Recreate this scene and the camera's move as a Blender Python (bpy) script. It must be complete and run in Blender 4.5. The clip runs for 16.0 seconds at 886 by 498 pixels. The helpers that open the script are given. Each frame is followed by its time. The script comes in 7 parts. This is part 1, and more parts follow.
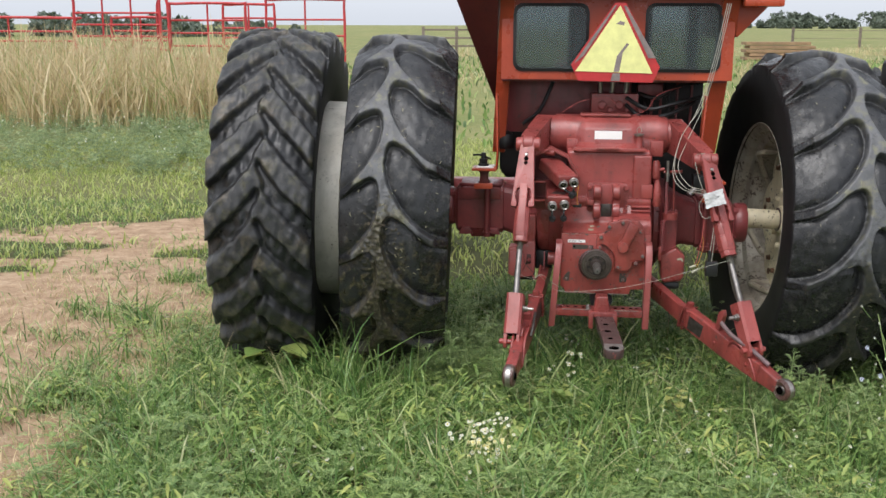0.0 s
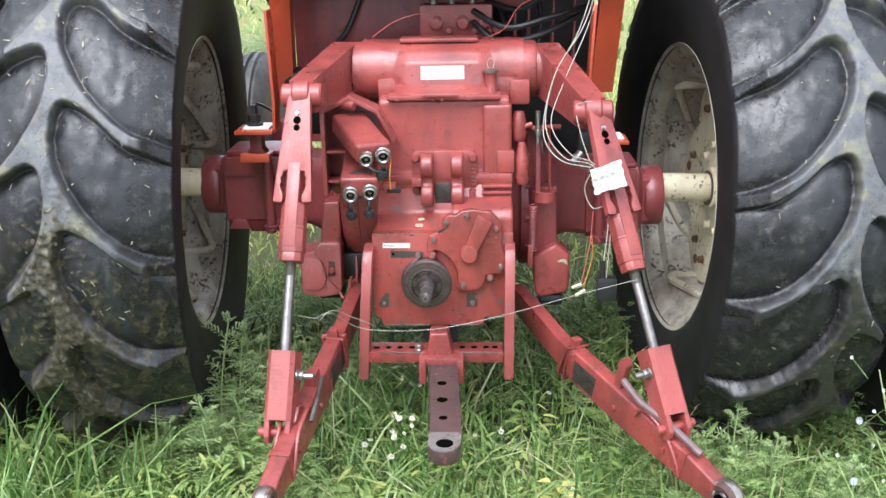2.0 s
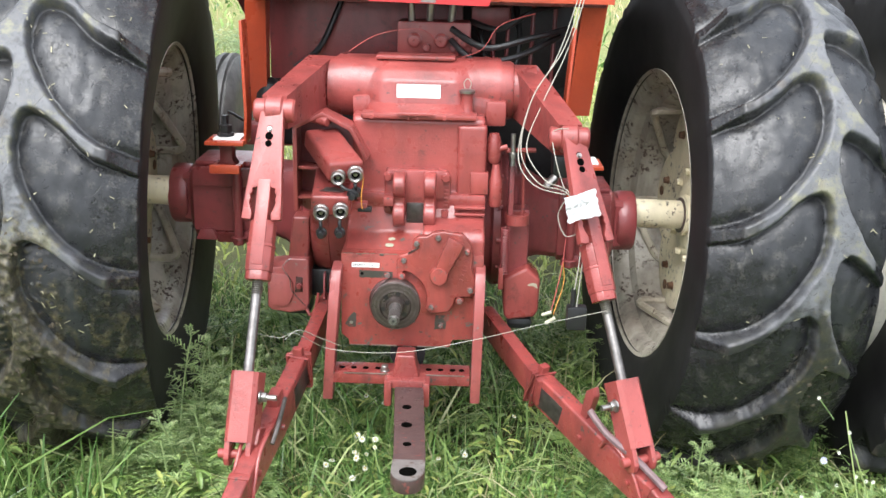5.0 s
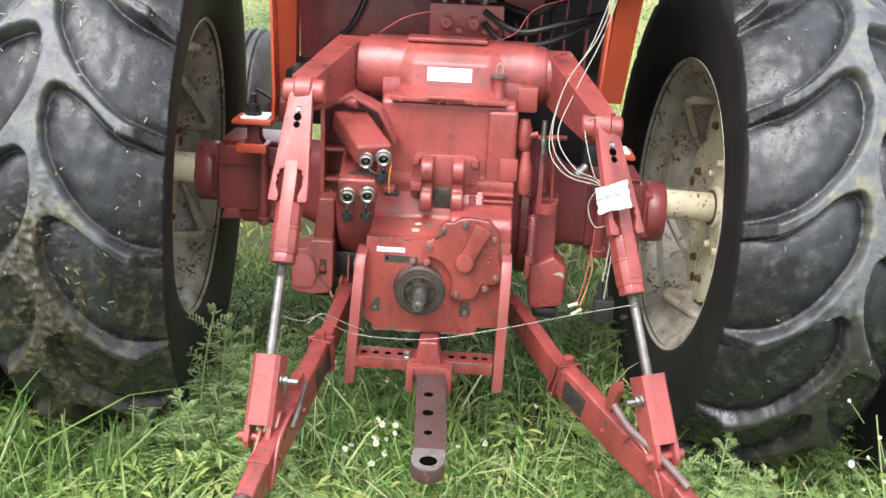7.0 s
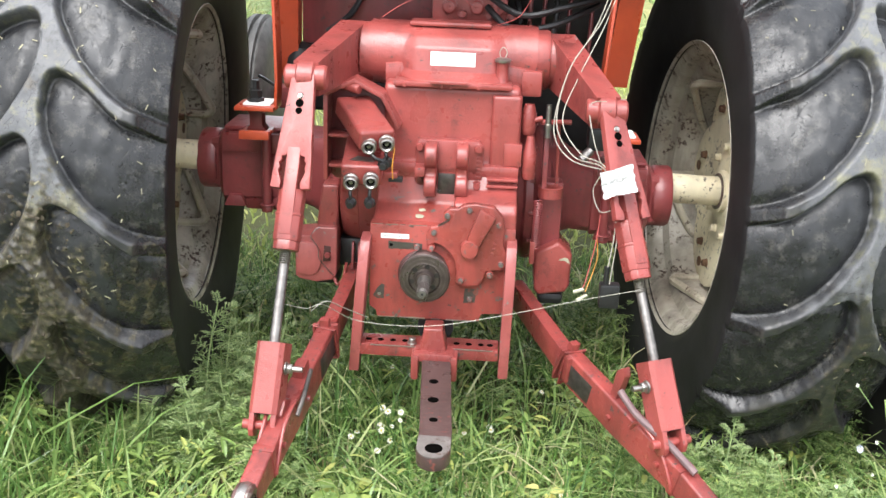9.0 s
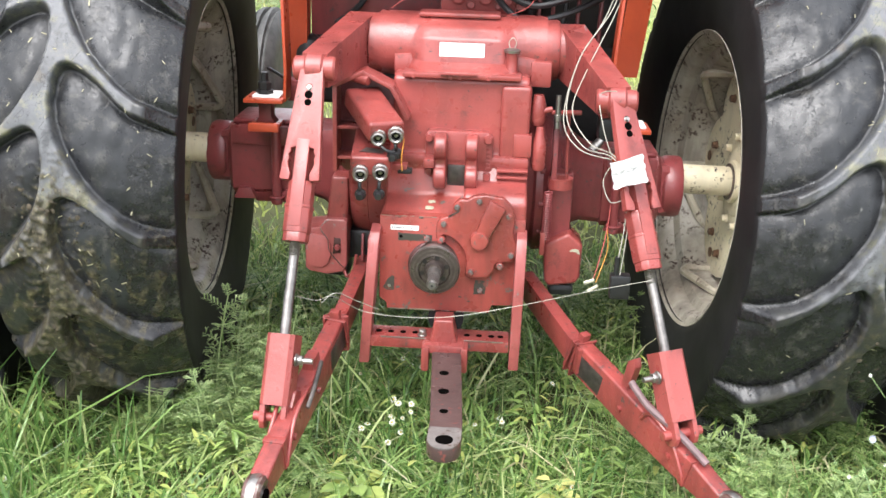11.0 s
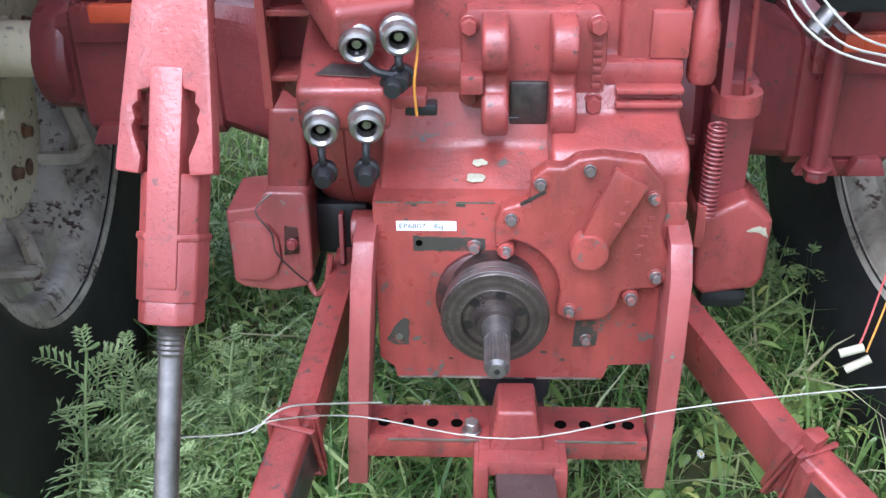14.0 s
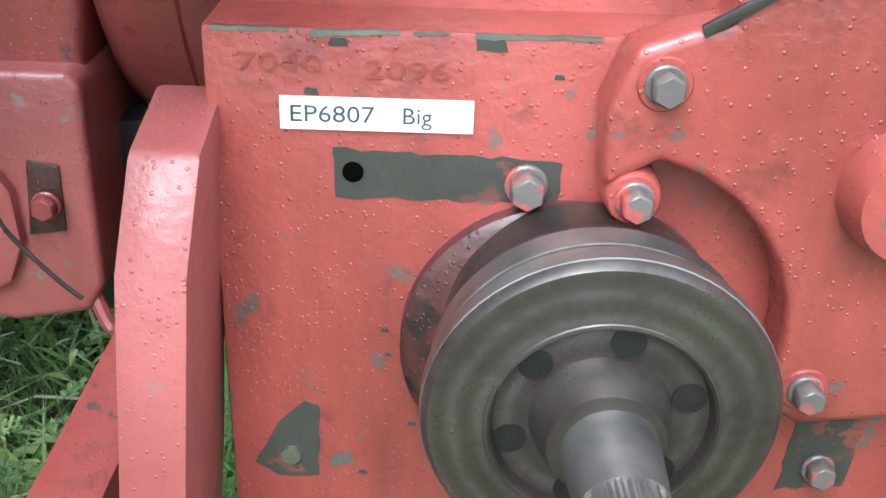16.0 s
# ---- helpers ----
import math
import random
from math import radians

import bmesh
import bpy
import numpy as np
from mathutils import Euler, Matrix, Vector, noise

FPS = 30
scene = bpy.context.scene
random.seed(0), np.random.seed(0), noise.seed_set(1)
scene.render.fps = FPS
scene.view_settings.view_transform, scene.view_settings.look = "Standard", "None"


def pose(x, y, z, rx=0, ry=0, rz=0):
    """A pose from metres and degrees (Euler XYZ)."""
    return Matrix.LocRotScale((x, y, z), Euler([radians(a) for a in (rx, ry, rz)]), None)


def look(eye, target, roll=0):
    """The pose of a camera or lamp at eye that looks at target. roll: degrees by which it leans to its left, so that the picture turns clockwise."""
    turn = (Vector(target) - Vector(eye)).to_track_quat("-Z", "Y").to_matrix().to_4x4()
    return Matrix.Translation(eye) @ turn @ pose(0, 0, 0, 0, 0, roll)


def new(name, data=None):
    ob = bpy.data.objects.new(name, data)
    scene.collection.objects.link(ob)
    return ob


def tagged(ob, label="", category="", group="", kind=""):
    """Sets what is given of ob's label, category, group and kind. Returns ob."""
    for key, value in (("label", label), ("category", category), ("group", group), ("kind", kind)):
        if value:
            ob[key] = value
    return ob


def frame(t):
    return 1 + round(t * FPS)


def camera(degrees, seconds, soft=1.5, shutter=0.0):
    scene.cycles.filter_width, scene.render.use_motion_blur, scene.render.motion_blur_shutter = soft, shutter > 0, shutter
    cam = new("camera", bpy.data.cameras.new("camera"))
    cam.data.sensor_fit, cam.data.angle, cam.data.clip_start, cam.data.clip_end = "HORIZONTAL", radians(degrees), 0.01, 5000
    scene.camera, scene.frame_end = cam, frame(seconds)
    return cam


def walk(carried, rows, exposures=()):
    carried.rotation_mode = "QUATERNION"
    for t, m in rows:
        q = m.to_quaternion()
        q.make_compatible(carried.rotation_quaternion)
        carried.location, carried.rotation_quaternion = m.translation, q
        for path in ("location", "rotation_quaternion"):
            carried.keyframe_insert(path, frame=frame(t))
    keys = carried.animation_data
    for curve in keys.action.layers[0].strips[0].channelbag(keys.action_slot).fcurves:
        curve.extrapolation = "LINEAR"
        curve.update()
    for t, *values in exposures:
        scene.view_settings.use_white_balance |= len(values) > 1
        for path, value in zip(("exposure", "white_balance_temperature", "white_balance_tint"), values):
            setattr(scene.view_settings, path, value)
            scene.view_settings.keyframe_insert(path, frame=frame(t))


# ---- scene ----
cam = camera(47.4, 16.0)
PATH = [
    (0, (-0.2, -5.86, 1.848), (-0.434, -3.919, 1.429), 0.2),
    (0.5, (0.046, -5.352, 1.789), (-0.174, -3.415, 1.342), 1.8),
    (1, (0.116, -4.804, 1.761), (-0.113, -2.876, 1.282), 2.7),
    (1.5, (0.213, -4.26, 1.747), (0.019, -2.35, 1.185), 0.6),
    (2, (0.184, -3.783, 1.748), (0.092, -1.874, 1.158), -1.2),
    (2.5, (0.215, -3.705, 1.785), (0.115, -1.8, 1.184), -0.9),
    (3, (0.208, -3.721, 1.792), (0.133, -1.816, 1.19), -0.9),
    (5.5, (0.164, -3.723, 1.807), (0.126, -1.812, 1.217), 2.0),
    (6, (0.156, -3.698, 1.807), (0.063, -1.797, 1.194), 2.1),
    (6.5, (0.153, -3.683, 1.818), (0.055, -1.787, 1.19), 2.4),
    (7, (0.153, -3.678, 1.816), (0.086, -1.782, 1.184), 2.8),
    (7.5, (0.172, -3.68, 1.815), (0.096, -1.784, 1.181), 2.9),
    (8, (0.156, -3.677, 1.821), (0.093, -1.78, 1.188), 2.7),
    (8.5, (0.167, -3.672, 1.814), (0.083, -1.782, 1.166), 2.2),
    (9, (0.16, -3.657, 1.812), (0.081, -1.771, 1.152), 2.3),
    (11.5, (0.163, -3.651, 1.803), (0.05, -1.775, 1.12), 1.6),
    (12, (0.172, -3.632, 1.794), (0.024, -1.77, 1.08), 1.0),
    (12.5, (0.222, -3.505, 1.731), (-0.013, -1.685, 0.936), -0.9),
    (13, (0.148, -3.085, 1.641), (-0.059, -1.309, 0.745), -4.2),
    (13.5, (-0.005, -2.576, 1.648), (-0.101, -0.813, 0.709), -3.6),
    (14, (-0.036, -1.926, 1.496), (-0.119, -0.19, 0.506), -0.9),
    (14.5, (-0.107, -1.369, 1.202), (-0.106, 0.31, 0.115), 2.3),
    (15, (-0.105, -1.102, 1.018), (-0.061, 0.619, 0.0), 1.1),
    (15.5, (-0.101, -1.053, 0.949), (-0.064, 0.711, 0.007), 1.3),
    (16, (-0.099, -1.041, 0.938), (-0.068, 0.734, 0.017), 2.1),
]
EXPOSURES = [(0, 0.47, 6450, 11), (0.5, 0.08, 5850, 12), (1, 0.78, 5550, 17), (1.5, 1.10, 5750, 13), (2, 1.45, 6000, 11), (2.5, 1.77, 6050, 11), (3, 1.6, 6250, 10), (5.5, 1.5, 6300, 10), (6.5, 1.42, 6400, 10), (7, 1.54, 6400, 10), (9, 1.6, 6450, 10), (12, 1.67, 6400, 12), (13, 1.58, 6050, 13), (13.5, 1.5, 5500, 13), (14, 1.52, 5350, 14), (14.5, 1.5, 5600, 13), (15, 1.90, 5500, 2), (16, 1.82, 5450, -2)]
walk(cam, [(t, look(eye, target, roll)) for t, eye, target, roll in PATH], EXPOSURES)

# ---------------------------------------------------------------- light
world = bpy.data.worlds.new("sky")
scene.world = world
world.use_nodes = True
wn = world.node_tree.nodes
sky = wn.new("ShaderNodeTexSky")
sky.sky_type = "NISHITA"
sky.sun_disc = False
sky.sun_elevation, sky.sun_rotation = radians(55), radians(199)
sky.air_density, sky.dust_density = 1.6, 4.0
grey = wn.new("ShaderNodeHueSaturation")
grey.inputs["Saturation"].default_value = 0.15
cloud = wn.new("ShaderNodeMix")
cloud.data_type = "RGBA"
cloud.inputs[0].default_value = 0.55
cloud.inputs[7].default_value = (6.35, 6.8, 7.5, 1)
wn["Background"].inputs["Strength"].default_value = 0.135
world.node_tree.links.new(sky.outputs[0], grey.inputs["Color"])
world.node_tree.links.new(grey.outputs[0], cloud.inputs[6])
world.node_tree.links.new(cloud.outputs[2], wn["Background"].inputs["Color"])
sun = new("sun", bpy.data.lights.new("sun", "SUN"))
sun.data.energy, sun.data.angle, sun.data.color = 1.6, radians(45), (1.0, 0.975, 0.95)
sun.matrix_world = look((-3, -8.5, 13), (0, 0, 0))


# ---------------------------------------------------------------- materials
def nodes(name, rough=0.5, metal=0.0, spec=0.5):
    m = bpy.data.materials.new(name)
    m.use_nodes = True
    n = m.node_tree.nodes
    b = n["Principled BSDF"]
    b.inputs["Roughness"].default_value, b.inputs["Metallic"].default_value = rough, metal
    b.inputs["Specular IOR Level"].default_value = spec
    return m, n, m.node_tree.links, b


def noise_node(n, l, scale, detail=6, coord="Object", rough=0.6, stretch=None):
    tc = n.new("ShaderNodeTexCoord")
    t = n.new("ShaderNodeTexNoise")
    t.inputs["Scale"].default_value, t.inputs["Detail"].default_value, t.inputs["Roughness"].default_value = scale, detail, rough
    if stretch:
        mp = n.new("ShaderNodeMapping")
        mp.inputs["Scale"].default_value = stretch
        l.new(tc.outputs[coord], mp.inputs[0])
        l.new(mp.outputs[0], t.inputs["Vector"])
    else:
        l.new(tc.outputs[coord], t.inputs["Vector"])
    return t.outputs["Fac"]


def ramp(n, l, fac, stops):
    r = n.new("ShaderNodeValToRGB")
    e = r.color_ramp.elements
    while len(e) < len(stops):
        e.new(0.5)
    for k, (p, c) in zip(e, stops):
        k.position, k.color = p, (*c, 1) if len(c) == 3 else c
    l.new(fac, r.inputs[0])
    return r.outputs[0]


def mix(n, l, fac, a, b, mode="MIX"):
    m = n.new("ShaderNodeMix")
    m.data_type, m.blend_type = "RGBA", mode
    for s, v in ((m.inputs[0], fac), (m.inputs[6], a), (m.inputs[7], b)):
        if isinstance(v, (int, float)):
            s.default_value = v
        elif isinstance(v, tuple):
            s.default_value = (*v, 1)
        else:
            l.new(v, s)
    return m.outputs[2]


def bump(n, l, b, height, strength, dist):
    k = n.new("ShaderNodeBump")
    k.inputs["Strength"].default_value, k.inputs["Distance"].default_value = strength, dist
    l.new(height, k.inputs["Height"])
    l.new(k.outputs[0], b.inputs["Normal"])
    return k


def paint(name, base, dark, chip, rough=0.38, chips=0.70, grime=0.5, wet_or_shade=False):
    """Old brushed-over enamel on castings: two tones, chips to bare metal, grime, a lumpy wet skin."""
    m, n, l, b = nodes(name, rough)
    big = noise_node(n, l, 3.5, 5)
    col = mix(n, l, ramp(n, l, big, [(0.35, (0, 0, 0)), (0.68, (1, 1, 1))]), base, dark)
    streak = noise_node(n, l, 9, 6, stretch=(1, 1, 0.22))
    col = mix(n, l, ramp(n, l, streak, [(0.46, (0, 0, 0)), (0.74, (grime, grime, grime))]), col, tuple(c * 0.42 + 0.004 for c in dark))
    soot = noise_node(n, l, 22, 8, rough=0.75)
    col = mix(n, l, ramp(n, l, soot, [(0.56, (0, 0, 0)), (0.72, (grime * 0.9,) * 3)]), col, tuple(c * 0.30 + 0.010 for c in dark))
    fine = noise_node(n, l, 55, 4)
    patch = noise_node(n, l, 11, 3)
    mul = n.new("ShaderNodeMath")
    mul.operation = "MULTIPLY"
    l.new(ramp(n, l, fine, [(chips - 0.04, (0, 0, 0)), (chips, (1, 1, 1))]), mul.inputs[0])
    l.new(ramp(n, l, patch, [(0.48, (0, 0, 0)), (0.60, (1, 1, 1))]), mul.inputs[1])
    col = mix(n, l, mul.outputs[0], col, chip)
    l.new(col, b.inputs["Base Color"])
    l.new(ramp(n, l, patch, [(0.3, (rough * 0.62,) * 3), (0.7, (min(1, rough * 1.25),) * 3)]), b.inputs["Roughness"])
    cast = n.new("ShaderNodeBump")
    cast.inputs["Strength"].default_value, cast.inputs["Distance"].default_value = 0.35, 0.004
    l.new(noise_node(n, l, 28, 3), cast.inputs["Height"])
    k = bump(n, l, b, noise_node(n, l, 160, 3), 0.30, 0.002)
    l.new(cast.outputs[0], k.inputs["Normal"])
    if wet_or_shade:
        tc = n.new("ShaderNodeTexCoord")
        v = n.new("ShaderNodeTexVoronoi")
        v.inputs["Scale"].default_value = 270
        l.new(tc.outputs["Object"], v.inputs["Vector"])
        some = n.new("ShaderNodeMath")
        some.operation = "MULTIPLY"
        l.new(ramp(n, l, v.outputs["Distance"], [(0.0, (1, 1, 1)), (0.20, (0.85, 0.85, 0.85)), (0.30, (0, 0, 0))]), some.inputs[0])
        sep = n.new("ShaderNodeSeparateColor")
        l.new(v.outputs["Color"], sep.inputs[0])
        l.new(ramp(n, l, sep.outputs[0], [(0.60, (0, 0, 0)), (0.68, (1, 1, 1))]), some.inputs[1])
        drop = n.new("ShaderNodeBump")
        drop.inputs["Strength"].default_value, drop.inputs["Distance"].default_value = 0.7, 0.0007
        l.new(some.outputs[0], drop.inputs["Height"])
        l.new(k.outputs[0], drop.inputs["Normal"])
        l.new(drop.outputs[0], b.inputs["Normal"])
        b.inputs["Coat Weight"].default_value = 0.10
        b.inputs["Coat Roughness"].default_value = 0.16
        l.new(drop.outputs[0], b.inputs["Coat Normal"])
    return m


def plain(name, col, rough=0.5, metal=0.0, var=0.25, scale=30, bmp=0.15):
    m, n, l, b = nodes(name, rough, metal)
    f = noise_node(n, l, scale, 6)
    l.new(ramp(n, l, f, [(0.3, tuple(c * (1 - var) for c in col)), (0.7, tuple(min(1, c * (1 + var)) for c in col))]), b.inputs["Base Color"])
    bump(n, l, b, noise_node(n, l, scale * 4, 4), bmp, 0.002)
    return m


RED = paint("red_enamel", (0.312, 0.064, 0.056), (0.220, 0.044, 0.039), (0.055, 0.036, 0.031), 0.36, 0.665, 0.8, True)
# the same red, darkened for castings in the cab's shade
RED_DARK = paint("shaded_red_enamel", (0.245, 0.050, 0.051), (0.180, 0.036, 0.037), (0.07, 0.055, 0.05), 0.42, 0.66, 0.7, True)
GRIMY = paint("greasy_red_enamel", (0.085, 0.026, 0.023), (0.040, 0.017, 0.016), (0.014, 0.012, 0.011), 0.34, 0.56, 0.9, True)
ORANGE = paint("cab_orange_red", (0.44, 0.066, 0.025), (0.34, 0.050, 0.022), (0.16, 0.09, 0.07), 0.35, 0.74, 0.35)
STAMP = paint("relief_shade_red", (0.305, 0.056, 0.044), (0.22, 0.042, 0.034), (0.09, 0.085, 0.075), 0.4, 0.66, 0.6, True)
PLATE = paint("orange_red_enamel", (0.345, 0.068, 0.055), (0.235, 0.046, 0.038), (0.085, 0.092, 0.078), 0.34, 0.645, 0.95, True)
PINK_RED = paint("pink_red_enamel", (0.335, 0.085, 0.079), (0.25, 0.060, 0.055), (0.15, 0.14, 0.12), 0.40, 0.66, 0.6, True)
BARE = paint("bare_dark_metal", (0.060, 0.055, 0.044), (0.024, 0.022, 0.018), (0.20, 0.055, 0.042), 0.42, 0.60, 0.6)
PRIMER = plain("old_primer", (0.36, 0.345, 0.25), 0.6, 0, 0.25, 60)
ARM = paint("scuffed_arm_enamel", (0.295, 0.056, 0.048), (0.195, 0.038, 0.034), (0.060, 0.045, 0.040), 0.36, 0.635, 0.95, True)
SOCKET = paint("rusty_socket", (0.115, 0.055, 0.045), (0.070, 0.036, 0.032), (0.28, 0.25, 0.22), 0.36, 0.60, 0.7)
# maroon darkened to hold the shade under the cab roof
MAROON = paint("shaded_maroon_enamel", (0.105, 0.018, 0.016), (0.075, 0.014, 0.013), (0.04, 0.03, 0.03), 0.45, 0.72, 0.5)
CREAM = paint("cream_wheel_paint", (0.68, 0.62, 0.44), (0.52, 0.46, 0.32), (0.07, 0.055, 0.045), 0.5, 0.60, 0.8)
DISC = paint("bright_cream_paint", (0.80, 0.73, 0.53), (0.66, 0.58, 0.40), (0.05, 0.04, 0.035), 0.42, 0.605, 0.5)
RIM = paint("galvanised_rim", (0.52, 0.49, 0.42), (0.25, 0.215, 0.17), (0.060, 0.036, 0.026), 0.45, 0.57, 0.9)
RAIL = paint("pale_rail_paint", (0.56, 0.52, 0.42), (0.36, 0.31, 0.235), (0.075, 0.040, 0.025), 0.45, 0.60, 0.9)
GALV = paint("pale_band_paint", (0.66, 0.64, 0.57), (0.50, 0.47, 0.40), (0.16, 0.13, 0.10), 0.45, 0.66, 0.6)
BOLT = paint("painted_bolt", (0.145, 0.122, 0.110), (0.090, 0.074, 0.068), (0.33, 0.070, 0.060), 0.30, 0.52, 0.5)
STEEL = plain("worn_steel", (0.34, 0.32, 0.30), 0.33, 0.9, 0.3, 40)
DARK_STEEL = plain("oily_steel", (0.095, 0.083, 0.077), 0.31, 0.7, 0.4, 35)
TURNED, tn, tl, tb_ = nodes("oily_turned_steel", 0.3, 0.75)
tco, tmp_, twv = tn.new("ShaderNodeTexCoord"), tn.new("ShaderNodeMapping"), tn.new("ShaderNodeTexWave")
tmp_.inputs["Location"].default_value = (0.02, 0.0, -0.667)
twv.wave_type, twv.rings_direction = "RINGS", "Y"
twv.inputs["Scale"].default_value, twv.inputs["Distortion"].default_value, twv.inputs["Detail"].default_value = 26, 1.6, 4
tl.new(tco.outputs["Object"], tmp_.inputs[0])
tl.new(tmp_.outputs[0], twv.inputs["Vector"])
grime_ = noise_node(tn, tl, 26, 7, rough=0.7)
# ring tones in the colour stand in for streaky sheen on the flange
steel_ = ramp(tn, tl, twv.outputs["Fac"], [(0.0, (0.098, 0.076, 0.068)), (0.6, (0.120, 0.096, 0.087)), (1.0, (0.150, 0.126, 0.117))])
tl.new(mix(tn, tl, ramp(tn, tl, grime_, [(0.40, (0, 0, 0)), (0.66, (0.8, 0.8, 0.8))]), steel_, (0.055, 0.040, 0.034)), tb_.inputs["Base Color"])
tl.new(ramp(tn, tl, grime_, [(0.35, (0.24,) * 3), (0.68, (0.50,) * 3)]), tb_.inputs["Roughness"])
bump(tn, tl, tb_, twv.outputs["Fac"], 0.10, 0.0010)
RUST = paint("rusty_drawbar", (0.088, 0.050, 0.046), (0.052, 0.032, 0.030), (0.15, 0.042, 0.036), 0.38, 0.64, 0.6)
RUSTY = plain("brown_rust", (0.150, 0.080, 0.045), 0.75, 0, 0.45, 40, 0.4)
CREASED = plain("grey_creased_paper", (0.42, 0.42, 0.415), 0.75, 0, 0.22, 22, 0.6)
WORN = paint("scraped_grey_steel", (0.19, 0.172, 0.16), (0.10, 0.086, 0.078), (0.07, 0.045, 0.035), 0.45, 0.58, 0.8)
ROD = plain("dull_lift_rod", (0.20, 0.185, 0.175), 0.34, 0.8, 0.35, 30)
BLACK = plain("black_plastic", (0.012, 0.012, 0.013), 0.42, 0, 0.3, 40)
# matt black for solid caps standing in for the shade inside holes
HOLE_SHADE = plain("hole_shade", (0.0025, 0.0022, 0.0020), 1.0, 0, 0.2, 20, 0.0)
HOLE_SHADE.node_tree.nodes["Principled BSDF"].inputs["Specular IOR Level"].default_value = 0.0
# near-black for flat discs that stand in for the shade in the flange holes
BORE_SHADE = plain("bore_shade", (0.009, 0.007, 0.006), 0.45, 0, 0.5, 90, 0.3)
PAPER = plain("white_label", (0.80, 0.80, 0.78), 0.6, 0, 0.04, 20, 0.05)
INK = plain("label_ink", (0.06, 0.06, 0.06), 0.7)
WIRE = plain("grey_wire", (0.33, 0.315, 0.265), 0.5, 0, 0.15)
WIRE_RED = plain("red_wire", (0.46, 0.09, 0.08), 0.5)
WIRE_YEL = plain("orange_tie", (0.50, 0.21, 0.03), 0.5)
YELLOW = plain("faded_yellow_film", (0.74, 0.73, 0.30), 0.45, 0, 0.12, 18)
SMV_RED = plain("red_film", (0.44, 0.028, 0.030), 0.4, 0, 0.15, 20)
SMV_GREY = plain("peeled_film", (0.22, 0.18, 0.17), 0.6, 0, 0.3, 25)


def rubber_material(name, dust, mud_at=0.575, tone=1.0):
    """Glossy near-black grooves and shoulders, dusty grey worn bars (the mesh's "groove" says which), mud and cracks.
    """
    m, n, l, b = nodes(name, 0.45, 0, 0.50)
    big = noise_node(n, l, 4.2, 7, rough=0.68)
    fine = noise_node(n, l, 34, 8, rough=0.72)
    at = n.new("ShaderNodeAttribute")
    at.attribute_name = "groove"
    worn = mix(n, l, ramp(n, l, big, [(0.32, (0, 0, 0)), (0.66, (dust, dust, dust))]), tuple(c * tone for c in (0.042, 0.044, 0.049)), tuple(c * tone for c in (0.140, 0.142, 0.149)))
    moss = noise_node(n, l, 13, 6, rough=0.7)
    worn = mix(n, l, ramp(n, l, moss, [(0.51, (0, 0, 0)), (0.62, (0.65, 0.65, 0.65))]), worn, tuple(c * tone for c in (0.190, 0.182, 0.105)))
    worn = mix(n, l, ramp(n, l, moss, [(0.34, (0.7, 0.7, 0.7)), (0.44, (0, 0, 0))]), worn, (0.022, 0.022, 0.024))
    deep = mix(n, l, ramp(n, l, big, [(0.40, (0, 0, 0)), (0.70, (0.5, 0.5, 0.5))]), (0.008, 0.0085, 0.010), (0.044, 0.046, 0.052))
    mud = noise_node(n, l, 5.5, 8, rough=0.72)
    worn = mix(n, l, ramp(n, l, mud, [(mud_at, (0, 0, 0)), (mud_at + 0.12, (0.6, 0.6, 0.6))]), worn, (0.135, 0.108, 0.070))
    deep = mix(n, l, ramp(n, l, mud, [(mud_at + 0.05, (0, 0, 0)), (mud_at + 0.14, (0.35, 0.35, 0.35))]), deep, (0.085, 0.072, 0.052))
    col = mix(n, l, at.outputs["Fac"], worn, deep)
    # wet film, plus shade towards the tractor and the ground, put into the colour
    wet_or_shade = n.new("ShaderNodeAttribute")
    wet_or_shade.attribute_name = "wet_or_shade"
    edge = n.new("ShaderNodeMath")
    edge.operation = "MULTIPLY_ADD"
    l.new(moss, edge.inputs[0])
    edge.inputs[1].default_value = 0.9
    l.new(wet_or_shade.outputs["Fac"], edge.inputs[2])
    shade_film = ramp(n, l, edge.outputs[0], [(0.80, (0, 0, 0)), (1.02, (0.85, 0.85, 0.85))])
    col = mix(n, l, shade_film, col, (0.012, 0.012, 0.013))
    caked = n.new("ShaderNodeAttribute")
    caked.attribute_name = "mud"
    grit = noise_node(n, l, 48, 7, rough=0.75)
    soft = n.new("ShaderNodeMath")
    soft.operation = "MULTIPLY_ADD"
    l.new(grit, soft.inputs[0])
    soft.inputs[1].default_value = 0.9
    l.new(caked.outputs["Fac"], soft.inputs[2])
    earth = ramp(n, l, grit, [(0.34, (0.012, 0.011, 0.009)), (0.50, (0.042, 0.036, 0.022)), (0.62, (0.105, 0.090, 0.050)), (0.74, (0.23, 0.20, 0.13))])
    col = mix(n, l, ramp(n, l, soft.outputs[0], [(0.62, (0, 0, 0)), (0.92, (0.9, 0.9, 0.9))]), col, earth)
    film_ = noise_node(n, l, 19, 9, rough=0.8)
    col = mix(n, l, ramp(n, l, film_, [(0.53, (0, 0, 0)), (0.64, (0.42, 0.42, 0.42))]), col, (0.120, 0.112, 0.098))
    col = mix(n, l, ramp(n, l, fine, [(0.66, (0, 0, 0)), (0.72, (0.45, 0.45, 0.45))]), col, (0.24, 0.235, 0.215))
    l.new(col, b.inputs["Base Color"])
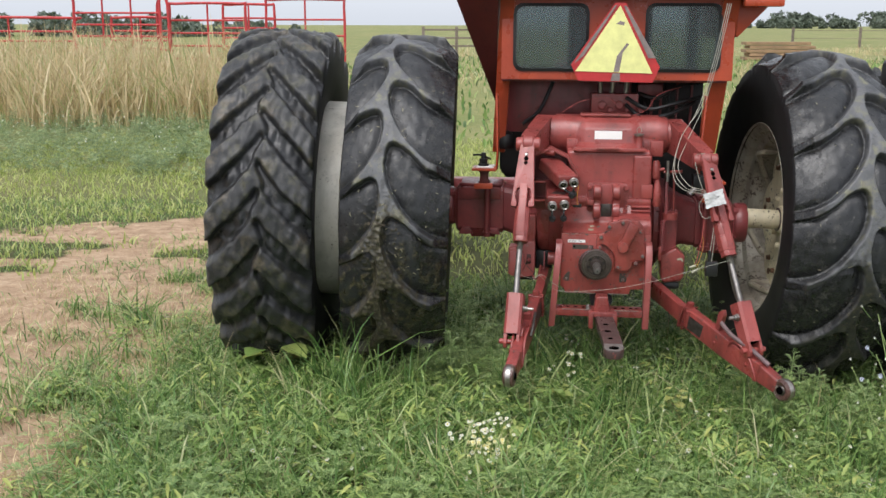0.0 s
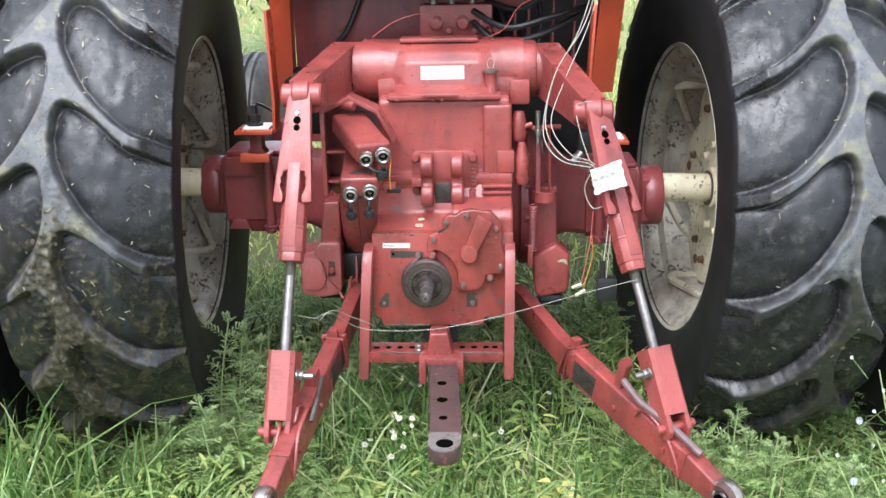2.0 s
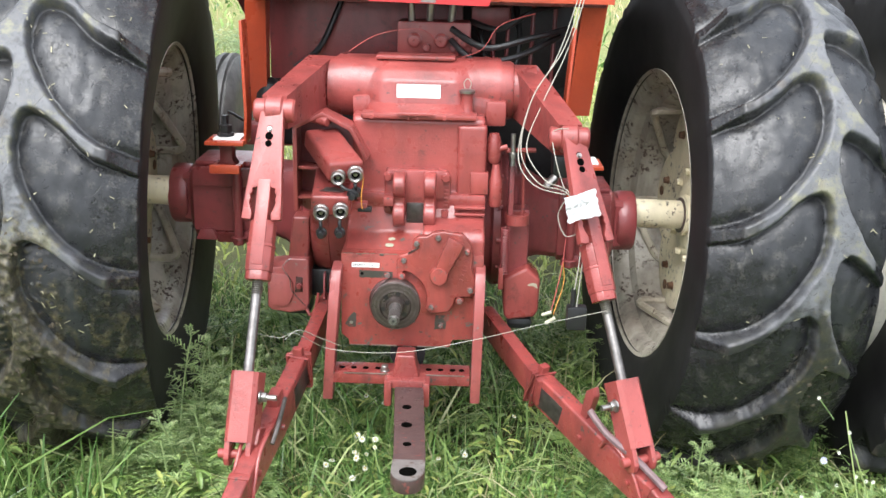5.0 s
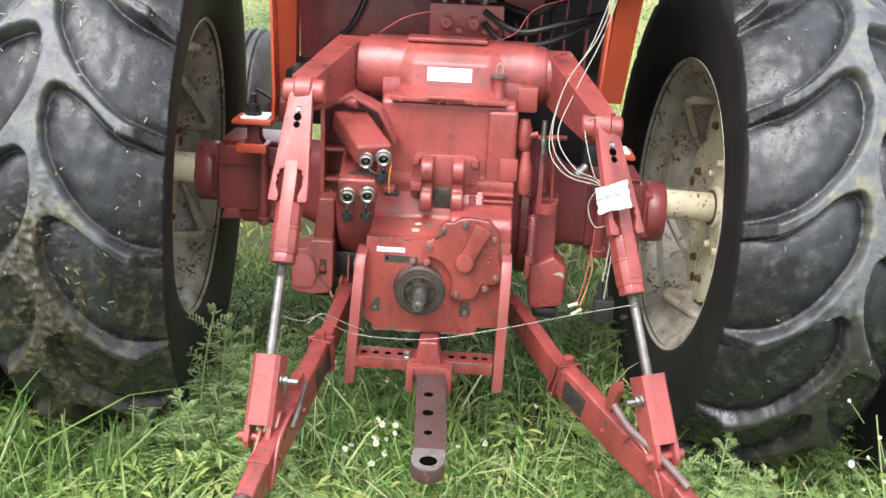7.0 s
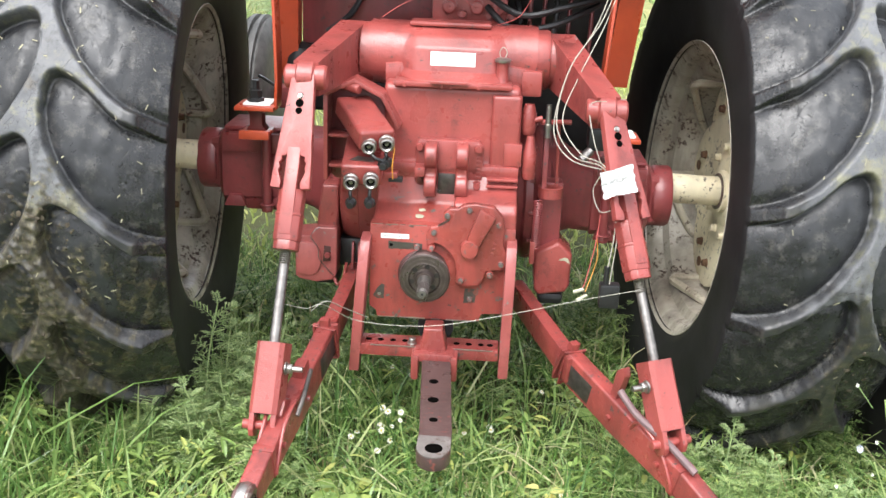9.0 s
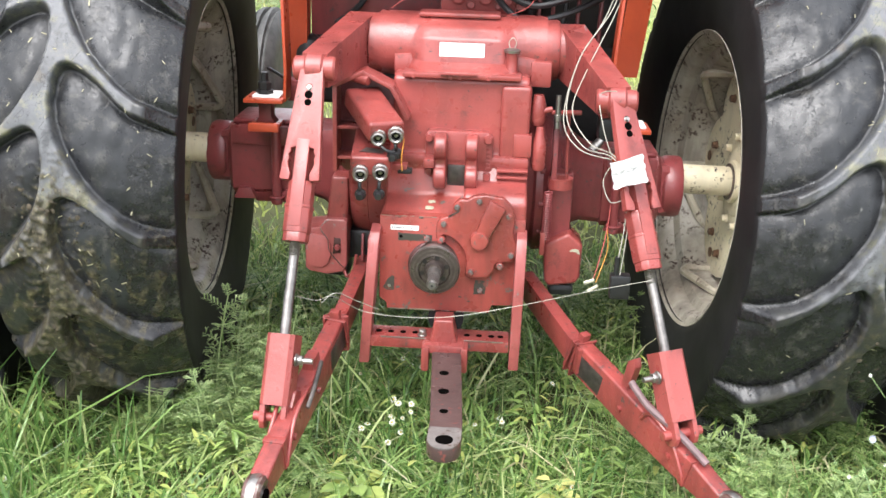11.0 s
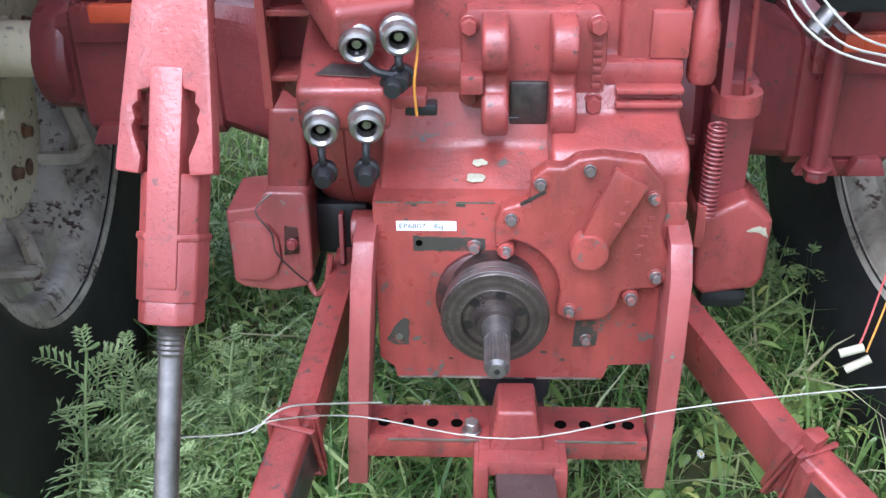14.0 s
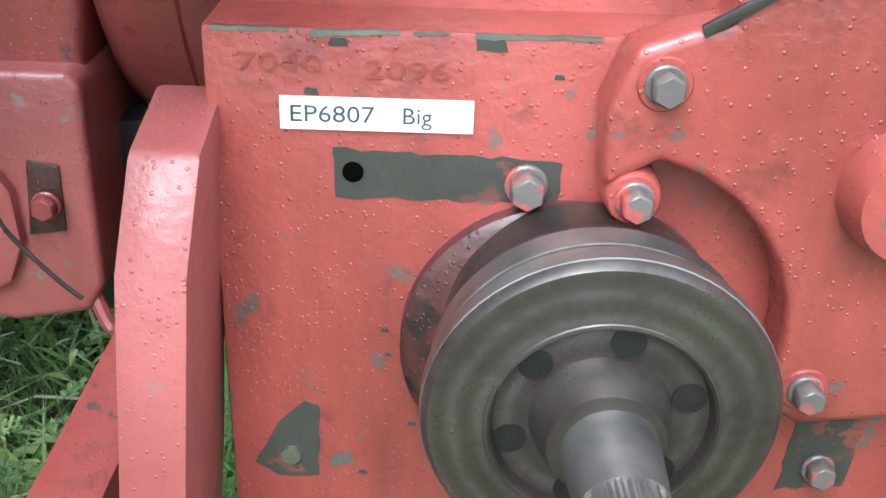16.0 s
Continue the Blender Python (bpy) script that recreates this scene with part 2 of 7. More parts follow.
    rg = mix(n, l, at.outputs["Fac"], ramp(n, l, big, [(0.35, (0.38,) * 3), (0.65, (0.62,) * 3)]), ramp(n, l, fine, [(0.36, (0.24,) * 3), (0.62, (0.50,) * 3)]))
    rg = mix(n, l, shade_film, rg, (0.25, 0.25, 0.25))
    l.new(rg, b.inputs["Roughness"])
    cr = n.new("ShaderNodeTexVoronoi")
    cr.feature, cr.inputs["Scale"].default_value = "DISTANCE_TO_EDGE", 14
    warp = noise_node(n, l, 6, 4)
    tc = n.new("ShaderNodeTexCoord")
    ad = n.new("ShaderNodeVectorMath")
    l.new(tc.outputs["Object"], ad.inputs[0])
    l.new(warp, ad.inputs[1])
    l.new(ad.outputs[0], cr.inputs["Vector"])
    crack = ramp(n, l, cr.outputs["Distance"], [(0.0, (0, 0, 0)), (0.02, (1, 1, 1))])
    col = mix(n, l, ramp(n, l, cr.outputs["Distance"], [(0.0, (0.75, 0.75, 0.75)), (0.016, (0, 0, 0))]), col, (0.003, 0.003, 0.003))
    l.new(col, b.inputs["Base Color"])
    k = bump(n, l, b, crack, 0.35, 0.003)
    k2 = n.new("ShaderNodeBump")
    k2.inputs["Strength"].default_value, k2.inputs["Distance"].default_value = 0.40, 0.0025
    l.new(fine, k2.inputs["Height"])
    k3 = n.new("ShaderNodeBump")
    k3.inputs["Strength"].default_value, k3.inputs["Distance"].default_value = 0.25, 0.006
    l.new(mud, k3.inputs["Height"])
    l.new(k2.outputs[0], k3.inputs["Normal"])
    l.new(k3.outputs[0], k.inputs["Normal"])
    return m


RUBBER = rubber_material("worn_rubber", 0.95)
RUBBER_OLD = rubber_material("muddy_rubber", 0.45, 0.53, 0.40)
SIDEWALL = plain("dull_black_sidewall", (0.013, 0.0125, 0.013), 0.62, 0, 0.5, 9, 0.2)
SIDEWALL.node_tree.nodes["Principled BSDF"].inputs["Specular IOR Level"].default_value = 0.25
FRONT_RUBBER = plain("dusty_front_tyre", (0.050, 0.049, 0.046), 0.6, 0, 0.5, 14, 0.2)

GLASS, gn, gl, gb = nodes("dusty_cab_glass", 0.12, 0, 0.6)
gb.inputs["Base Color"].default_value = (0.13, 0.17, 0.17, 1)
gb.inputs["Transmission Weight"].default_value = 0.85


# ---------------------------------------------------------------- building blocks
def thing(name, label, category, at=(0, 0, 0), group="", kind=""):
    ob = new(name)
    ob.location = at
    return tagged(ob, label, category, group, kind)


def part(name, bm, material, parent=None, label="", smooth=True):
    me = bpy.data.meshes.new(name)
    bm.normal_update()
    bm.to_mesh(me)
    bm.free()
    return part_mesh(name, me, material, parent, label, smooth)


def part_mesh(name, me, material, parent=None, label="", smooth=True):
    for m in material if isinstance(material, (list, tuple)) else (material,):
        me.materials.append(m)
    me.polygons.foreach_set("use_smooth", [smooth] * len(me.polygons))
    if smooth:
        me.set_sharp_from_angle(angle=radians(38))
    ob = new(name, me)
    if parent:
        ob.parent = parent
        o = Vector((0, 0, 0))
        q = parent
        while q:
            o += q.location
            q = q.parent
        ob.matrix_parent_inverse = Matrix.Translation(-o)
    return tagged(ob, label)


def bevelled(bm, width, seg=2):
    es = [e for e in bm.edges if len(e.link_faces) == 2 and e.calc_face_angle(0) > radians(30)]
    if width and es:
        bmesh.ops.bevel(bm, geom=es, offset=width, segments=seg, affect="EDGES", profile=0.6, clamp_overlap=True)
    return bm


def add_box(bm, lo, hi, m=None):
    c = [(a + b) / 2 for a, b in zip(lo, hi)]
    s = [abs(b - a) for a, b in zip(lo, hi)]
    mt = Matrix.Translation(c) @ Matrix.Diagonal((*s, 1))
    return bmesh.ops.create_cube(bm, size=1, matrix=(m @ mt) if m else mt)


def box(lo, hi, bev=0.004, m=None):
    bm = bmesh.new()
    add_box(bm, lo, hi, m)
    return bevelled(bm, bev)


def along(a, b):
    """Frame with its z axis from a to b, its origin at a."""
    a, b = Vector(a), Vector(b)
    return Matrix.Translation(a) @ (b - a).to_track_quat("Z", "Y").to_matrix().to_4x4(), (b - a).length


def add_rod(bm, a, b, r, r2=None, seg=20):
    m, d = along(a, b)
    bmesh.ops.create_cone(bm, cap_ends=True, segments=seg, radius1=r, radius2=r if r2 is None else r2, depth=d, matrix=m @ Matrix.Translation((0, 0, d / 2)))


def rod(a, b, r, r2=None, seg=20, bev=0.0):
    bm = bmesh.new()
    add_rod(bm, a, b, r, r2, seg)
    return bevelled(bm, bev)


def add_lathe(bm, m, prof, seg=32):
    """Turns the profile [(radius, height)] round the z axis of m; closed profile if first == last."""
    rings = []
    for r, z in prof:
        rings.append([bm.verts.new(m @ Vector((r * math.cos(2 * math.pi * k / seg), r * math.sin(2 * math.pi * k / seg), z))) for k in range(seg)])
    for p, q in zip(rings, rings[1:]):
        for k in range(seg):
            bm.faces.new((p[k], p[(k + 1) % seg], q[(k + 1) % seg], q[k]))
    return rings


def lathe(a, b, prof, seg=32):
    bm = bmesh.new()
    m, _ = along(a, b)
    rings = add_lathe(bm, m, prof, seg)
    for ring in () if prof[0] == prof[-1] else (rings[0], rings[-1]):
        if (ring[0].co - ring[seg // 2].co).length > 1e-4:
            bm.faces.new(ring)
    bmesh.ops.remove_doubles(bm, verts=bm.verts, dist=1e-5)
    bmesh.ops.recalc_face_normals(bm, faces=bm.faces)
    return bm


def add_prism(bm, outline, m, depth):
    """Extrudes a flat outline [(x, y)] along z of m from 0 to depth."""
    lo = [bm.verts.new(m @ Vector((x, y, 0))) for x, y in outline]
    hi = [bm.verts.new(m @ Vector((x, y, depth))) for x, y in outline]
    bm.faces.new(lo[::-1])
    bm.faces.new(hi)
    k = len(lo)
    for i in range(k):
        bm.faces.new((lo[i], lo[(i + 1) % k], hi[(i + 1) % k], hi[i]))


def prism(outline, m, depth, bev=0.004, seg=2):
    bm = bmesh.new()
    add_prism(bm, outline, m, depth)
    bmesh.ops.recalc_face_normals(bm, faces=bm.faces)
    return bevelled(bm, bev, seg)


def ragged(outline, seed, amp=0.0022, step=0.006):
    """The outline with its edges broken up unevenly, as flaked paint breaks."""
    out = []
    for (x0, z0), (x1, z1) in zip(outline, outline[1:] + outline[:1]):
        n = max(1, int(math.hypot(x1 - x0, z1 - z0) / step))
        for k in range(n):
            t = k / n
            x, z = x0 + (x1 - x0) * t, z0 + (z1 - z0) * t
            out.append((x + amp * noise.noise(Vector((x * 140, z * 140, seed))), z + amp * noise.noise(Vector((z * 140, x * 140, seed + 9)))))
    return out


BACK = Matrix(((1, 0, 0, 0), (0, 0, 1, 0), (0, 1, 0, 0), (0, 0, 0, 1)))  # outline (x, z), depth towards +y
SIDE = Matrix(((0, 0, 1, 0), (1, 0, 0, 0), (0, 1, 0, 0), (0, 0, 0, 1)))  # outline (y, z), depth towards +x


def back_plate(outline, y, depth, bev=0.004, seg=2):
    return prism(outline, Matrix.Translation((0, y, 0)) @ BACK, depth, bev, seg)


def side_plate(outline, x, depth, bev=0.004, seg=2):
    return prism(outline, Matrix.Translation((x, 0, 0)) @ SIDE, depth, bev, seg)


def tube(points, r, seg=8, smooth_steps=6):
    """A round bar or wire through the points."""
    pts = [Vector(p) for p in points]
    if smooth_steps > 1 and len(pts) > 2:
        out = []
        for i in range(len(pts) - 1):
            p0, p1, p2, p3 = pts[max(i - 1, 0)], pts[i], pts[i + 1], pts[min(i + 2, len(pts) - 1)]
            for k in range(smooth_steps):
                t = k / smooth_steps
                out.append(0.5 * (2 * p1 + (p2 - p0) * t + (2 * p0 - 5 * p1 + 4 * p2 - p3) * t * t + (3 * p1 - p0 - 3 * p2 + p3) * t ** 3))
        pts = out + [pts[-1]]
    bm = bmesh.new()
    rings, up = [], Vector((0.31, 0.17, 0.93))
    for i, p in enumerate(pts):
        d = (pts[min(i + 1, len(pts) - 1)] - pts[max(i - 1, 0)]).normalized()
        u = d.cross(up)
        if u.length < 1e-3:
            u = d.cross(Vector((1, 0, 0)))
        u.normalize()
        v = d.cross(u)
        rings.append([bm.verts.new(p + r * (math.cos(2 * math.pi * k / seg) * u + math.sin(2 * math.pi * k / seg) * v)) for k in range(seg)])
    for a, b in zip(rings, rings[1:]):
        for k in range(seg):
            bm.faces.new((a[k], a[(k + 1) % seg], b[(k + 1) % seg], b[k]))
    bm.faces.new(rings[0][::-1])
    bm.faces.new(rings[-1])
    bmesh.ops.recalc_face_normals(bm, faces=bm.faces)
    return bm


def hex_bolt(p, normal, r, h, seg=6):
    """Washer, hex head and a low boss on top."""
    bm = bmesh.new()
    m, _ = along(p, Vector(p) + Vector(normal))
    bmesh.ops.create_cone(bm, cap_ends=True, segments=18, radius1=r * 1.25, radius2=r * 1.22, depth=h * 0.25, matrix=m @ Matrix.Translation((0, 0, h * 0.12)))
    bmesh.ops.create_cone(bm, cap_ends=True, segments=seg, radius1=r * 1.05, radius2=r, depth=h * 0.75, matrix=m @ Matrix.Translation((0, 0, h * 0.6)))
    return bevelled(bm, r * 0.1, 1)


# ---------------------------------------------------------------- tractor
tractor = thing("tractor", "old red farm tractor with dual rear tyres standing in grass", "tractor")
AXLE_Z = 0.86


def blur(A, sa, sb):
    """Gaussian blur; the first axis closes on itself, the second ends."""
    ka = np.exp(-0.5 * (np.arange(-int(3 * sa) - 1, int(3 * sa) + 2) / sa) ** 2)
    kb = np.exp(-0.5 * (np.arange(-int(3 * sb) - 1, int(3 * sb) + 2) / sb) ** 2)
    n, m = len(ka) // 2, len(kb) // 2
    B = sum(k * np.roll(A, i - n, 0) for i, k in enumerate(ka)) / ka.sum()
    P = np.pad(B, ((0, 0), (m, m)), mode="edge")
    return sum(k * P[:, i:i + A.shape[1]] for i, k in enumerate(kb)) / kb.sum()


def tyre_mesh(name, radius, half, count, style, steps=32, lat=72, offset=0.0, soil=0.0, caking=1.0):
    """Farm tyre round the x axis. leaf: worn bars with leaf-shaped grooves between; bar: deep straight chevron bars."""
    nt = count * steps
    th = np.linspace(0, 2 * np.pi, nt, endpoint=False)
    s = np.linspace(-1, 1, lat)
    T, S = np.meshgrid(th, s, indexing="ij")
    v = np.abs(S)
    deg, pitch, met = np.degrees(T), 360.0 / count, half
    wob = np.array([noise.noise(Vector((math.cos(a) * 5, math.sin(a) * 5, b * 3))) for a, b in zip(T.ravel(), S.ravel())]).reshape(T.shape)
    lump = np.array([noise.noise(Vector((math.cos(a) * 16, math.sin(a) * 16, b * 8))) for a, b in zip(T.ravel(), S.ravel())]).reshape(T.shape)
    da, db = 2 * math.pi * radius / nt, 2 * half / (lat - 1)
    if style == "leaf":
        void = np.zeros_like(T)
        inner = -1 if offset > 0 else 1
        for side, shift in ((inner, 0.0), (-inner, 0.5)):
            w = (S * met - offset) * side
            top = np.interp(w, (0.010, 0.014, 0.022, 0.034, 0.050, 0.085, 0.13, 0.18, 0.23, 0.27, 0.36), (6.5, 3.2, 1.4, 0.4, 0.0, 0.7, 2.6, 5.5, 7.9, 9.0, 11.0))
            low = np.interp(w, (0.010, 0.014, 0.022, 0.034, 0.050, 0.09, 0.14, 0.20, 0.25, 0.29, 0.36), (6.5, 9.0, 11.2, 13.2, 15.2, 19.4, 23.2, 26.4, 28.2, 29.0, 30.2))
            d = (deg + 0.5 * wob - shift * pitch) % pitch
            ok = ((d > top) & (d < low)) | ((d + pitch > top) & (d + pitch < low))
            void = np.maximum(void, ok & (w > 0.010))
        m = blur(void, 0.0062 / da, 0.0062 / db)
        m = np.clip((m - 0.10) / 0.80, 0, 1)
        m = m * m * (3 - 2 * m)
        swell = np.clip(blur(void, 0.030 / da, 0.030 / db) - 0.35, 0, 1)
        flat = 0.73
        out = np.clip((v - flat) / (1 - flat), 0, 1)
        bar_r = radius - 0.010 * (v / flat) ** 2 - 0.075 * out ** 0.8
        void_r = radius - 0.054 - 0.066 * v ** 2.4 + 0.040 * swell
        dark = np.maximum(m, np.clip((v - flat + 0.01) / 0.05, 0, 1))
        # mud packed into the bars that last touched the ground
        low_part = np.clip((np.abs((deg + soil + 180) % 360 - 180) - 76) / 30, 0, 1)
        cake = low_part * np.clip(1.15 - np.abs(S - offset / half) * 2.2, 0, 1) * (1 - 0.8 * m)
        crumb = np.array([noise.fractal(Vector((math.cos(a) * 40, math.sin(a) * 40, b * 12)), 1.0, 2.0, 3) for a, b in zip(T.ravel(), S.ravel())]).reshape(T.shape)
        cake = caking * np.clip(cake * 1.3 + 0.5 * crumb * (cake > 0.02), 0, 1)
    else:
        ph = deg / pitch + np.where(S > 0.10 * np.sin(deg * math.pi / pitch * 2), 0.5, 0.0) - 1.05 * v ** 0.9
        d = np.abs(ph - np.round(ph))
        m = blur((d > 0.28 + 0.05 * wob + 0.03 * lump).astype(float), 0.009 / da, 0.009 / db)
        m = np.clip((m - 0.15) / 0.7, 0, 1)
        bar_r = radius - 0.026 * v ** 2.2 - 0.02 * np.clip((v - 0.93) / 0.07, 0, 1) ** 2
        void_r = radius - 0.040 - 0.072 * v ** 2.6
        dark = m
    R = bar_r * (1 - m) + np.minimum(void_r, bar_r) * m + wob * 0.004 + lump * (0.003 if style == "leaf" else 0.012)
    if style == "leaf":
        R = R + cake * (0.004 + 0.008 * np.clip(crumb + 0.2, 0, 1))
    TREAD[name, offset] = R
    sv, cv = -np.sin(th), np.cos(th)

    def ring(x, r):
        return np.stack([np.full(nt, x), sv * r, cv * r], -1)[:, None, :]

    wall = [(0.995, 0.845), (0.985, 0.78), (0.965, 0.72), (0.93, 0.66), (0.875, 0.60), (0.84, 0.57), (0.79, 0.56)]
    edge = np.stack([S * half, -np.sin(T) * R, np.cos(T) * R], -1)
    V = np.concatenate([ring(-half * a, radius * b) for a, b in wall[::-1]] + [edge] + [ring(half * a, radius * b) for a, b in wall], 1)
    nl = V.shape[1]
    idx = np.arange(nt * nl).reshape(nt, nl)
    a, b = idx, np.roll(idx, -1, 0)
    F = np.stack([a[:, :-1], a[:, 1:], b[:, 1:], b[:, :-1]], -1).reshape(-1, 4)
    me = bpy.data.meshes.new(name)
    me.from_pydata(V.reshape(-1, 3).tolist(), [], F.tolist())
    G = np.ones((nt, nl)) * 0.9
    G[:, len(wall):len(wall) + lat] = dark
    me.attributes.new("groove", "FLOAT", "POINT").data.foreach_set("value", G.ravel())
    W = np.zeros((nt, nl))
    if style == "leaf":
        # rises towards the tractor's side and the ground, where shade is painted
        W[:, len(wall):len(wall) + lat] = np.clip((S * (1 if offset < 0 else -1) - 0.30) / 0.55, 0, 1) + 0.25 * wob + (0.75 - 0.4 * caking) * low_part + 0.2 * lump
    me.attributes.new("wet_or_shade", "FLOAT", "POINT").data.foreach_set("value", W.ravel())
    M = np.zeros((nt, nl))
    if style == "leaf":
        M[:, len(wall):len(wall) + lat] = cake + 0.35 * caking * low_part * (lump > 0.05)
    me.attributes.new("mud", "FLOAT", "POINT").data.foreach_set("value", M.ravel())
    col = np.tile(np.arange(nl - 1), nt)
    me.polygons.foreach_set("material_index", ((col < len(wall)) | (col >= len(wall) + lat - 1)).astype(np.int32))
    me.update()
    return me


TREAD = {}
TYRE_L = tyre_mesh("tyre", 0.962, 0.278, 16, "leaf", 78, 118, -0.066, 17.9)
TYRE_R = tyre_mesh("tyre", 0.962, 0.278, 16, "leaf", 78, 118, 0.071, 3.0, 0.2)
TYRE_B = tyre_mesh("tyre", 0.965, 0.268, 21, "bar", 34, 84)
YAW, TILT = radians(5.4), radians(2.2)


def axle_at(x):
    """The axle's line, turned and lowered to its right to fit the camera's view."""
    return Vector((x, 0.056 * x, 0.838 - 0.035 * x))


def lobed_disc(x, s, f, peaks=6):
    """Pressed steel wheel centre: a raised hub field, a dished ring, and lobes that reach out to the rim."""
    bm = bmesh.new()
    prof = [(0.10, 0.0), (0.150, 0.0), (0.180, -0.006), (0.200, -0.020), (0.230, -0.026), (0.27, -0.022)]
    seg, rows = 96, []
    for r, z in prof:
        rows.append([(r, z)] * seg)
    edge = []
    for k in range(seg):
        c = abs(math.cos(peaks * math.pi * k / seg))
        edge.append(0.372 + 0.088 * c ** 0.9)
    rows.append([(0.27 + (e - 0.27) * 0.55, -0.014) for e in edge])
    rows.append([(e - 0.010, -0.006) for e in edge])
    rows.append([(e, -0.010) for e in edge])
    rows.append([(e, -0.052) for e in edge])
    rows.append([(0.10, -0.056)] * seg)
    rings = []
    for row in rows:
        rings.append([bm.verts.new((x + s * (f + z), r * math.cos(2 * math.pi * k / seg), AXLE_Z + r * math.sin(2 * math.pi * k / seg))) for k, (r, z) in enumerate(row)])
    for p, q in zip(rings, rings[1:]):
        for k in range(seg):
            bm.faces.new((p[k], p[(k + 1) % seg], q[(k + 1) % seg], q[k]))
    bmesh.ops.recalc_face_normals(bm, faces=bm.faces)
    return bm


def rear_wheel(x, inward, me, rubber, turn, dual):
    """inward: -1 or 1, the side of the wheel that faces the tractor."""
    w = new("dual_wheel" if dual else "wheel")
    w.parent, w.location = tractor, (x, 0, AXLE_Z)
    if not me.materials:
        me.materials.append(rubber)
        me.materials.append(SIDEWALL)
        me.polygons.foreach_set("use_smooth", [True] * len(me.polygons))
    t = new("tyre", me)
    t.parent, t.rotation_euler = w, (radians(turn), 0, 0)
    tagged(w, "muddy outer dual tyre with deep chevron bars" if dual else "worn black rubber farm tyre on a cream disc")
    s = inward
    half = [(0.548, 0.236), (0.556, 0.228), (0.552, 0.216), (0.530, 0.208), (0.520, 0.196), (0.512, 0.160), (0.478, 0.142), (0.470, 0.120), (0.462, 0.070)]
    outer = half + [(r, -z) for r, z in half[::-1]]
    inner = [(r - 0.012, z * 0.97) for r, z in outer]
    loop = outer + inner[::-1] + [outer[0]]
    b = lathe((x, 0, AXLE_Z), (x + s, 0, AXLE_Z), loop, 80)
    part("rim", b, RIM, w, "dull grey steel rim with rust stains")
    if dual:
        d = lathe((x - s * 0.02, 0, AXLE_Z), (x + s, 0, AXLE_Z), [(0.0, 0.0), (0.44, 0.0), (0.44, 0.03), (0.0, 0.03)], 40)
        part("disc", d, CREAM, w)
        part("spacer_band", lathe((x + s * 0.22, 0, AXLE_Z), (x + s, 0, AXLE_Z), [(0.545, 0.0), (0.565, 0.01), (0.565, 0.145), (0.545, 0.155), (0.545, 0.0)], 64), GALV, w, "galvanised spacer band between the dual wheels")
    else:
        f = 0.085 if x < 0 else 0.055
        part("disc", lobed_disc(x, s, f), DISC, w, "cream pressed steel disc with rust marks")
        h = lathe((x + s * f, 0, AXLE_Z), (x + s, 0, AXLE_Z), [(0.0, -0.02), (0.128, -0.02), (0.128, 0.006), (0.118, 0.012), (0.080, 0.014), (0.078, 0.030), (0.070, 0.034), (0.0, 0.034)], 44)
        part("hub", h, DISC, w)
        part("hub_seal", lathe((x + s * (f + 0.030), 0, AXLE_Z), (x + s, 0, AXLE_Z), [(0.055, 0.0), (0.068, 0.0), (0.068, 0.008), (0.055, 0.008), (0.055, 0.0)], 36), RUST, w, "rusty ring round the axle")
        for k in range(6):
            a = 2 * math.pi * (k + 0.5) / 6

            def at(r, da, off):
                return (x + s * off, r * math.cos(a + da), AXLE_Z + r * math.sin(a + da))

            q = -s
            rail = [at(0.452, q * 0.40, f - 0.03), at(0.450, q * 0.40, f + 0.055), at(0.448, q * 0.39, f + 0.085), at(0.446, q * 0.35, f + 0.100), at(0.444, q * 0.29, f + 0.090), at(0.440, -q * 0.08, f + 0.012), at(0.438, -q * 0.18, f - 0.022)]
            part("rim_rail", tube(rail, 0.017, 8, 4), RAIL, w, "angled steel rail welded inside the rim")
            for da, rr in ((0.36, 0.352), (0.69, 0.352)):
                part("clamp_bolt", hex_bolt(at(rr, da, f - 0.014), (s, 0, 0), 0.014, 0.020), RUSTY, w, "rusty rim bolt")
            part("disc_hole", lathe(at(0.405, 0.5236, f - 0.010), at(0.385, 0.5236, 1.0), [(0, 0), (0.020, 0), (0.020, 0.004), (0, 0.004)], 18), RUSTY, w, "rust-ringed hole in the disc")
        for k in range(10):
            a = 2 * math.pi * k / 10
            part("wheel_bolt", hex_bolt((x + s * f, 0.168 * math.cos(a), AXLE_Z + 0.168 * math.sin(a)), (s, 0, 0), 0.014, 0.022), DISC, w)
    w.rotation_euler = (0, TILT, YAW)
    w.location = axle_at(x)
    return w


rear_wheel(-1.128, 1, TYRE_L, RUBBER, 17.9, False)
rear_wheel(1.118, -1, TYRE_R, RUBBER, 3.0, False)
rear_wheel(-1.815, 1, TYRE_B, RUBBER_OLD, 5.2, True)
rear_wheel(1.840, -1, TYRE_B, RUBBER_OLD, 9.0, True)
for x0, x1 in ((-1.12, -0.86), (0.80, 1.10)):
    part("axle_shaft", rod(axle_at(x0), axle_at(x1), 0.055, seg=40, bev=0.003), DISC, tractor, "cream painted axle shaft with black chips")


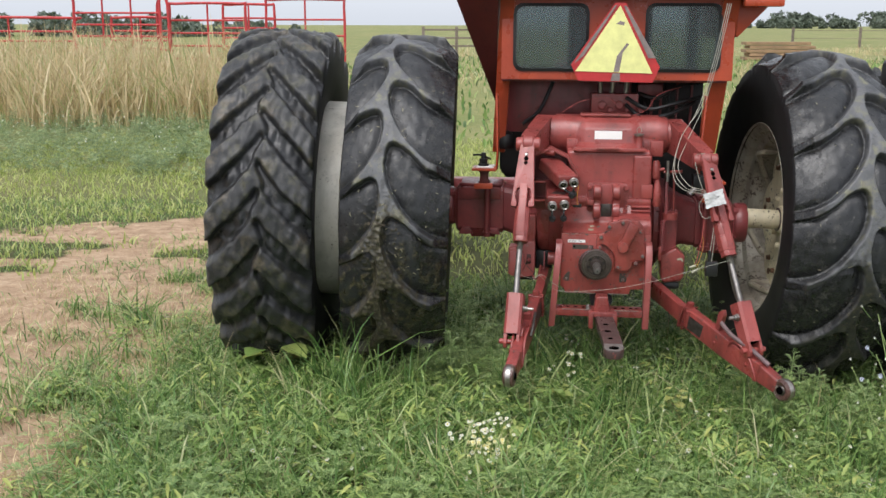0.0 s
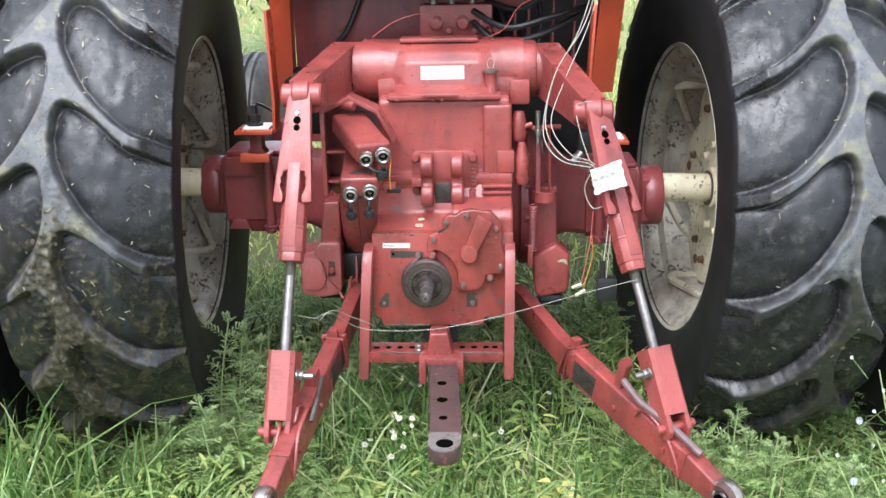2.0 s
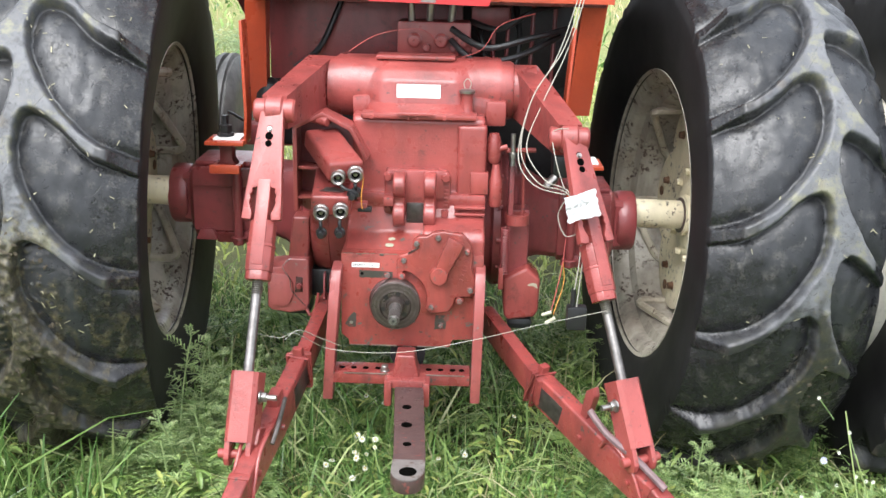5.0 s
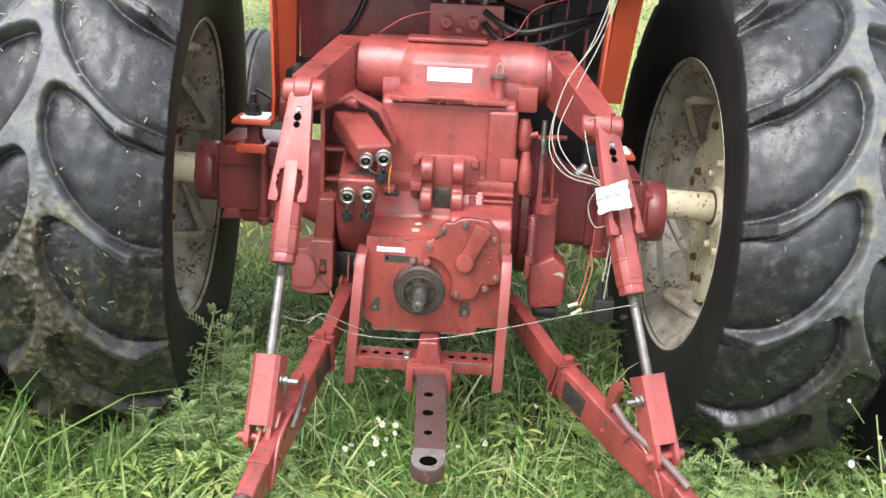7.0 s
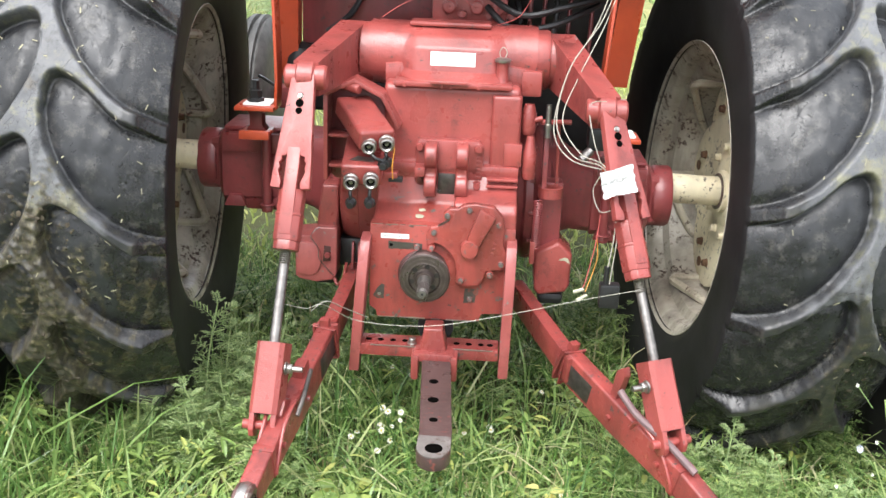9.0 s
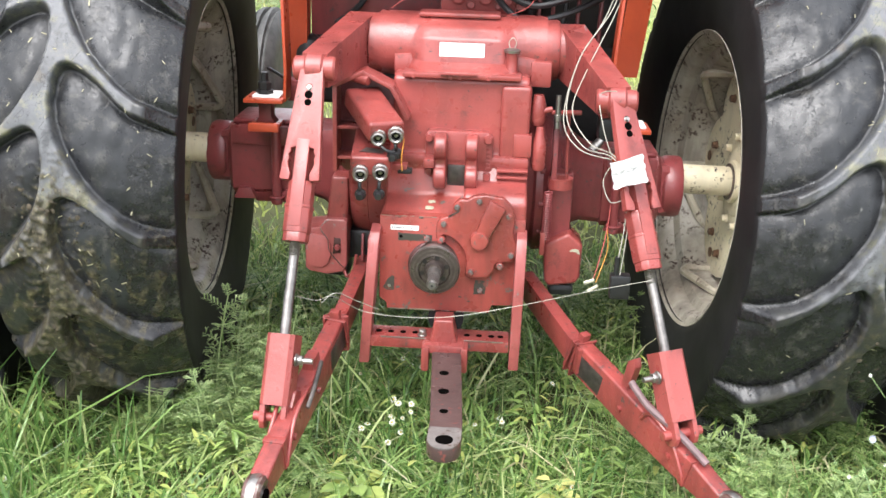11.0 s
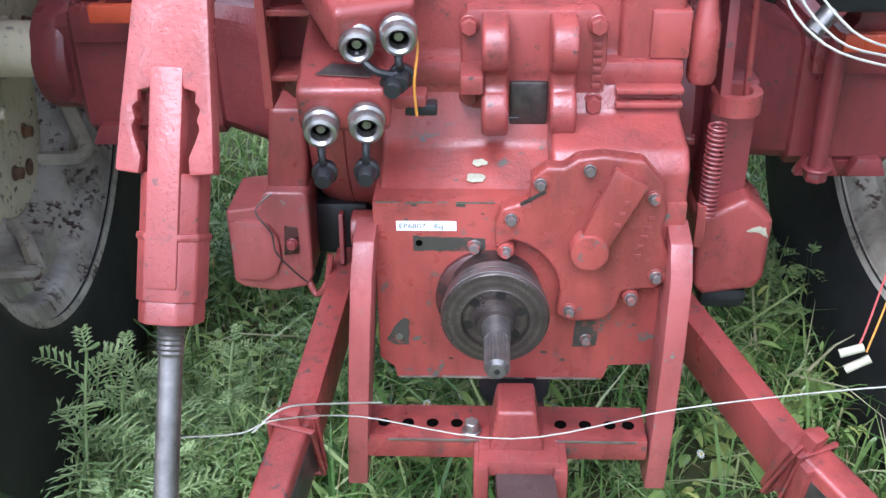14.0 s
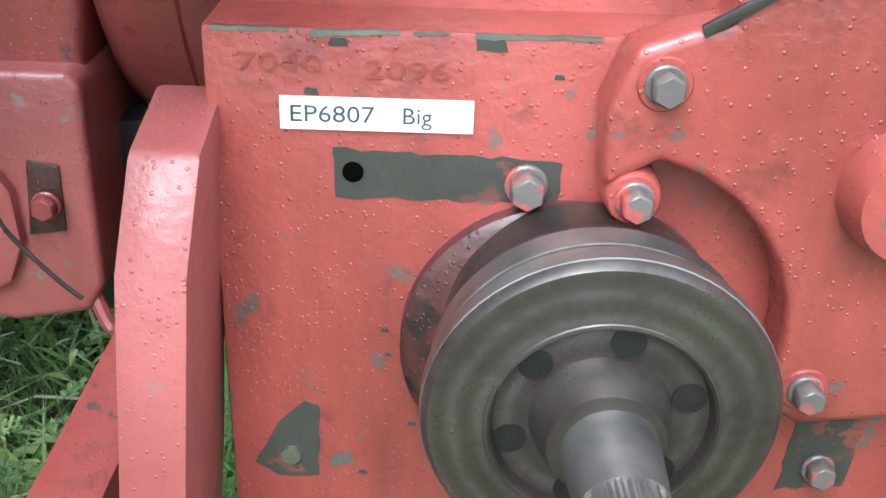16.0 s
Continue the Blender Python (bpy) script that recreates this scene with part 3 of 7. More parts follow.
# straw bits and clipped grass stuck to the tread
def tread_straw(x, offset, turn, seed, count):
    r = np.random.default_rng(seed)
    R = TREAD["tyre", offset]
    nt, lat = R.shape
    bm = bmesh.new()
    for k in range(count):
        a = radians(r.uniform(35, 118))
        sx = r.uniform(-0.85, 0.85)
        i = int((math.degrees(a) - turn) % 360 / 360 * nt) % nt
        rad = R[i, int((sx + 1) / 2 * (lat - 1))] + 0.0015
        c = Vector((sx * 0.275, -math.sin(a) * rad, math.cos(a) * rad))
        t, n = Vector((0, -math.cos(a), -math.sin(a))), Vector((0, -math.sin(a), math.cos(a)))
        b = r.uniform(0, math.pi)
        d = (t * math.sin(b) + Vector((1, 0, 0)) * math.cos(b)) * r.uniform(0.003, 0.011)
        w = d.cross(n).normalized() * r.uniform(0.0008, 0.0018)
        bm.faces.new([bm.verts.new(q) for q in (c - d - w, c - d + w, c + d + w + n * 0.003, c + d - w + n * 0.003)])
    ob = part("straw_bits", bm, STRAW_BIT, None, smooth=False)
    ob.rotation_euler, ob.location = (0, TILT, YAW), axle_at(x)
    tagged(ob, "bits of straw stuck to the tyre tread", "straw", kind="stuff")


STRAW_BIT = plain("straw_bits", (0.27, 0.25, 0.16), 0.7, 0, 0.35, 12)
tread_straw(-1.128, -0.066, 17.9, 1, 70)
tread_straw(1.118, 0.071, 3.0, 2, 34)


# clods of dried mud pressed into the tread near the ground
def tread_mud(x, offset, turn, seed, count, a0, a1, sx0, sx1):
    r = np.random.default_rng(seed)
    R = TREAD["tyre", offset]
    nt, lat = R.shape
    bm = bmesh.new()
    for k in range(count):
        a, sx = radians(r.uniform(a0, a1)), r.uniform(sx0, sx1)
        i = int((math.degrees(a) - turn) % 360 / 360 * nt) % nt
        rad = R[i, int((sx + 1) / 2 * (lat - 1))]
        size = 0.0015 + 0.006 * r.random() ** 4
        m = Matrix.Translation((sx * 0.275, -math.sin(a) * rad, math.cos(a) * rad)) @ Matrix.Rotation(a, 4, "X") @ Matrix.Diagonal((r.uniform(0.7, 1.6), r.uniform(0.7, 1.6), 0.40, 1))
        new_verts = bmesh.ops.create_icosphere(bm, subdivisions=2, radius=size, matrix=m)["verts"]
        c = m.translation
        for v in new_verts:
            v.co = c + (v.co - c) * (1 + 0.5 * noise.noise(v.co * 60))
    ob = part("mud_clods", bm, MUD, None, smooth=False)
    ob.rotation_euler, ob.location = (0, TILT, YAW), axle_at(x)
    tagged(ob, "clods of dried brown mud stuck to the tyre", "mud", kind="stuff")


MUD = plain("dried_mud", (0.062, 0.050, 0.033), 0.9, 0, 0.5, 45, 0.5)
tread_mud(-1.128, -0.066, 17.9, 3, 300, 84, 126, -0.55, 0.15)
tread_mud(1.118, 0.071, 3.0, 4, 60, 100, 125, 0.0, 0.7)

# ---- rear axle and drive housing
def squircle_loft(sections, seg=24, power=0.72):
    """Skin over [(x, y0, z0, half y, half z)] sections, boxy with round corners."""
    bm = bmesh.new()
    rings = []
    for x, y0, z0, hy, hz in sections:
        ring = []
        for k in range(seg):
            a = 2 * math.pi * (k + 0.5) / seg
            ca, sa = math.cos(a), math.sin(a)
            f = 1 / max(abs(ca), abs(sa)) ** power
            ring.append(bm.verts.new((x, y0 + hy * ca * f, z0 + hz * sa * f)))
        rings.append(ring)
    for p, q in zip(rings, rings[1:]):
        for k in range(seg):
            bm.faces.new((p[k], p[(k + 1) % seg], q[(k + 1) % seg], q[k]))
    bm.faces.new(rings[0])
    bm.faces.new(rings[-1])
    bmesh.ops.recalc_face_normals(bm, faces=bm.faces)
    return bm


for s, xe, zc in ((-1, -0.905, 0.850), (1, 0.835, 0.790)):
    zi = 0.82
    secs = [(s * 0.33, 0, zi, 0.19, 0.19), (s * 0.40, 0, zi, 0.165, 0.165), (s * 0.47, 0, (zi + zc) / 2, 0.130, 0.135), (s * 0.54, 0, zc, 0.120, 0.128), (s * 0.545, 0, zc, 0.128, 0.138), (xe - s * 0.100, 0, zc, 0.128, 0.138), (xe - s * 0.090, 0, zc, 0.118, 0.126), (xe - s * 0.080, 0, zc, 0.096, 0.100), (xe - s * 0.05, 0, zc, 0.090, 0.094)]
    hs = part("axle_housing", squircle_loft(secs, 32, 0.86), RED_DARK, tractor, "red cast axle housing, cab shade in its paint")
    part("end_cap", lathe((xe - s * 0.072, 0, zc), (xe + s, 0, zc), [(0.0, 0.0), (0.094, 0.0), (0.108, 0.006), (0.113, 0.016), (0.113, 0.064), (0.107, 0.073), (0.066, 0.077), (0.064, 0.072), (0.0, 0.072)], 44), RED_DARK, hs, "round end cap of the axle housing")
    lo, hi = sorted((s * 0.555, xe - s * 0.105))
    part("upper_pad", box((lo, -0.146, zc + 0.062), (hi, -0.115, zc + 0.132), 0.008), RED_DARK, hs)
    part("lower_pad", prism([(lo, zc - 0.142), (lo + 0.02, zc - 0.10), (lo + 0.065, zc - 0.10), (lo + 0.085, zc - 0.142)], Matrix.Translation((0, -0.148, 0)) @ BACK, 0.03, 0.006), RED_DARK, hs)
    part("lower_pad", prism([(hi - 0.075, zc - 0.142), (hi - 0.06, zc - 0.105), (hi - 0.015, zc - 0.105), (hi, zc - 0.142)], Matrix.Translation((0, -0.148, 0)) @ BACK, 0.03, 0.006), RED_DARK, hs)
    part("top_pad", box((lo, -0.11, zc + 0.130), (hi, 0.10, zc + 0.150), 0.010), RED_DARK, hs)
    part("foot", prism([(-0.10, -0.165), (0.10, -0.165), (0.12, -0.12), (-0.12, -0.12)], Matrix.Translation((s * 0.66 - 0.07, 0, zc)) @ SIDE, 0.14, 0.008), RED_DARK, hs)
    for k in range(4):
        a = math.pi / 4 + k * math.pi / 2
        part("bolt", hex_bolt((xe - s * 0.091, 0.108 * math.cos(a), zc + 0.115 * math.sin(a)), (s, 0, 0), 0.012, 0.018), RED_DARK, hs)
bull = lathe((-0.40, 0, 0.80), (1, 0, 0.80), [(0, 0), (0.18, 0), (0.225, 0.015), (0.24, 0.05), (0.255, 0.065), (0.268, 0.075), (0.268, 0.10), (0.255, 0.11), (0.25, 0.13), (0.25, 0.67), (0.255, 0.69), (0.268, 0.70), (0.268, 0.725), (0.255, 0.735), (0.24, 0.75), (0.225, 0.785), (0.18, 0.80), (0, 0.80)], 64)
belly = lathe((-0.346, -0.10, 0.862), (1, -0.10, 0.862), [(0, 0), (0.225, 0), (0.250, 0.006), (0.262, 0.020), (0.270, 0.048), (0.272, 0.070), (0.270, 0.072), (0.272, 0.074), (0.272, 0.165), (0, 0.165)], 72)
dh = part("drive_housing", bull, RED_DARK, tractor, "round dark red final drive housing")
part("belly", belly, RED, dh, "smooth rounded red casting")
for s in (-1, 1):
    for k in range(14):
        a = 2 * math.pi * k / 14 + 0.1
        if math.cos(a) < 0.35:
            part("bolt", hex_bolt((s * 0.313 - 0.0, 0.262 * math.cos(a), 0.80 + 0.262 * math.sin(a)), (s, 0, 0), 0.011, 0.02), RED_DARK, dh)

# centre housing: tall box, ledge, sloping shoulder, then the flat drive housing below
body = prism([(-0.42, 0.985), (-0.42, 1.225), (-0.40, 1.24), (0.7, 1.24), (0.7, 0.55), (-0.30, 0.55), (-0.44, 0.80), (-0.45, 0.955)], Matrix.Translation((-0.185, 0, 0)) @ SIDE, 0.44, 0.012, 3)
ch = part("centre_housing", body, RED, tractor, "red painted cast transmission housing")
part("corner_column", prism([(0.165, -0.438), (0.262, -0.438), (0.262, -0.2), (0.165, -0.2)], Matrix.Translation((0, 0, 0.93)), 0.285, 0.014, 3), RED, ch)
part("side_flange", box((-0.205, -0.425, 0.90), (-0.183, -0.20, 1.13), 0.008), RED, ch)
part("ledge", box((-0.195, -0.455, 0.945), (0.265, -0.30, 0.985), 0.014), RED, ch)
part("side_pad", box((0.21, -0.446, 0.985), (0.27, -0.40, 1.06), 0.006), RED, ch)
shoulder = prism([(-0.575, 0.80), (-0.47, 0.855), (-0.44, 0.965), (-0.25, 0.965), (-0.25, 0.60), (-0.575, 0.60)], Matrix.Translation((-0.20, 0, 0)) @ SIDE, 0.40, 0.012, 3)
part("shoulder", shoulder, PLATE, ch)
rs = prism([(-0.585, 0.60), (-0.585, 0.865), (-0.565, 0.89), (-0.47, 0.905), (-0.44, 0.965), (-0.25, 0.965), (-0.25, 0.60)], Matrix.Translation((0.06, 0, 0)) @ SIDE, 0.202, 0.010, 3)
part("bearing_shoulder", rs, RED, ch)
for z in (0.918, 0.940):
    part("casting_rib", box((0.16, -0.478, z), (0.262, -0.44, z + 0.010), 0.004), RED, ch)
plate = back_plate([(-0.205, 0.815), (0.262, 0.815), (0.262, 0.535), (0.235, 0.522), (0.165, 0.519), (0.158, 0.492), (-0.178, 0.490), (-0.182, 0.512), (-0.205, 0.53)], -0.59, 0.28, 0.0035)
ph = part("pto_housing", plate, PLATE, tractor, "flat red rear drive housing with chipped paint")
for x0, x1, h in ((-0.175, -0.12, 0.004), (-0.105, -0.02, 0.005), (0.0, 0.03, 0.003), (0.05, 0.15, 0.004)):
    part("worn_edge", back_plate(ragged([(x0, 0.4905), (x1, 0.4905), (x1, 0.4905 + h), (x0, 0.4905 + h)], x0, 0.0012, 0.005), -0.5907, 0.002, 0.0), STEEL, ph, "bare metal edge")
for x0, x1, h in ((-0.2, -0.165, 0.0022), (-0.155, -0.115, 0.0034), (-0.108, -0.092, 0.0020), (-0.08, -0.022, 0.0030)):
    part("worn_edge", back_plate(ragged([(x0, 0.8145 - h), (x1, 0.8145 - h * 0.6), (x1, 0.8145), (x0, 0.8145)], x0, 0.0012, 0.004), -0.5905, 0.002, 0.0), STEEL, ph, "bare metal edge")
for x, z, w in ((-0.142, 0.8085, 0.0045), (-0.072, 0.8095, 0.0075), (-0.12, 0.655, 0.0025), (-0.105, 0.595, 0.003), (-0.155, 0.785, 0.0035), (-0.165, 0.778, 0.0030), (-0.04, 0.795, 0.0025), (0.06, 0.545, 0.006), (-0.09, 0.53, 0.004), (0.20, 0.60, 0.004), (0.09, 0.53, 0.005), (-0.118, 0.640, 0.002), (-0.132, 0.560, 0.003), (-0.108, 0.625, 0.002)):
    part("paint_chip", back_plate(ragged([(x - w, z - w * 0.4), (x + w, z - w * 0.5), (x + w * 0.7, z + w * 0.4), (x - w * 0.8, z + w * 0.5)], x * 7, w * 0.3, 0.002), -0.5904, 0.001, 0.0), BARE, ph)

# round cover with its raised arm
R0 = (-0.02, 0.672)
cov = [(-0.020, 0.752), (-0.022, 0.79), (-0.012, 0.818), (0.010, 0.826), (0.028, 0.83), (0.030, 0.868), (0.050, 0.885), (0.075, 0.884), (0.095, 0.898), (0.13, 0.903), (0.19, 0.895), (0.218, 0.862), (0.228, 0.82), (0.222, 0.78), (0.236, 0.745), (0.240, 0.700), (0.222, 0.684), (0.196, 0.682), (0.172, 0.678), (0.166, 0.650), (0.150, 0.628), (0.094, 0.622), (0.074, 0.636)]
for k in range(8):
    a = radians(-10 + 85 * k / 7)
    cov.append((R0[0] + 0.098 * math.cos(a), R0[1] + 0.098 * math.sin(a)))
cv = part("bearing_cover", back_plate(cov, -0.620, 0.032, 0.006, 3), PLATE, ph, "bolted red bearing cover")
part("cover_boss", lathe((0.117, -0.585, 0.757), (0.117, -1.6, 0.757), [(0, 0), (0.032, 0), (0.030, 0.05), (0.027, 0.058), (0, 0.06)], 32), PLATE, cv)
part("cover_arm", prism([(0.098, 0.765), (0.138, 0.748), (0.196, 0.864), (0.146, 0.892)], Matrix.Translation((0, -0.638, 0)) @ BACK, 0.03, 0.006, 2), PLATE, cv)
for x, z in ((0.002, 0.803), (-0.005, 0.748), (0.094, 0.645), (0.043, 0.860), (0.112, 0.882), (0.220, 0.707), (0.207, 0.838), (0.186, 0.668)):
    part("cover_bolt", hex_bolt((x, -0.620, z), (0, -1, 0), 0.0076, 0.013), BOLT, cv, "worn plated bolt")
    part("bolt_pad", lathe((x, -0.60, z), (x, -1.6, z), [(0, 0), (0.0140, 0), (0.0130, 0.0195), (0.0118, 0.0212), (0, 0.0212)], 20), PLATE, cv)
# dark strip on the face stands in for the shade in the notch
part("cover_slot", back_plate([(0.016, 0.824), (0.052, 0.846), (0.049, 0.850), (0.014, 0.829)], -0.6215, 0.003, 0.0005), DARK_STEEL, cv)
# raised casting marks that cannot be read
for k in range(5):
    part("casting_mark", box((0.184 + 0.004 * k, -0.6212, 0.737 + 0.016 * k), (0.195 + 0.004 * k, -0.619, 0.745 + 0.016 * k), 0.001), RED, cv)
for k in range(3):
    part("casting_mark", box((0.150 + 0.006 * k, -0.6392, 0.797 + 0.018 * k), (0.159 + 0.006 * k, -0.637, 0.806 + 0.018 * k), 0.001), RED, cv)

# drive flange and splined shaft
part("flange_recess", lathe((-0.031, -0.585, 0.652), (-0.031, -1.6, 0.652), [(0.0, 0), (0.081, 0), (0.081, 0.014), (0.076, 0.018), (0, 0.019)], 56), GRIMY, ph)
fl = part("drive_flange", lathe((-0.02, -0.60, 0.667), (-0.02, -1.6, 0.667), [(0, 0), (0.070, 0), (0.071, 0.03), (0.075, 0.035), (0.076, 0.058), (0.075, 0.062), (0.074, 0.062), (0.074, 0.068), (0.080, 0.069), (0.080, 0.078), (0.077, 0.082), (0.050, 0.084), (0.048, 0.078), (0.032, 0.077), (0.029, 0.090), (0.026, 0.098), (0.0, 0.10)], 64), TURNED, tractor, "oily steel power take-off flange")
for k in range(6):
    a = 2 * math.pi * k / 6 + 0.3
    part("flange_hole", lathe((-0.021 + 0.041 * math.cos(a), -0.674, 0.667 + 0.041 * math.sin(a)), (-0.021 + 0.041 * math.cos(a), -1.6, 0.667 + 0.041 * math.sin(a)), [(0, 0), (0.0078, 0), (0.0078, 0.0042), (0, 0.0042)], 18), BORE_SHADE, fl)
for r0, y0, y1 in ((0.0803, -0.666, -0.678), (0.0763, -0.640, -0.657)):
    part("worn_ring", lathe((-0.02, y0, 0.667), (-0.02, y0 - 1, 0.667), [(r0 - 0.002, 0.0), (r0 + 0.0004, 0.001), (r0 + 0.0004, y0 - y1 - 0.001), (r0 - 0.002, y0 - y1), (r0 - 0.002, 0.0)], 64), ROD, fl, "worn edge")
part("hub_ring", lathe((-0.02, -0.683, 0.667), (-0.02, -2, 0.667), [(0.0495, 0.0), (0.0510, 0.0018), (0.0525, 0.0015), (0.0535, 0.0), (0.0495, 0.0)], 48), TURNED, fl, "turned ring")
sh = bmesh.new()
prof = []
for k in range(84):
    a = 2 * math.pi * k / 84
    prof.append(((0.0185 if k % 4 in (0, 1) else 0.0163) * math.cos(a), (0.0185 if k % 4 in (0, 1) else 0.0163) * math.sin(a)))
add_prism(sh, prof, Matrix.Translation((-0.018, -0.798, 0.664)) @ BACK, 0.065)
add_rod(sh, (-0.018, -0.735, 0.664), (-0.019, -0.675, 0.666), 0.0195, 0.023, 32)
add_rod(sh, (-0.018, -0.806, 0.664), (-0.018, -0.797, 0.664), 0.012, 0.0163, 24)
part("pto_shaft", sh, ROD, tractor, "splined steel power take-off shaft")
part("shaft_centre", rod((-0.018, -0.8075, 0.664), (-0.018, -0.805, 0.664), 0.004, seg=12), BLACK, tractor)

# label with print, name strip, bare patches
lab = part("label", back_plate([(-0.170, 0.7665), (-0.079, 0.7665), (-0.079, 0.7825), (-0.170, 0.7825)], -0.5915, 0.0012, 0.0), PAPER, ph, "white printed label")


def words(text, x, y, z, size, material, parent, width=None, depth=0.00012):
    cu = bpy.data.curves.new("lettering", "FONT")
    cu.body, cu.size, cu.extrude, cu.resolution_u = text, size, 0.00012, 3
    cu.extrude = depth
    tmp = bpy.data.objects.new("lettering", cu)
    scene.collection.objects.link(tmp)
    bpy.context.view_layer.update()
    me = bpy.data.meshes.new_from_object(tmp.evaluated_get(bpy.context.evaluated_depsgraph_get()))
    bpy.data.objects.remove(tmp)
    wide = max(v.co.x for v in me.vertices) or 1
    k = width / wide if width else 1
    me.transform(Matrix.Translation((x, y, z)) @ Matrix.Rotation(radians(90), 4, "X") @ Matrix.Diagonal((k, 1, 1, 1)))
    return part_mesh("lettering", me, material, parent, smooth=False)


words("EP6807", -0.166, -0.5918, 0.7705, 0.0118, INK, lab, 0.0405)
words("Big", -0.113, -0.5918, 0.7705, 0.0118, INK, lab, 0.0145)
part("bare_strip", back_plate(ragged([(-0.146, 0.731), (-0.036, 0.731), (-0.034, 0.753), (-0.145, 0.757)], 3), -0.5905, 0.001, 0.0), BARE, ph, "bare dark metal strip")
part("screw_hole", lathe((-0.136, -0.589, 0.745), (-0.136, -1.6, 0.745), [(0, 0), (0.0052, 0), (0.0052, 0.0025), (0.003, 0.003), (0, 0.0022)], 18), HOLE_SHADE, ph)
part("bolt", hex_bolt((-0.052, -0.5905, 0.741), (0, -1, 0), 0.0088, 0.015), BOLT, ph)
part("bare_patch", back_plate(ragged([(-0.180, 0.556), (-0.157, 0.557), (-0.155, 0.606), (-0.164, 0.608), (-0.178, 0.594), (-0.192, 0.566)], 5), -0.5905, 0.001, 0.0), BARE, ph, "patch of bare dark metal")
part("plug", lathe((-0.172, -0.589, 0.572), (-0.172, -1.6, 0.572), [(0, 0), (0.006, 0), (0.0055, 0.004), (0, 0.0045)], 16), STEEL, ph)
part("bare_patch", back_plate(ragged([(0.104, 0.556), (0.142, 0.558), (0.147, 0.606), (0.108, 0.606)], 7), -0.5905, 0.001, 0.0), BARE, ph, "patch of bare dark metal")
part("bolt", hex_bolt((0.125, -0.5905, 0.572), (0, -1, 0), 0.0078, 0.012), BOLT, ph)
wp = bmesh.new()
for ox, w, d in ((-0.052, 0.017, -0.004), (-0.046, 0.013, 0.022)):
    vs = []
    for i in range(26):
        a = 2 * math.pi * i / 26
        r = w * (0.85 + 0.40 * noise.noise(Vector((1.3 * math.cos(a), 1.3 * math.sin(a), ox * 90))) + 0.10 * noise.noise(Vector((5 * math.cos(a), 5 * math.sin(a), 4))))
        vs.append(wp.verts.new((ox + r * math.cos(a), -0.5278 + d + 0.55 * r * math.sin(a), 0.829 + (d + 0.55 * r * math.sin(a)) * 0.524)))
    wp.faces.new(vs)
part("flaked_patch", wp, PRIMER, ph, "flake of old white primer")
# stamped digits, shallow and painted over; a darker red carries their relief shade
words("7040", -0.190, -0.5901, 0.794, 0.0125, STAMP, ph, 0.040, 0.0007)
words("2096", -0.131, -0.5901, 0.792, 0.0125, STAMP, ph, 0.040, 0.0007)

# ---- rockshaft across the top
rk = part("rockshaft_housing", lathe((-0.285, -0.235, 1.305), (1, -0.235, 1.305), [(0, 0), (0.085, 0), (0.10, 0.006), (0.102, 0.03), (0.098, 0.05), (0.104, 0.12), (0.107, 0.20), (0.107, 0.45), (0.103, 0.53), (0.097, 0.58), (0.10, 0.62), (0.095, 0.632), (0.07, 0.64), (0, 0.64)], 56), RED, tractor, "red cast lift shaft housing")
part("neck", squircle_loft([(-0.19, -0.25, 1.25, 0.10, 0.05), (-0.05, -0.25, 1.26, 0.105, 0.06), (0.15, -0.25, 1.26, 0.105, 0.06), (0.27, -0.25, 1.25, 0.10, 0.05)]), RED, rk)
hb_ = bmesh.new()
hx_, hz_ = np.linspace(-0.255, 0.305, 57), np.linspace(1.238, 1.408, 25)
front, rear = [], []
for z in hz_:
    yt = -0.235 - math.sqrt(max(0.107 ** 2 - (z - 1.305) ** 2, 0.0))
    yh = float(np.interp(z, (1.238, 1.250, 1.272, 1.345, 1.385, 1.408), (-0.428, -0.420, -0.374, -0.357, -0.318, -0.22)))
    spread = float(np.interp(z, (1.238, 1.40), (0.105, 0.045)))
    row = []
    for x in hx_:
        q = max(-0.080 - x, x - 0.150, 0.0) / spread
        q = min(q, 1.0)
        w = 1 - q * q * (3 - 2 * q)
        row.append(hb_.verts.new((x, yt + (min(yh, yt) - yt) * w + 0.004 * (1 - w), z)))
    front.append(row)
    rear.append([hb_.verts.new((x, -0.15, z)) for x in hx_])
for grid, turn in ((front, False), (rear, True)):
    for p, q in zip(grid, grid[1:]):
        for k in range(len(hx_) - 1):
            f_ = (p[k], p[k + 1], q[k + 1], q[k])
            hb_.faces.new(f_[::-1] if turn else f_)
for p, q in ((front[0], rear[0]), (front[-1], rear[-1]), ([r_[0] for r_ in front], [r_[0] for r_ in rear]), ([r_[-1] for r_ in front], [r_[-1] for r_ in rear])):
    for k in range(len(p) - 1):
        hb_.faces.new((p[k], p[k + 1], q[k + 1], q[k]))
bmesh.ops.recalc_face_normals(hb_, faces=hb_.faces)
part("hump", hb_, RED, rk)
part("top_pad", box((-0.12, -0.29, 1.405), (0.15, -0.19, 1.421), 0.008), RED, rk)
part("lip", box((-0.155, -0.445, 1.232), (0.225, -0.36, 1.249), 0.005), RED, rk)
for x in (-0.12, 0.0, 0.03, 0.12):
    part("bolt", hex_bolt((x, -0.44, 1.238), (0, -1, 0), 0.008, 0.010), RED, rk)
part("latch_strip", box((-0.035, -0.462, 1.246), (0.085, -0.445, 1.254), 0.002), RED, rk)
part("side_lug", box((0.255, -0.36, 1.20), (0.325, -0.20, 1.285), 0.012), RED, rk)
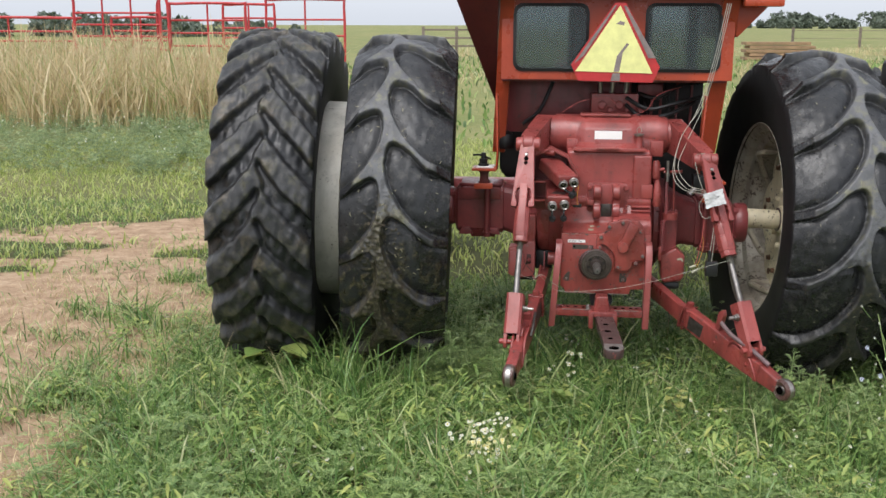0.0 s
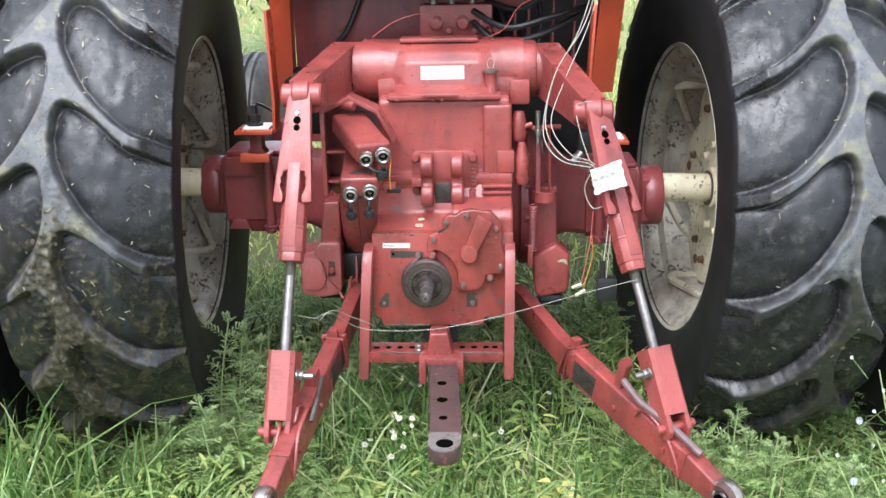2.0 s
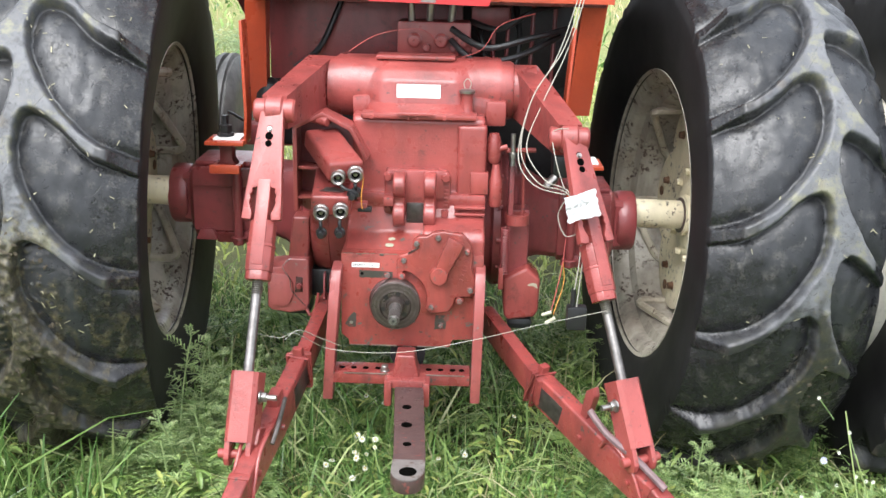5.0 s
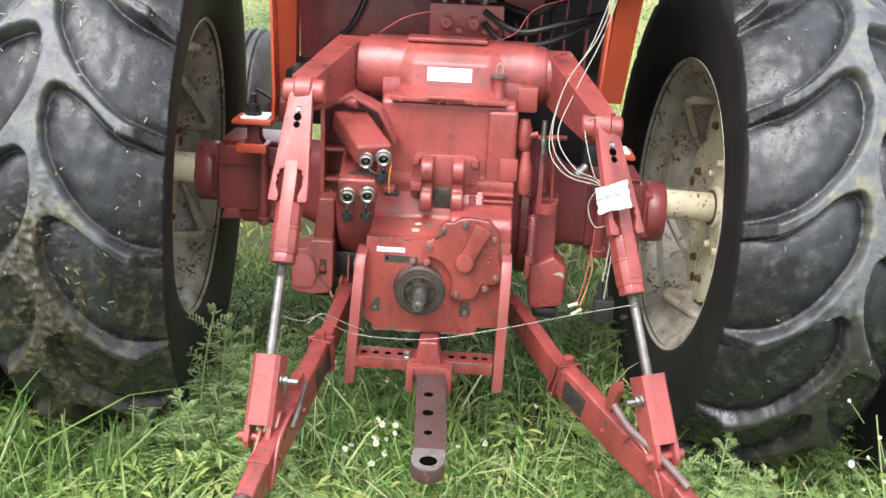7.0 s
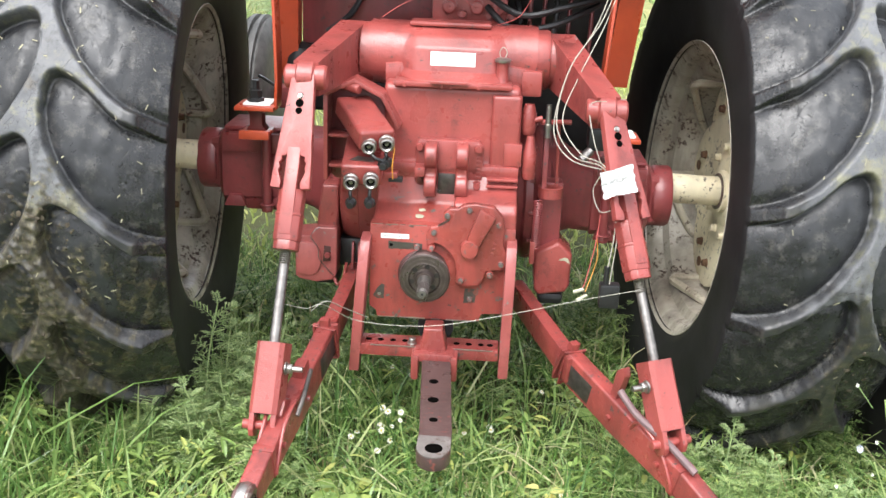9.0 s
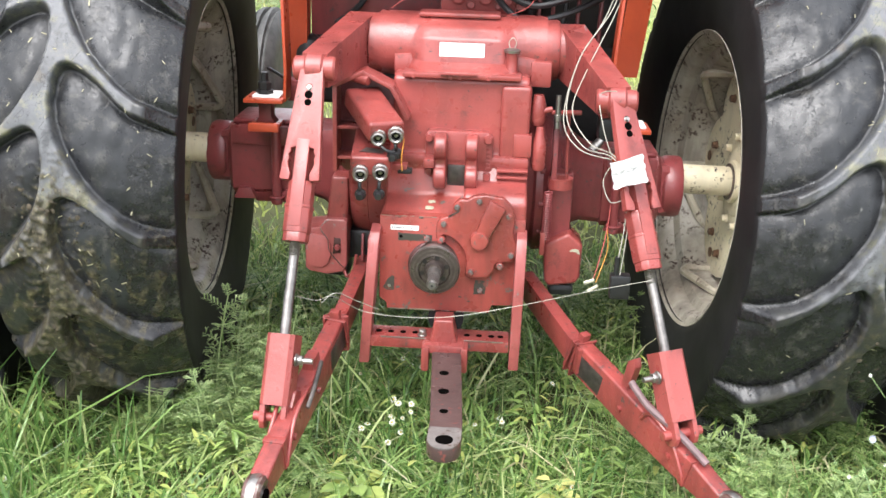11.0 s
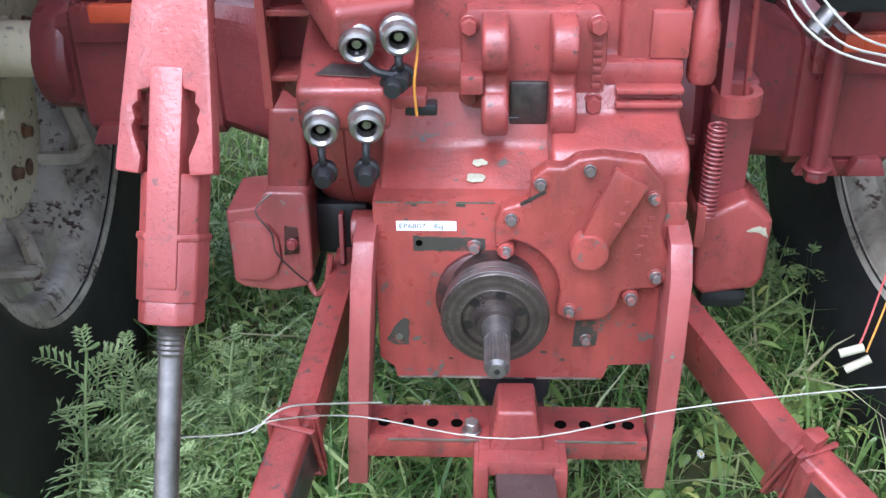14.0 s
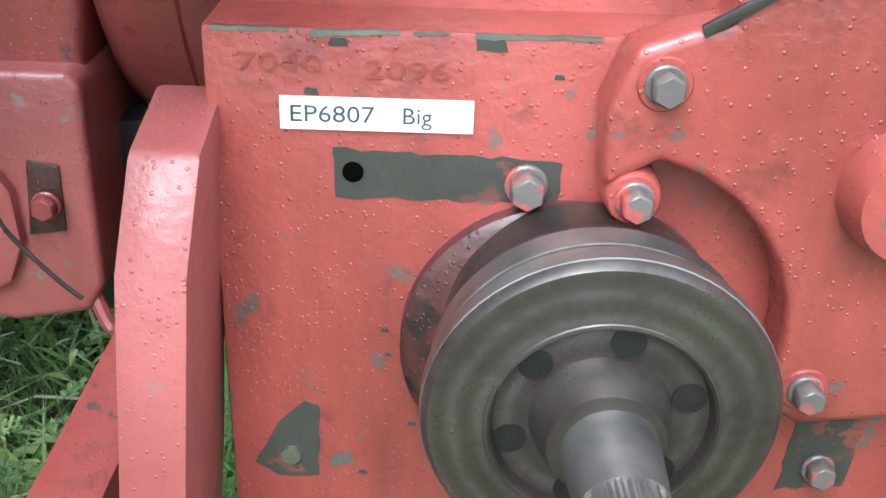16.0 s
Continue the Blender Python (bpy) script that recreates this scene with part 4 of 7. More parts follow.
fil = part("filler_tube", lathe((0.192, -0.37, 1.22), (0.192, -0.37, 2.2), [(0, 0), (0.030, 0), (0.026, 0.02), (0.020, 0.035), (0.019, 0.085), (0.021, 0.095), (0, 0.095)], 28), RED, rk)
part("filler_cap", lathe((0.192, -0.37, 1.312), (0.192, -0.37, 2.3), [(0, 0), (0.026, 0), (0.027, 0.008), (0.02, 0.012), (0, 0.012)], 28), STEEL, fil, "dull metal filler cap")
part("cap_ring", tube([(0.185, -0.37, 1.325), (0.18, -0.372, 1.345), (0.192, -0.374, 1.36), (0.204, -0.372, 1.345), (0.199, -0.37, 1.325)], 0.0016, 6), WIRE, fil)
part("label", back_plate([(-0.043, 1.279), (0.103, 1.279), (0.103, 1.336), (-0.043, 1.336)], -0.3695, 0.0015, 0.0), PAPER, rk, "blank white sticker")

# ---- top link bracket
tb = part("top_link_bracket", back_plate([(-0.075, 0.935), (-0.055, 0.895), (0.13, 0.895), (0.145, 0.93), (0.145, 1.045), (0.13, 1.065), (-0.065, 1.065), (-0.075, 1.05)], -0.455, 0.04, 0.006), RED, tractor, "bolted top link bracket with two lugs")
for x0 in (-0.043, 0.058):
    out = []
    for c, r, a0, a1 in (((-0.492, 1.022), 0.040, 100, 250), ((-0.492, 0.922), 0.040, 110, 290)):
        for k in range(9):
            a = radians(a0 + (a1 - a0) * k / 8)
            out.append((c[0] + r * math.cos(a), c[1] + r * math.sin(a)))
    out += [(-0.44, 0.882), (-0.44, 1.062)]
    part("lug", side_plate(out, x0, 0.040, 0.008, 3), RED, tb)
part("step_lug", box((-0.075, -0.52, 0.955), (-0.040, -0.45, 0.985), 0.005), RED, tb)
part("dark_recess", box((0.0, -0.463, 0.885), (0.058, -0.452, 0.955), 0.004), DARK_STEEL, tb, "dark patch between the lugs")
for x, z in ((-0.062, 1.042), (0.130, 1.042), (-0.062, 0.932), (0.128, 0.92)):
    part("bolt", hex_bolt((x, -0.455, z), (0, -1, 0), 0.013, 0.020), RED, tb)
for k in range(6):
    part("casting_mark", box((0.124, -0.458, 0.942 + 0.013 * k), (0.138, -0.454, 0.951 + 0.013 * k), 0.0015), RED, tb)
part("seal_ring", tube([(0.005 + 0.038 * math.cos(a), -0.445 - 0.05 * math.sin(a) * 0 - 0.02, 0.868 + 0.030 * math.sin(a)) for a in [math.pi * 2 * k / 14 for k in range(3, 13)]], 0.0015, 6), BLACK, tb)

# ---- remote valve couplers
# back plate in the darker red carries the shade inside the bracket
rv = part("coupler_bracket", back_plate([(-0.37, 0.93), (-0.345, 0.905), (-0.14, 0.905), (-0.13, 0.96), (-0.13, 1.10), (-0.185, 1.20), (-0.275, 1.245), (-0.37, 1.20)], -0.405, 0.02, 0.004), RED_DARK, tractor, "red bracket carrying four hydraulic couplers")
part("bracket_side", box((-0.372, -0.50, 0.925), (-0.358, -0.40, 1.205), 0.003), RED, rv)
part("bracket_shelf", box((-0.36, -0.49, 1.065), (-0.25, -0.40, 1.075), 0.002), RED, rv)
part("bracket_shelf", box((-0.36, -0.49, 0.965), (-0.30, -0.40, 0.975), 0.002), RED, rv)
part("bracket_roof", prism([(-0.372, 1.195), (-0.372, 1.212), (-0.275, 1.258), (-0.180, 1.212), (-0.125, 1.108), (-0.137, 1.102), (-0.188, 1.200), (-0.275, 1.242)], Matrix.Translation((0, -0.50, 0)) @ BACK, 0.10, 0.003), RED, rv)
part("bracket_pin", rod((-0.33, -0.46, 1.235), (-0.255, -0.50, 1.225), 0.016, seg=20, bev=0.004), RED, rv)


def coupler_block(c0, c1, wide, high):
    m, d = along(c0, c1)
    bm = bmesh.new()
    add_box(bm, (-wide / 2, -high / 2, 0), (wide / 2, high / 2, d), m)
    return part("coupler_block", bevelled(bm, 0.012, 3), RED, rv)


b1 = coupler_block((-0.285, -0.46, 1.170), (-0.180, -0.655, 1.100), 0.115, 0.062)
b2 = coupler_block((-0.235, -0.44, 1.05), (-0.226, -0.672, 0.990), 0.125, 0.070)
part("bare_patch", prism([(-0.04, -0.012), (0.035, -0.018), (0.04, 0.004), (-0.02, 0.014)], Matrix.Translation((-0.224, -0.64, 1.0375)) @ Matrix.Rotation(radians(15), 4, "X"), 0.0015, 0), STEEL, b2, "scuffed bare metal")
part("side_tab", box((-0.165, -0.60, 0.965), (-0.12, -0.56, 0.985), 0.003), RED, rv)
for (x, y, z), blk in (((-0.205, -0.655, 1.087), b1), ((-0.150, -0.658, 1.098), b1), ((-0.257, -0.672, 0.976), b2), ((-0.195, -0.676, 0.984), b2)):
    d = Vector((0.10, -0.97, -0.18))
    p = Vector((x, y, z))
    cp = part("coupler", lathe(p, p + d, [(0.0135, 0.004), (0.0135, 0.028), (0.017, 0.032), (0.0215, 0.030), (0.0235, 0.024), (0.0235, 0.017), (0.021, 0.013), (0.0250, 0.010), (0.0250, 0.0), (0.0, 0.0)], 30), STEEL, blk, "silver hydraulic coupler")
    part("coupler_socket", lathe(p, p + d, [(0, 0.012), (0.0137, 0.012), (0.0137, 0.006), (0, 0.006)], 20), HOLE_SHADE, cp)
    part("coupler_tip", lathe(p, p + d, [(0, 0.019), (0.006, 0.019), (0.008, 0.012), (0.008, 0.008), (0, 0.008)], 14), STEEL, cp)
for (x, y, z), (x2, y2, z2) in (((-0.205, -0.668, 1.07), (-0.158, -0.672, 1.030)), ((-0.150, -0.665, 1.08), (-0.148, -0.66, 1.035)), ((-0.257, -0.684, 0.958), (-0.255, -0.690, 0.908)), ((-0.195, -0.686, 0.966), (-0.197, -0.692, 0.912))):
    part("cap_strap", tube([(x, y, z), ((x + x2) / 2, y - 0.01, (z + z2) / 2), (x2, y2, z2 + 0.012)], 0.0055, 8), BLACK, rv)
    part("dust_cap", lathe((x2, y2 + 0.012, z2), (x2, y2 - 1, z2 - 0.1), [(0, 0), (0.017, 0), (0.018, 0.010), (0.014, 0.012), (0.012, 0.030), (0.010, 0.034), (0, 0.034)], 24), BLACK, rv, "black rubber dust cap")
part("cable_tie", tube([(-0.138, -0.66, 1.115), (-0.125, -0.672, 1.085), (-0.13, -0.675, 1.03), (-0.128, -0.672, 0.985)], 0.0019, 6), WIRE_YEL, rv, "orange string tie")
part("connector", box((-0.15, -0.60, 0.955), (-0.105, -0.575, 0.972), 0.003, Matrix.Translation((0, 0, 0)) @ Matrix.Rotation(radians(0), 4, "Y")), BLACK, rv)

# ---- step sensors / brake units low on both sides
swl = part("brake_housing", prism([(-0.495, 0.532), (-0.48, 0.519), (-0.42, 0.510), (-0.362, 0.520), (-0.348, 0.545), (-0.346, 0.704), (-0.354, 0.714), (-0.424, 0.714), (-0.434, 0.684), (-0.495, 0.676)], Matrix.Translation((0, -0.36, 0)) @ BACK, 0.14, 0.010, 3), PINK_RED, tractor, "boxy red brake housing with an oval cover")
oval = [(-0.490, 0.555), (-0.482, 0.541), (-0.44, 0.537), (-0.415, 0.550), (-0.402, 0.583), (-0.404, 0.626), (-0.422, 0.656), (-0.478, 0.662), (-0.490, 0.654)]
part("oval_cover", back_plate(oval, -0.370, 0.025, 0.005, 2), PINK_RED, swl)
part("side_recess", back_plate([(-0.398, 0.588), (-0.370, 0.592), (-0.369, 0.645), (-0.392, 0.648)], -0.3625, 0.004, 0.001), GRIMY, swl, "dark red pocket round the bolt")
part("neck", rod((-0.278, -0.31, 0.615), (-0.19, -0.31, 0.615), 0.036, seg=26, bev=0.004), RED, swl, "greasy connecting tube")
# black block added in place of the dark, greasy gap beside the housing
part("gap_block", box((-0.358, -0.285, 0.545), (-0.25, -0.20, 0.655), 0.02), BLACK, swl, "added black block standing in for the dark greasy gap")
part("upright", prism([(-0.424, 0.70), (-0.352, 0.70), (-0.346, 0.76), (-0.346, 0.86), (-0.405, 0.86), (-0.412, 0.80)], Matrix.Translation((0, -0.335, 0)) @ BACK, 0.09, 0.010, 3), RED, swl)
part("lever_plate", side_plate([(-0.345, 0.560), (-0.315, 0.556), (-0.300, 0.60), (-0.305, 0.652), (-0.33, 0.655)], -0.300, 0.008, 0.002), RED_DARK, swl, "greasy red lever plate")
part("bolt", hex_bolt((-0.380, -0.366, 0.615), (0, -1, 0), 0.009, 0.012), RED_DARK, swl)
part("spring_wire", tube([(-0.405, -0.375, 0.72), (-0.435, -0.385, 0.69), (-0.41, -0.39, 0.65), (-0.405, -0.39, 0.61), (-0.375, -0.39, 0.57), (-0.355, -0.39, 0.55)], 0.0018, 6), DARK_STEEL, swl)
part("bent_rod", tube([(-0.36, -0.35, 0.53), (-0.345, -0.36, 0.505), (-0.325, -0.36, 0.53), (-0.315, -0.35, 0.585)], 0.006, 8), RED, swl)
part("oil_pan", box((-0.45, -0.30, 0.48), (-0.35, -0.18, 0.535), 0.02), BLACK, swl)
swr = part("brake_housing", prism([(0.335, 0.655), (0.345, 0.52), (0.36, 0.50), (0.455, 0.515), (0.468, 0.54), (0.47, 0.655), (0.42, 0.70)], Matrix.Translation((0, -0.345, 0)) @ BACK, 0.14, 0.014, 3), RED, tractor, "red brake housing with flaked paint")
part("upright", box((0.345, -0.30, 0.64), (0.425, -0.22, 0.90), 0.012), RED_DARK, swr)
part("bare_patch", back_plate(ragged([(0.425, 0.635), (0.44, 0.645), (0.458, 0.643), (0.462, 0.62), (0.452, 0.632)], 4, 0.004, 0.005), -0.3465, 0.002, 0), PRIMER, swr, "flaked pale patch")
part("oil_pan", box((0.36, -0.33, 0.46), (0.45, -0.22, 0.505), 0.02), BLACK, swr)
# small hydraulic cylinders, spring and rod
vc = part("valve_cylinder", lathe((0.287, -0.40, 1.085), (0.284, -0.38, 2.0), [(0, 0), (0.016, 0), (0.022, 0.008), (0.024, 0.02), (0.024, 0.07), (0.020, 0.085), (0.016, 0.10), (0, 0.10)], 28), RED, tractor, "small red valve cylinder")
part("lower_cylinder", lathe((0.296, -0.42, 0.945), (0.290, -0.40, 2.0), [(0.012, -0.004), (0.019, -0.004), (0.023, 0.006), (0.023, 0.085), (0.018, 0.10), (0.012, 0.14), (0, 0.14)], 28), RED, vc)
part("bore", lathe((0.296, -0.421, 0.943), (0.290, -0.40, 2.0), [(0, 0), (0.013, 0), (0.013, 0.003), (0, 0.003)], 20), STEEL, vc)
part("banjo", rod((0.284, -0.41, 1.13), (0.33, -0.40, 1.14), 0.010, seg=12), RED, vc)
part("pipe_fitting", lathe((0.352, -0.37, 1.07), (0.350, -0.36, 2.0), [(0, 0), (0.009, 0), (0.009, 0.025), (0.013, 0.027), (0.013, 0.045), (0.009, 0.047), (0.009, 0.11), (0, 0.11)], 14), STEEL, vc)
part("link_rod", tube([(0.40, -0.31, 0.87), (0.392, -0.31, 1.12)], 0.006, 10, 1), RED, tractor)
part("collar", lathe((0.378, -0.33, 0.858), (0.378, -0.33, 2), [(0.028, 0), (0.042, 0), (0.042, 0.035), (0.028, 0.035), (0.028, 0)], 30), RED, tractor)
part("pivot_bolt", rod((0.33, -0.36, 1.12), (0.43, -0.34, 1.12), 0.009, seg=12), RED, tractor)
sp = []
for k in range(12 * 20 + 1):
    a = 2 * math.pi * k / 12
    sp.append((0.337 + 0.0135 * math.cos(a), -0.40 + 0.0135 * math.sin(a), 0.86 - 0.165 * k / (12 * 20)))
part("coil_spring", tube(sp, 0.0026, 6, 1), RED_DARK, tractor, "tight coil return spring")
part("spring_bar", box((0.318, -0.415, 0.64), (0.335, -0.395, 0.72), 0.004), RED, tractor)
part("side_lever", side_plate([(-0.36, 0.86), (-0.30, 0.86), (-0.28, 1.10), (-0.33, 1.12)], 0.345, 0.018, 0.004), RED_DARK, tractor)

# ---- drawbar and its hanger
for s, x, xb in ((-1, -0.212, -0.245), (1, 0.252, 0.246)):
    bm = bmesh.new()
    prev = None
    outline = [(-0.575, 0.782), (-0.630, 0.768), (-0.660, 0.722), (-0.672, 0.60), (-0.670, 0.45), (-0.662, 0.322), (-0.60, 0.318), (-0.60, 0.45), (-0.575, 0.58)]
    lo = [bm.verts.new((xb + (x - xb) * (z - 0.32) / 0.5 - 0.0165, y, z)) for y, z in outline]
    hi = [bm.verts.new((xb + (x - xb) * (z - 0.32) / 0.5 + 0.0165, y, z)) for y, z in outline]
    bm.faces.new(lo[::-1])
    bm.faces.new(hi)
    for k in range(len(lo)):
        bm.faces.new((lo[k], lo[(k + 1) % len(lo)], hi[(k + 1) % len(lo)], hi[k]))
    bmesh.ops.recalc_face_normals(bm, faces=bm.faces)
    part("hanger_bar", bevelled(bm, 0.004), PINK_RED, tractor, "pinkish red drawbar hanger bar")
cb = part("crossbar", box((-0.228, -0.665, 0.384), (0.228, -0.575, 0.424), 0.006), ARM, tractor, "drilled red crossbar")
part("worn_edge", box((-0.19, -0.6665, 0.4205), (0.21, -0.664, 0.4245), 0.0008), STEEL, cb, "bare metal edge")
for x in (-0.20, -0.16, -0.12, -0.08, 0.09, 0.13, 0.17, 0.20):
    part("hole", lathe((x, -0.625, 0.423), (x, -0.625, 1.4), [(0, 0), (0.010, 0), (0.010, 0.0022), (0, 0.0022)], 16), HOLE_SHADE, cb)
db = bmesh.new()
outl = []
for k in range(13):
    a = math.pi + math.pi * k / 12
    outl.append((0.055 + 0.047 * math.cos(a), -1.262 + 0.055 * math.sin(a)))
outl += [(0.101, -1.16), (0.070, -0.60), (0.045, 0.25), (-0.045, 0.25), (-0.024, -0.60), (0.009, -1.16)]
bar = part("drawbar", prism(outl, Matrix.Translation((0, 0, 0.362)), 0.040, 0.004, 2), RUST, tractor, "rust-brown steel drawbar with pin holes")
part("bar_end", prism([(0.053 + (x - 0.053) * 0.98, y) for x, y in outl[:13]] + [(0.101, -1.20), (0.010, -1.20)], Matrix.Translation((0, 0, 0.4022)), 0.0035, 0.001), WORN, bar, "scraped grey drawbar end")
part("pin_hole", lathe((0.056, -1.268, 0.4055), (0.056, -1.268, 1.4), [(0, 0.0), (0.0235, 0.0), (0.0245, 0.0008), (0.0245, 0.0), (0.0235, 0.0012), (0, 0.0012)], 28), HOLE_SHADE, bar)
for y, r, x in ((-0.865, 0.0145, 0.031), (-0.985, 0.0165, 0.037), (-1.105, 0.0125, 0.045)):
    part("pin_hole", lathe((x, y, 0.4), (x, y, 1.4), [(0, 0), (r, 0), (r, 0.0030), (0, 0.0030)], 20), HOLE_SHADE, bar)
cl = part("drawbar_clevis", box((-0.045, -0.72, 0.395), (0.085, -0.645, 0.425), 0.008), RED, tractor, "red drawbar guide")
part("guide_cheek", box((-0.052, -0.73, 0.335), (-0.027, -0.65, 0.42), 0.008), RED, cl)
part("guide_cheek", box((0.073, -0.73, 0.335), (0.097, -0.65, 0.42), 0.008), RED, cl)
part("guide_post", prism([(-0.028, 0.42), (0.062, 0.42), (0.05, 0.47), (0.045, 0.50), (-0.015, 0.50), (-0.02, 0.47)], Matrix.Translation((0, -0.69, 0)) @ BACK, 0.08, 0.008, 3), RED, cl)
part("lock_bolt", hex_bolt((-0.055, -0.645, 0.424), (0, 0, 1), 0.013, 0.022), STEEL, cl, "plated lock bolt")
part("support_tube", rod((0.015, -0.55, 0.45), (0.01, 0.2, 0.45), 0.06), BLACK, tractor)

# ---- three point hitch, lowered


def lift_side(s, arm0, pin, low, nut_s):
    m, d = along(pin, low)

    def L(x, y, z):
        return m @ Vector((x, y, z))

    # arm from the lift shaft
    a = bmesh.new()
    p0, p1 = Vector(arm0), Vector(pin)
    fm, fd = along(p0, p1)
    for (w0, h0, w1, h1) in ((0.045, 0.085, 0.038, 0.05),):
        lo = [a.verts.new(fm @ Vector((x * w0, y * h0, -0.02))) for x, y in ((-1, -1), (1, -1), (1, 1), (-1, 1))]
        hi = [a.verts.new(fm @ Vector((x * w1, y * h1, fd))) for x, y in ((-1, -1), (1, -1), (1, 1), (-1, 1))]
        a.faces.new(lo[::-1])
        a.faces.new(hi)
        for k in range(4):
            a.faces.new((lo[k], lo[(k + 1) % 4], hi[(k + 1) % 4], hi[k]))
    arm = part("lift_arm", bevelled(a, 0.016, 3), RED, tractor, "red cast lift arm")
    part("arm_boss", lathe((p1.x - 0.062, p1.y, p1.z + 0.005), (p1.x + 1, p1.y, p1.z + 0.005), [(0, 0), (0.030, 0), (0.036, 0.006), (0.036, 0.034), (0.045, 0.04), (0.045, 0.084), (0.036, 0.09), (0.036, 0.118), (0.030, 0.124), (0, 0.124)], 32), RED, arm)
    part("arm_hub", lathe((arm0[0] - 0.05, -0.235, 1.305), (arm0[0] + 1, -0.235, 1.305), [(0, 0), (0.08, 0), (0.088, 0.01), (0.088, 0.09), (0.08, 0.10), (0, 0.10)], 36), RED, arm)
    # tapered top plate with a notched slot
    h = 0.055
    out = [(-0.022, -0.03), (0.022, -0.03), (0.034, 0.0), (h, 0.27), (h + 0.004, 0.335), (0.030, 0.338), (0.028, 0.318)]
    out += [(0.035, 0.30), (0.040, 0.285), (0.036, 0.275), (0.040, 0.262), (0.033, 0.255), (0.034, 0.243), (0.020, 0.240), (0.016, 0.230), (0.0, 0.235)]
    out += [(-x, z) for x, z in out[:-1][::-1]]
    out = out[:len(out)]
    # keep one clean loop: right side down, notch up, notch down, left side up
    right = out[1:16]
    left = [(-x, z) for x, z in right[:-1][::-1]]
    loop = right + left
    tp = part("link_plate", prism([(x, z) for x, z in loop], m @ Matrix(((1, 0, 0, 0), (0, 0, 1, 0.012), (0, 1, 0, 0), (0, 0, 0, 1))), 0.026, 0.004, 2), RED, tractor, "red lift link plate")
    for z, r in ((0.062, 0.009), (0.085, 0.012), (0.108, 0.010)):
        part("slot_hole", lathe(L(0, 0.037, z), L(0, 1, z), [(0, 0), (r, 0), (r, 0.0022), (0, 0.0022)], 18), HOLE_SHADE, tp)
    part("slot_bolt", hex_bolt(L(0, 0.038, 0.064), m.to_3x3() @ Vector((0, 1, 0)), 0.007, 0.008), STEEL, tp)
    # square adjusting sleeve
    sl = bmesh.new()
    add_box(sl, (-0.020, -0.034, 0.215), (0.020, 0.040, 0.47), m)
    bevelled(sl, 0.005)
    sleeve = part("link_sleeve", sl, RED, tractor, "faded red adjusting sleeve")
    q = [(-0.037, -0.02), (-0.02, -0.037), (0.02, -0.037), (0.037, -0.02), (0.037, 0.02), (0.02, 0.037), (-0.02, 0.037), (-0.037, 0.02)]
    for nut, k, z, h in (("sleeve_nut", 0.97, 0.335, 0.075), ("sleeve_collar", 1.05, 0.404, 0.010), ("sleeve_nut", 1.0, 0.41, 0.075), ("sleeve_ring", 0.93, 0.484, 0.028)):
        part(nut, prism([(x * k, y * k) for x, y in q], m @ Matrix.Translation((0, 0, z)), h, 0.004, 2), RED, sleeve)
    # threaded rod
    rd = bmesh.new()
    prof = [(0.0, 0.50)]
    z = 0.50
    for k in range(9):
        prof += [(0.0165, z), (0.0145, z + 0.003)]
        z += 0.006
    prof += [(0.0145, z), (0.0148, d - 0.20), (0.0, d - 0.20)]
    add_lathe(rd, m, prof, 22)
    bmesh.ops.remove_doubles(rd, verts=rd.verts, dist=1e-5)
    bmesh.ops.recalc_face_normals(rd, faces=rd.faces)
    part("link_rod", rd, ROD, tractor, "worn steel lift rod")
    # lower housing with fork
    hb = bmesh.new()
    z0, z1 = d - 0.235, d - 0.035
    oc = [(-0.044, -0.03), (-0.034, -0.042), (0.034, -0.042), (0.044, -0.03), (0.040, 0.03), (0.028, 0.042), (-0.028, 0.042), (-0.040, 0.03)]
    add_prism(hb, oc, m @ Matrix.Translation((0, 0, z0)), z1 - z0)
    hsg = part("fork_housing", bevelled(hb, 0.005), RED, tractor, "red lift rod fork")
    part("fork_mouth", box((-0.022, -0.035, z1 - 0.02), (0.022, 0.034, z1 + 0.0025), 0.002, m), HOLE_SHADE, hsg)
    for q in (-1, 1):
        cheek = [(-0.034, -0.02), (0.034, -0.02), (0.030, 0.05), (0.015, 0.068), (-0.015, 0.068), (-0.030, 0.05)]
        part("fork_cheek", prism(cheek, m @ Matrix.Translation((q * 0.031 - 0.008, 0, z1)) @ Matrix(((0, 0, 1, 0), (1, 0, 0, 0), (0, 1, 0, 0), (0, 0, 0, 1))), 0.016, 0.004), RED, hsg)
    part("fork_pin", rod(L(-0.062, 0, z1 + 0.035), L(0.066, 0, z1 + 0.035), 0.014, seg=18, bev=0.003), RED, hsg)
    zb = d - 0.165
    part("lock_bolt", rod(L(nut_s * 0.04, 0.005, zb), L(nut_s * 0.092, 0.005, zb), 0.0085, seg=14), STEEL, hsg, "plated lock bolt")
    part("lock_nut", hex_bolt(L(nut_s * 0.042, 0.005, zb), m.to_3x3() @ Vector((nut_s, 0, 0)), 0.0155, 0.022), STEEL, hsg, "plated lock nut")


lift_side(-1, (-0.315, -0.235, 1.32), (-0.385, -0.715, 1.290), (-0.428, -1.165, 0.385), 1)
lift_side(1, (0.385, -0.235, 1.305), (0.508, -0.635, 1.215), (0.722, -1.085, 0.365), -1)


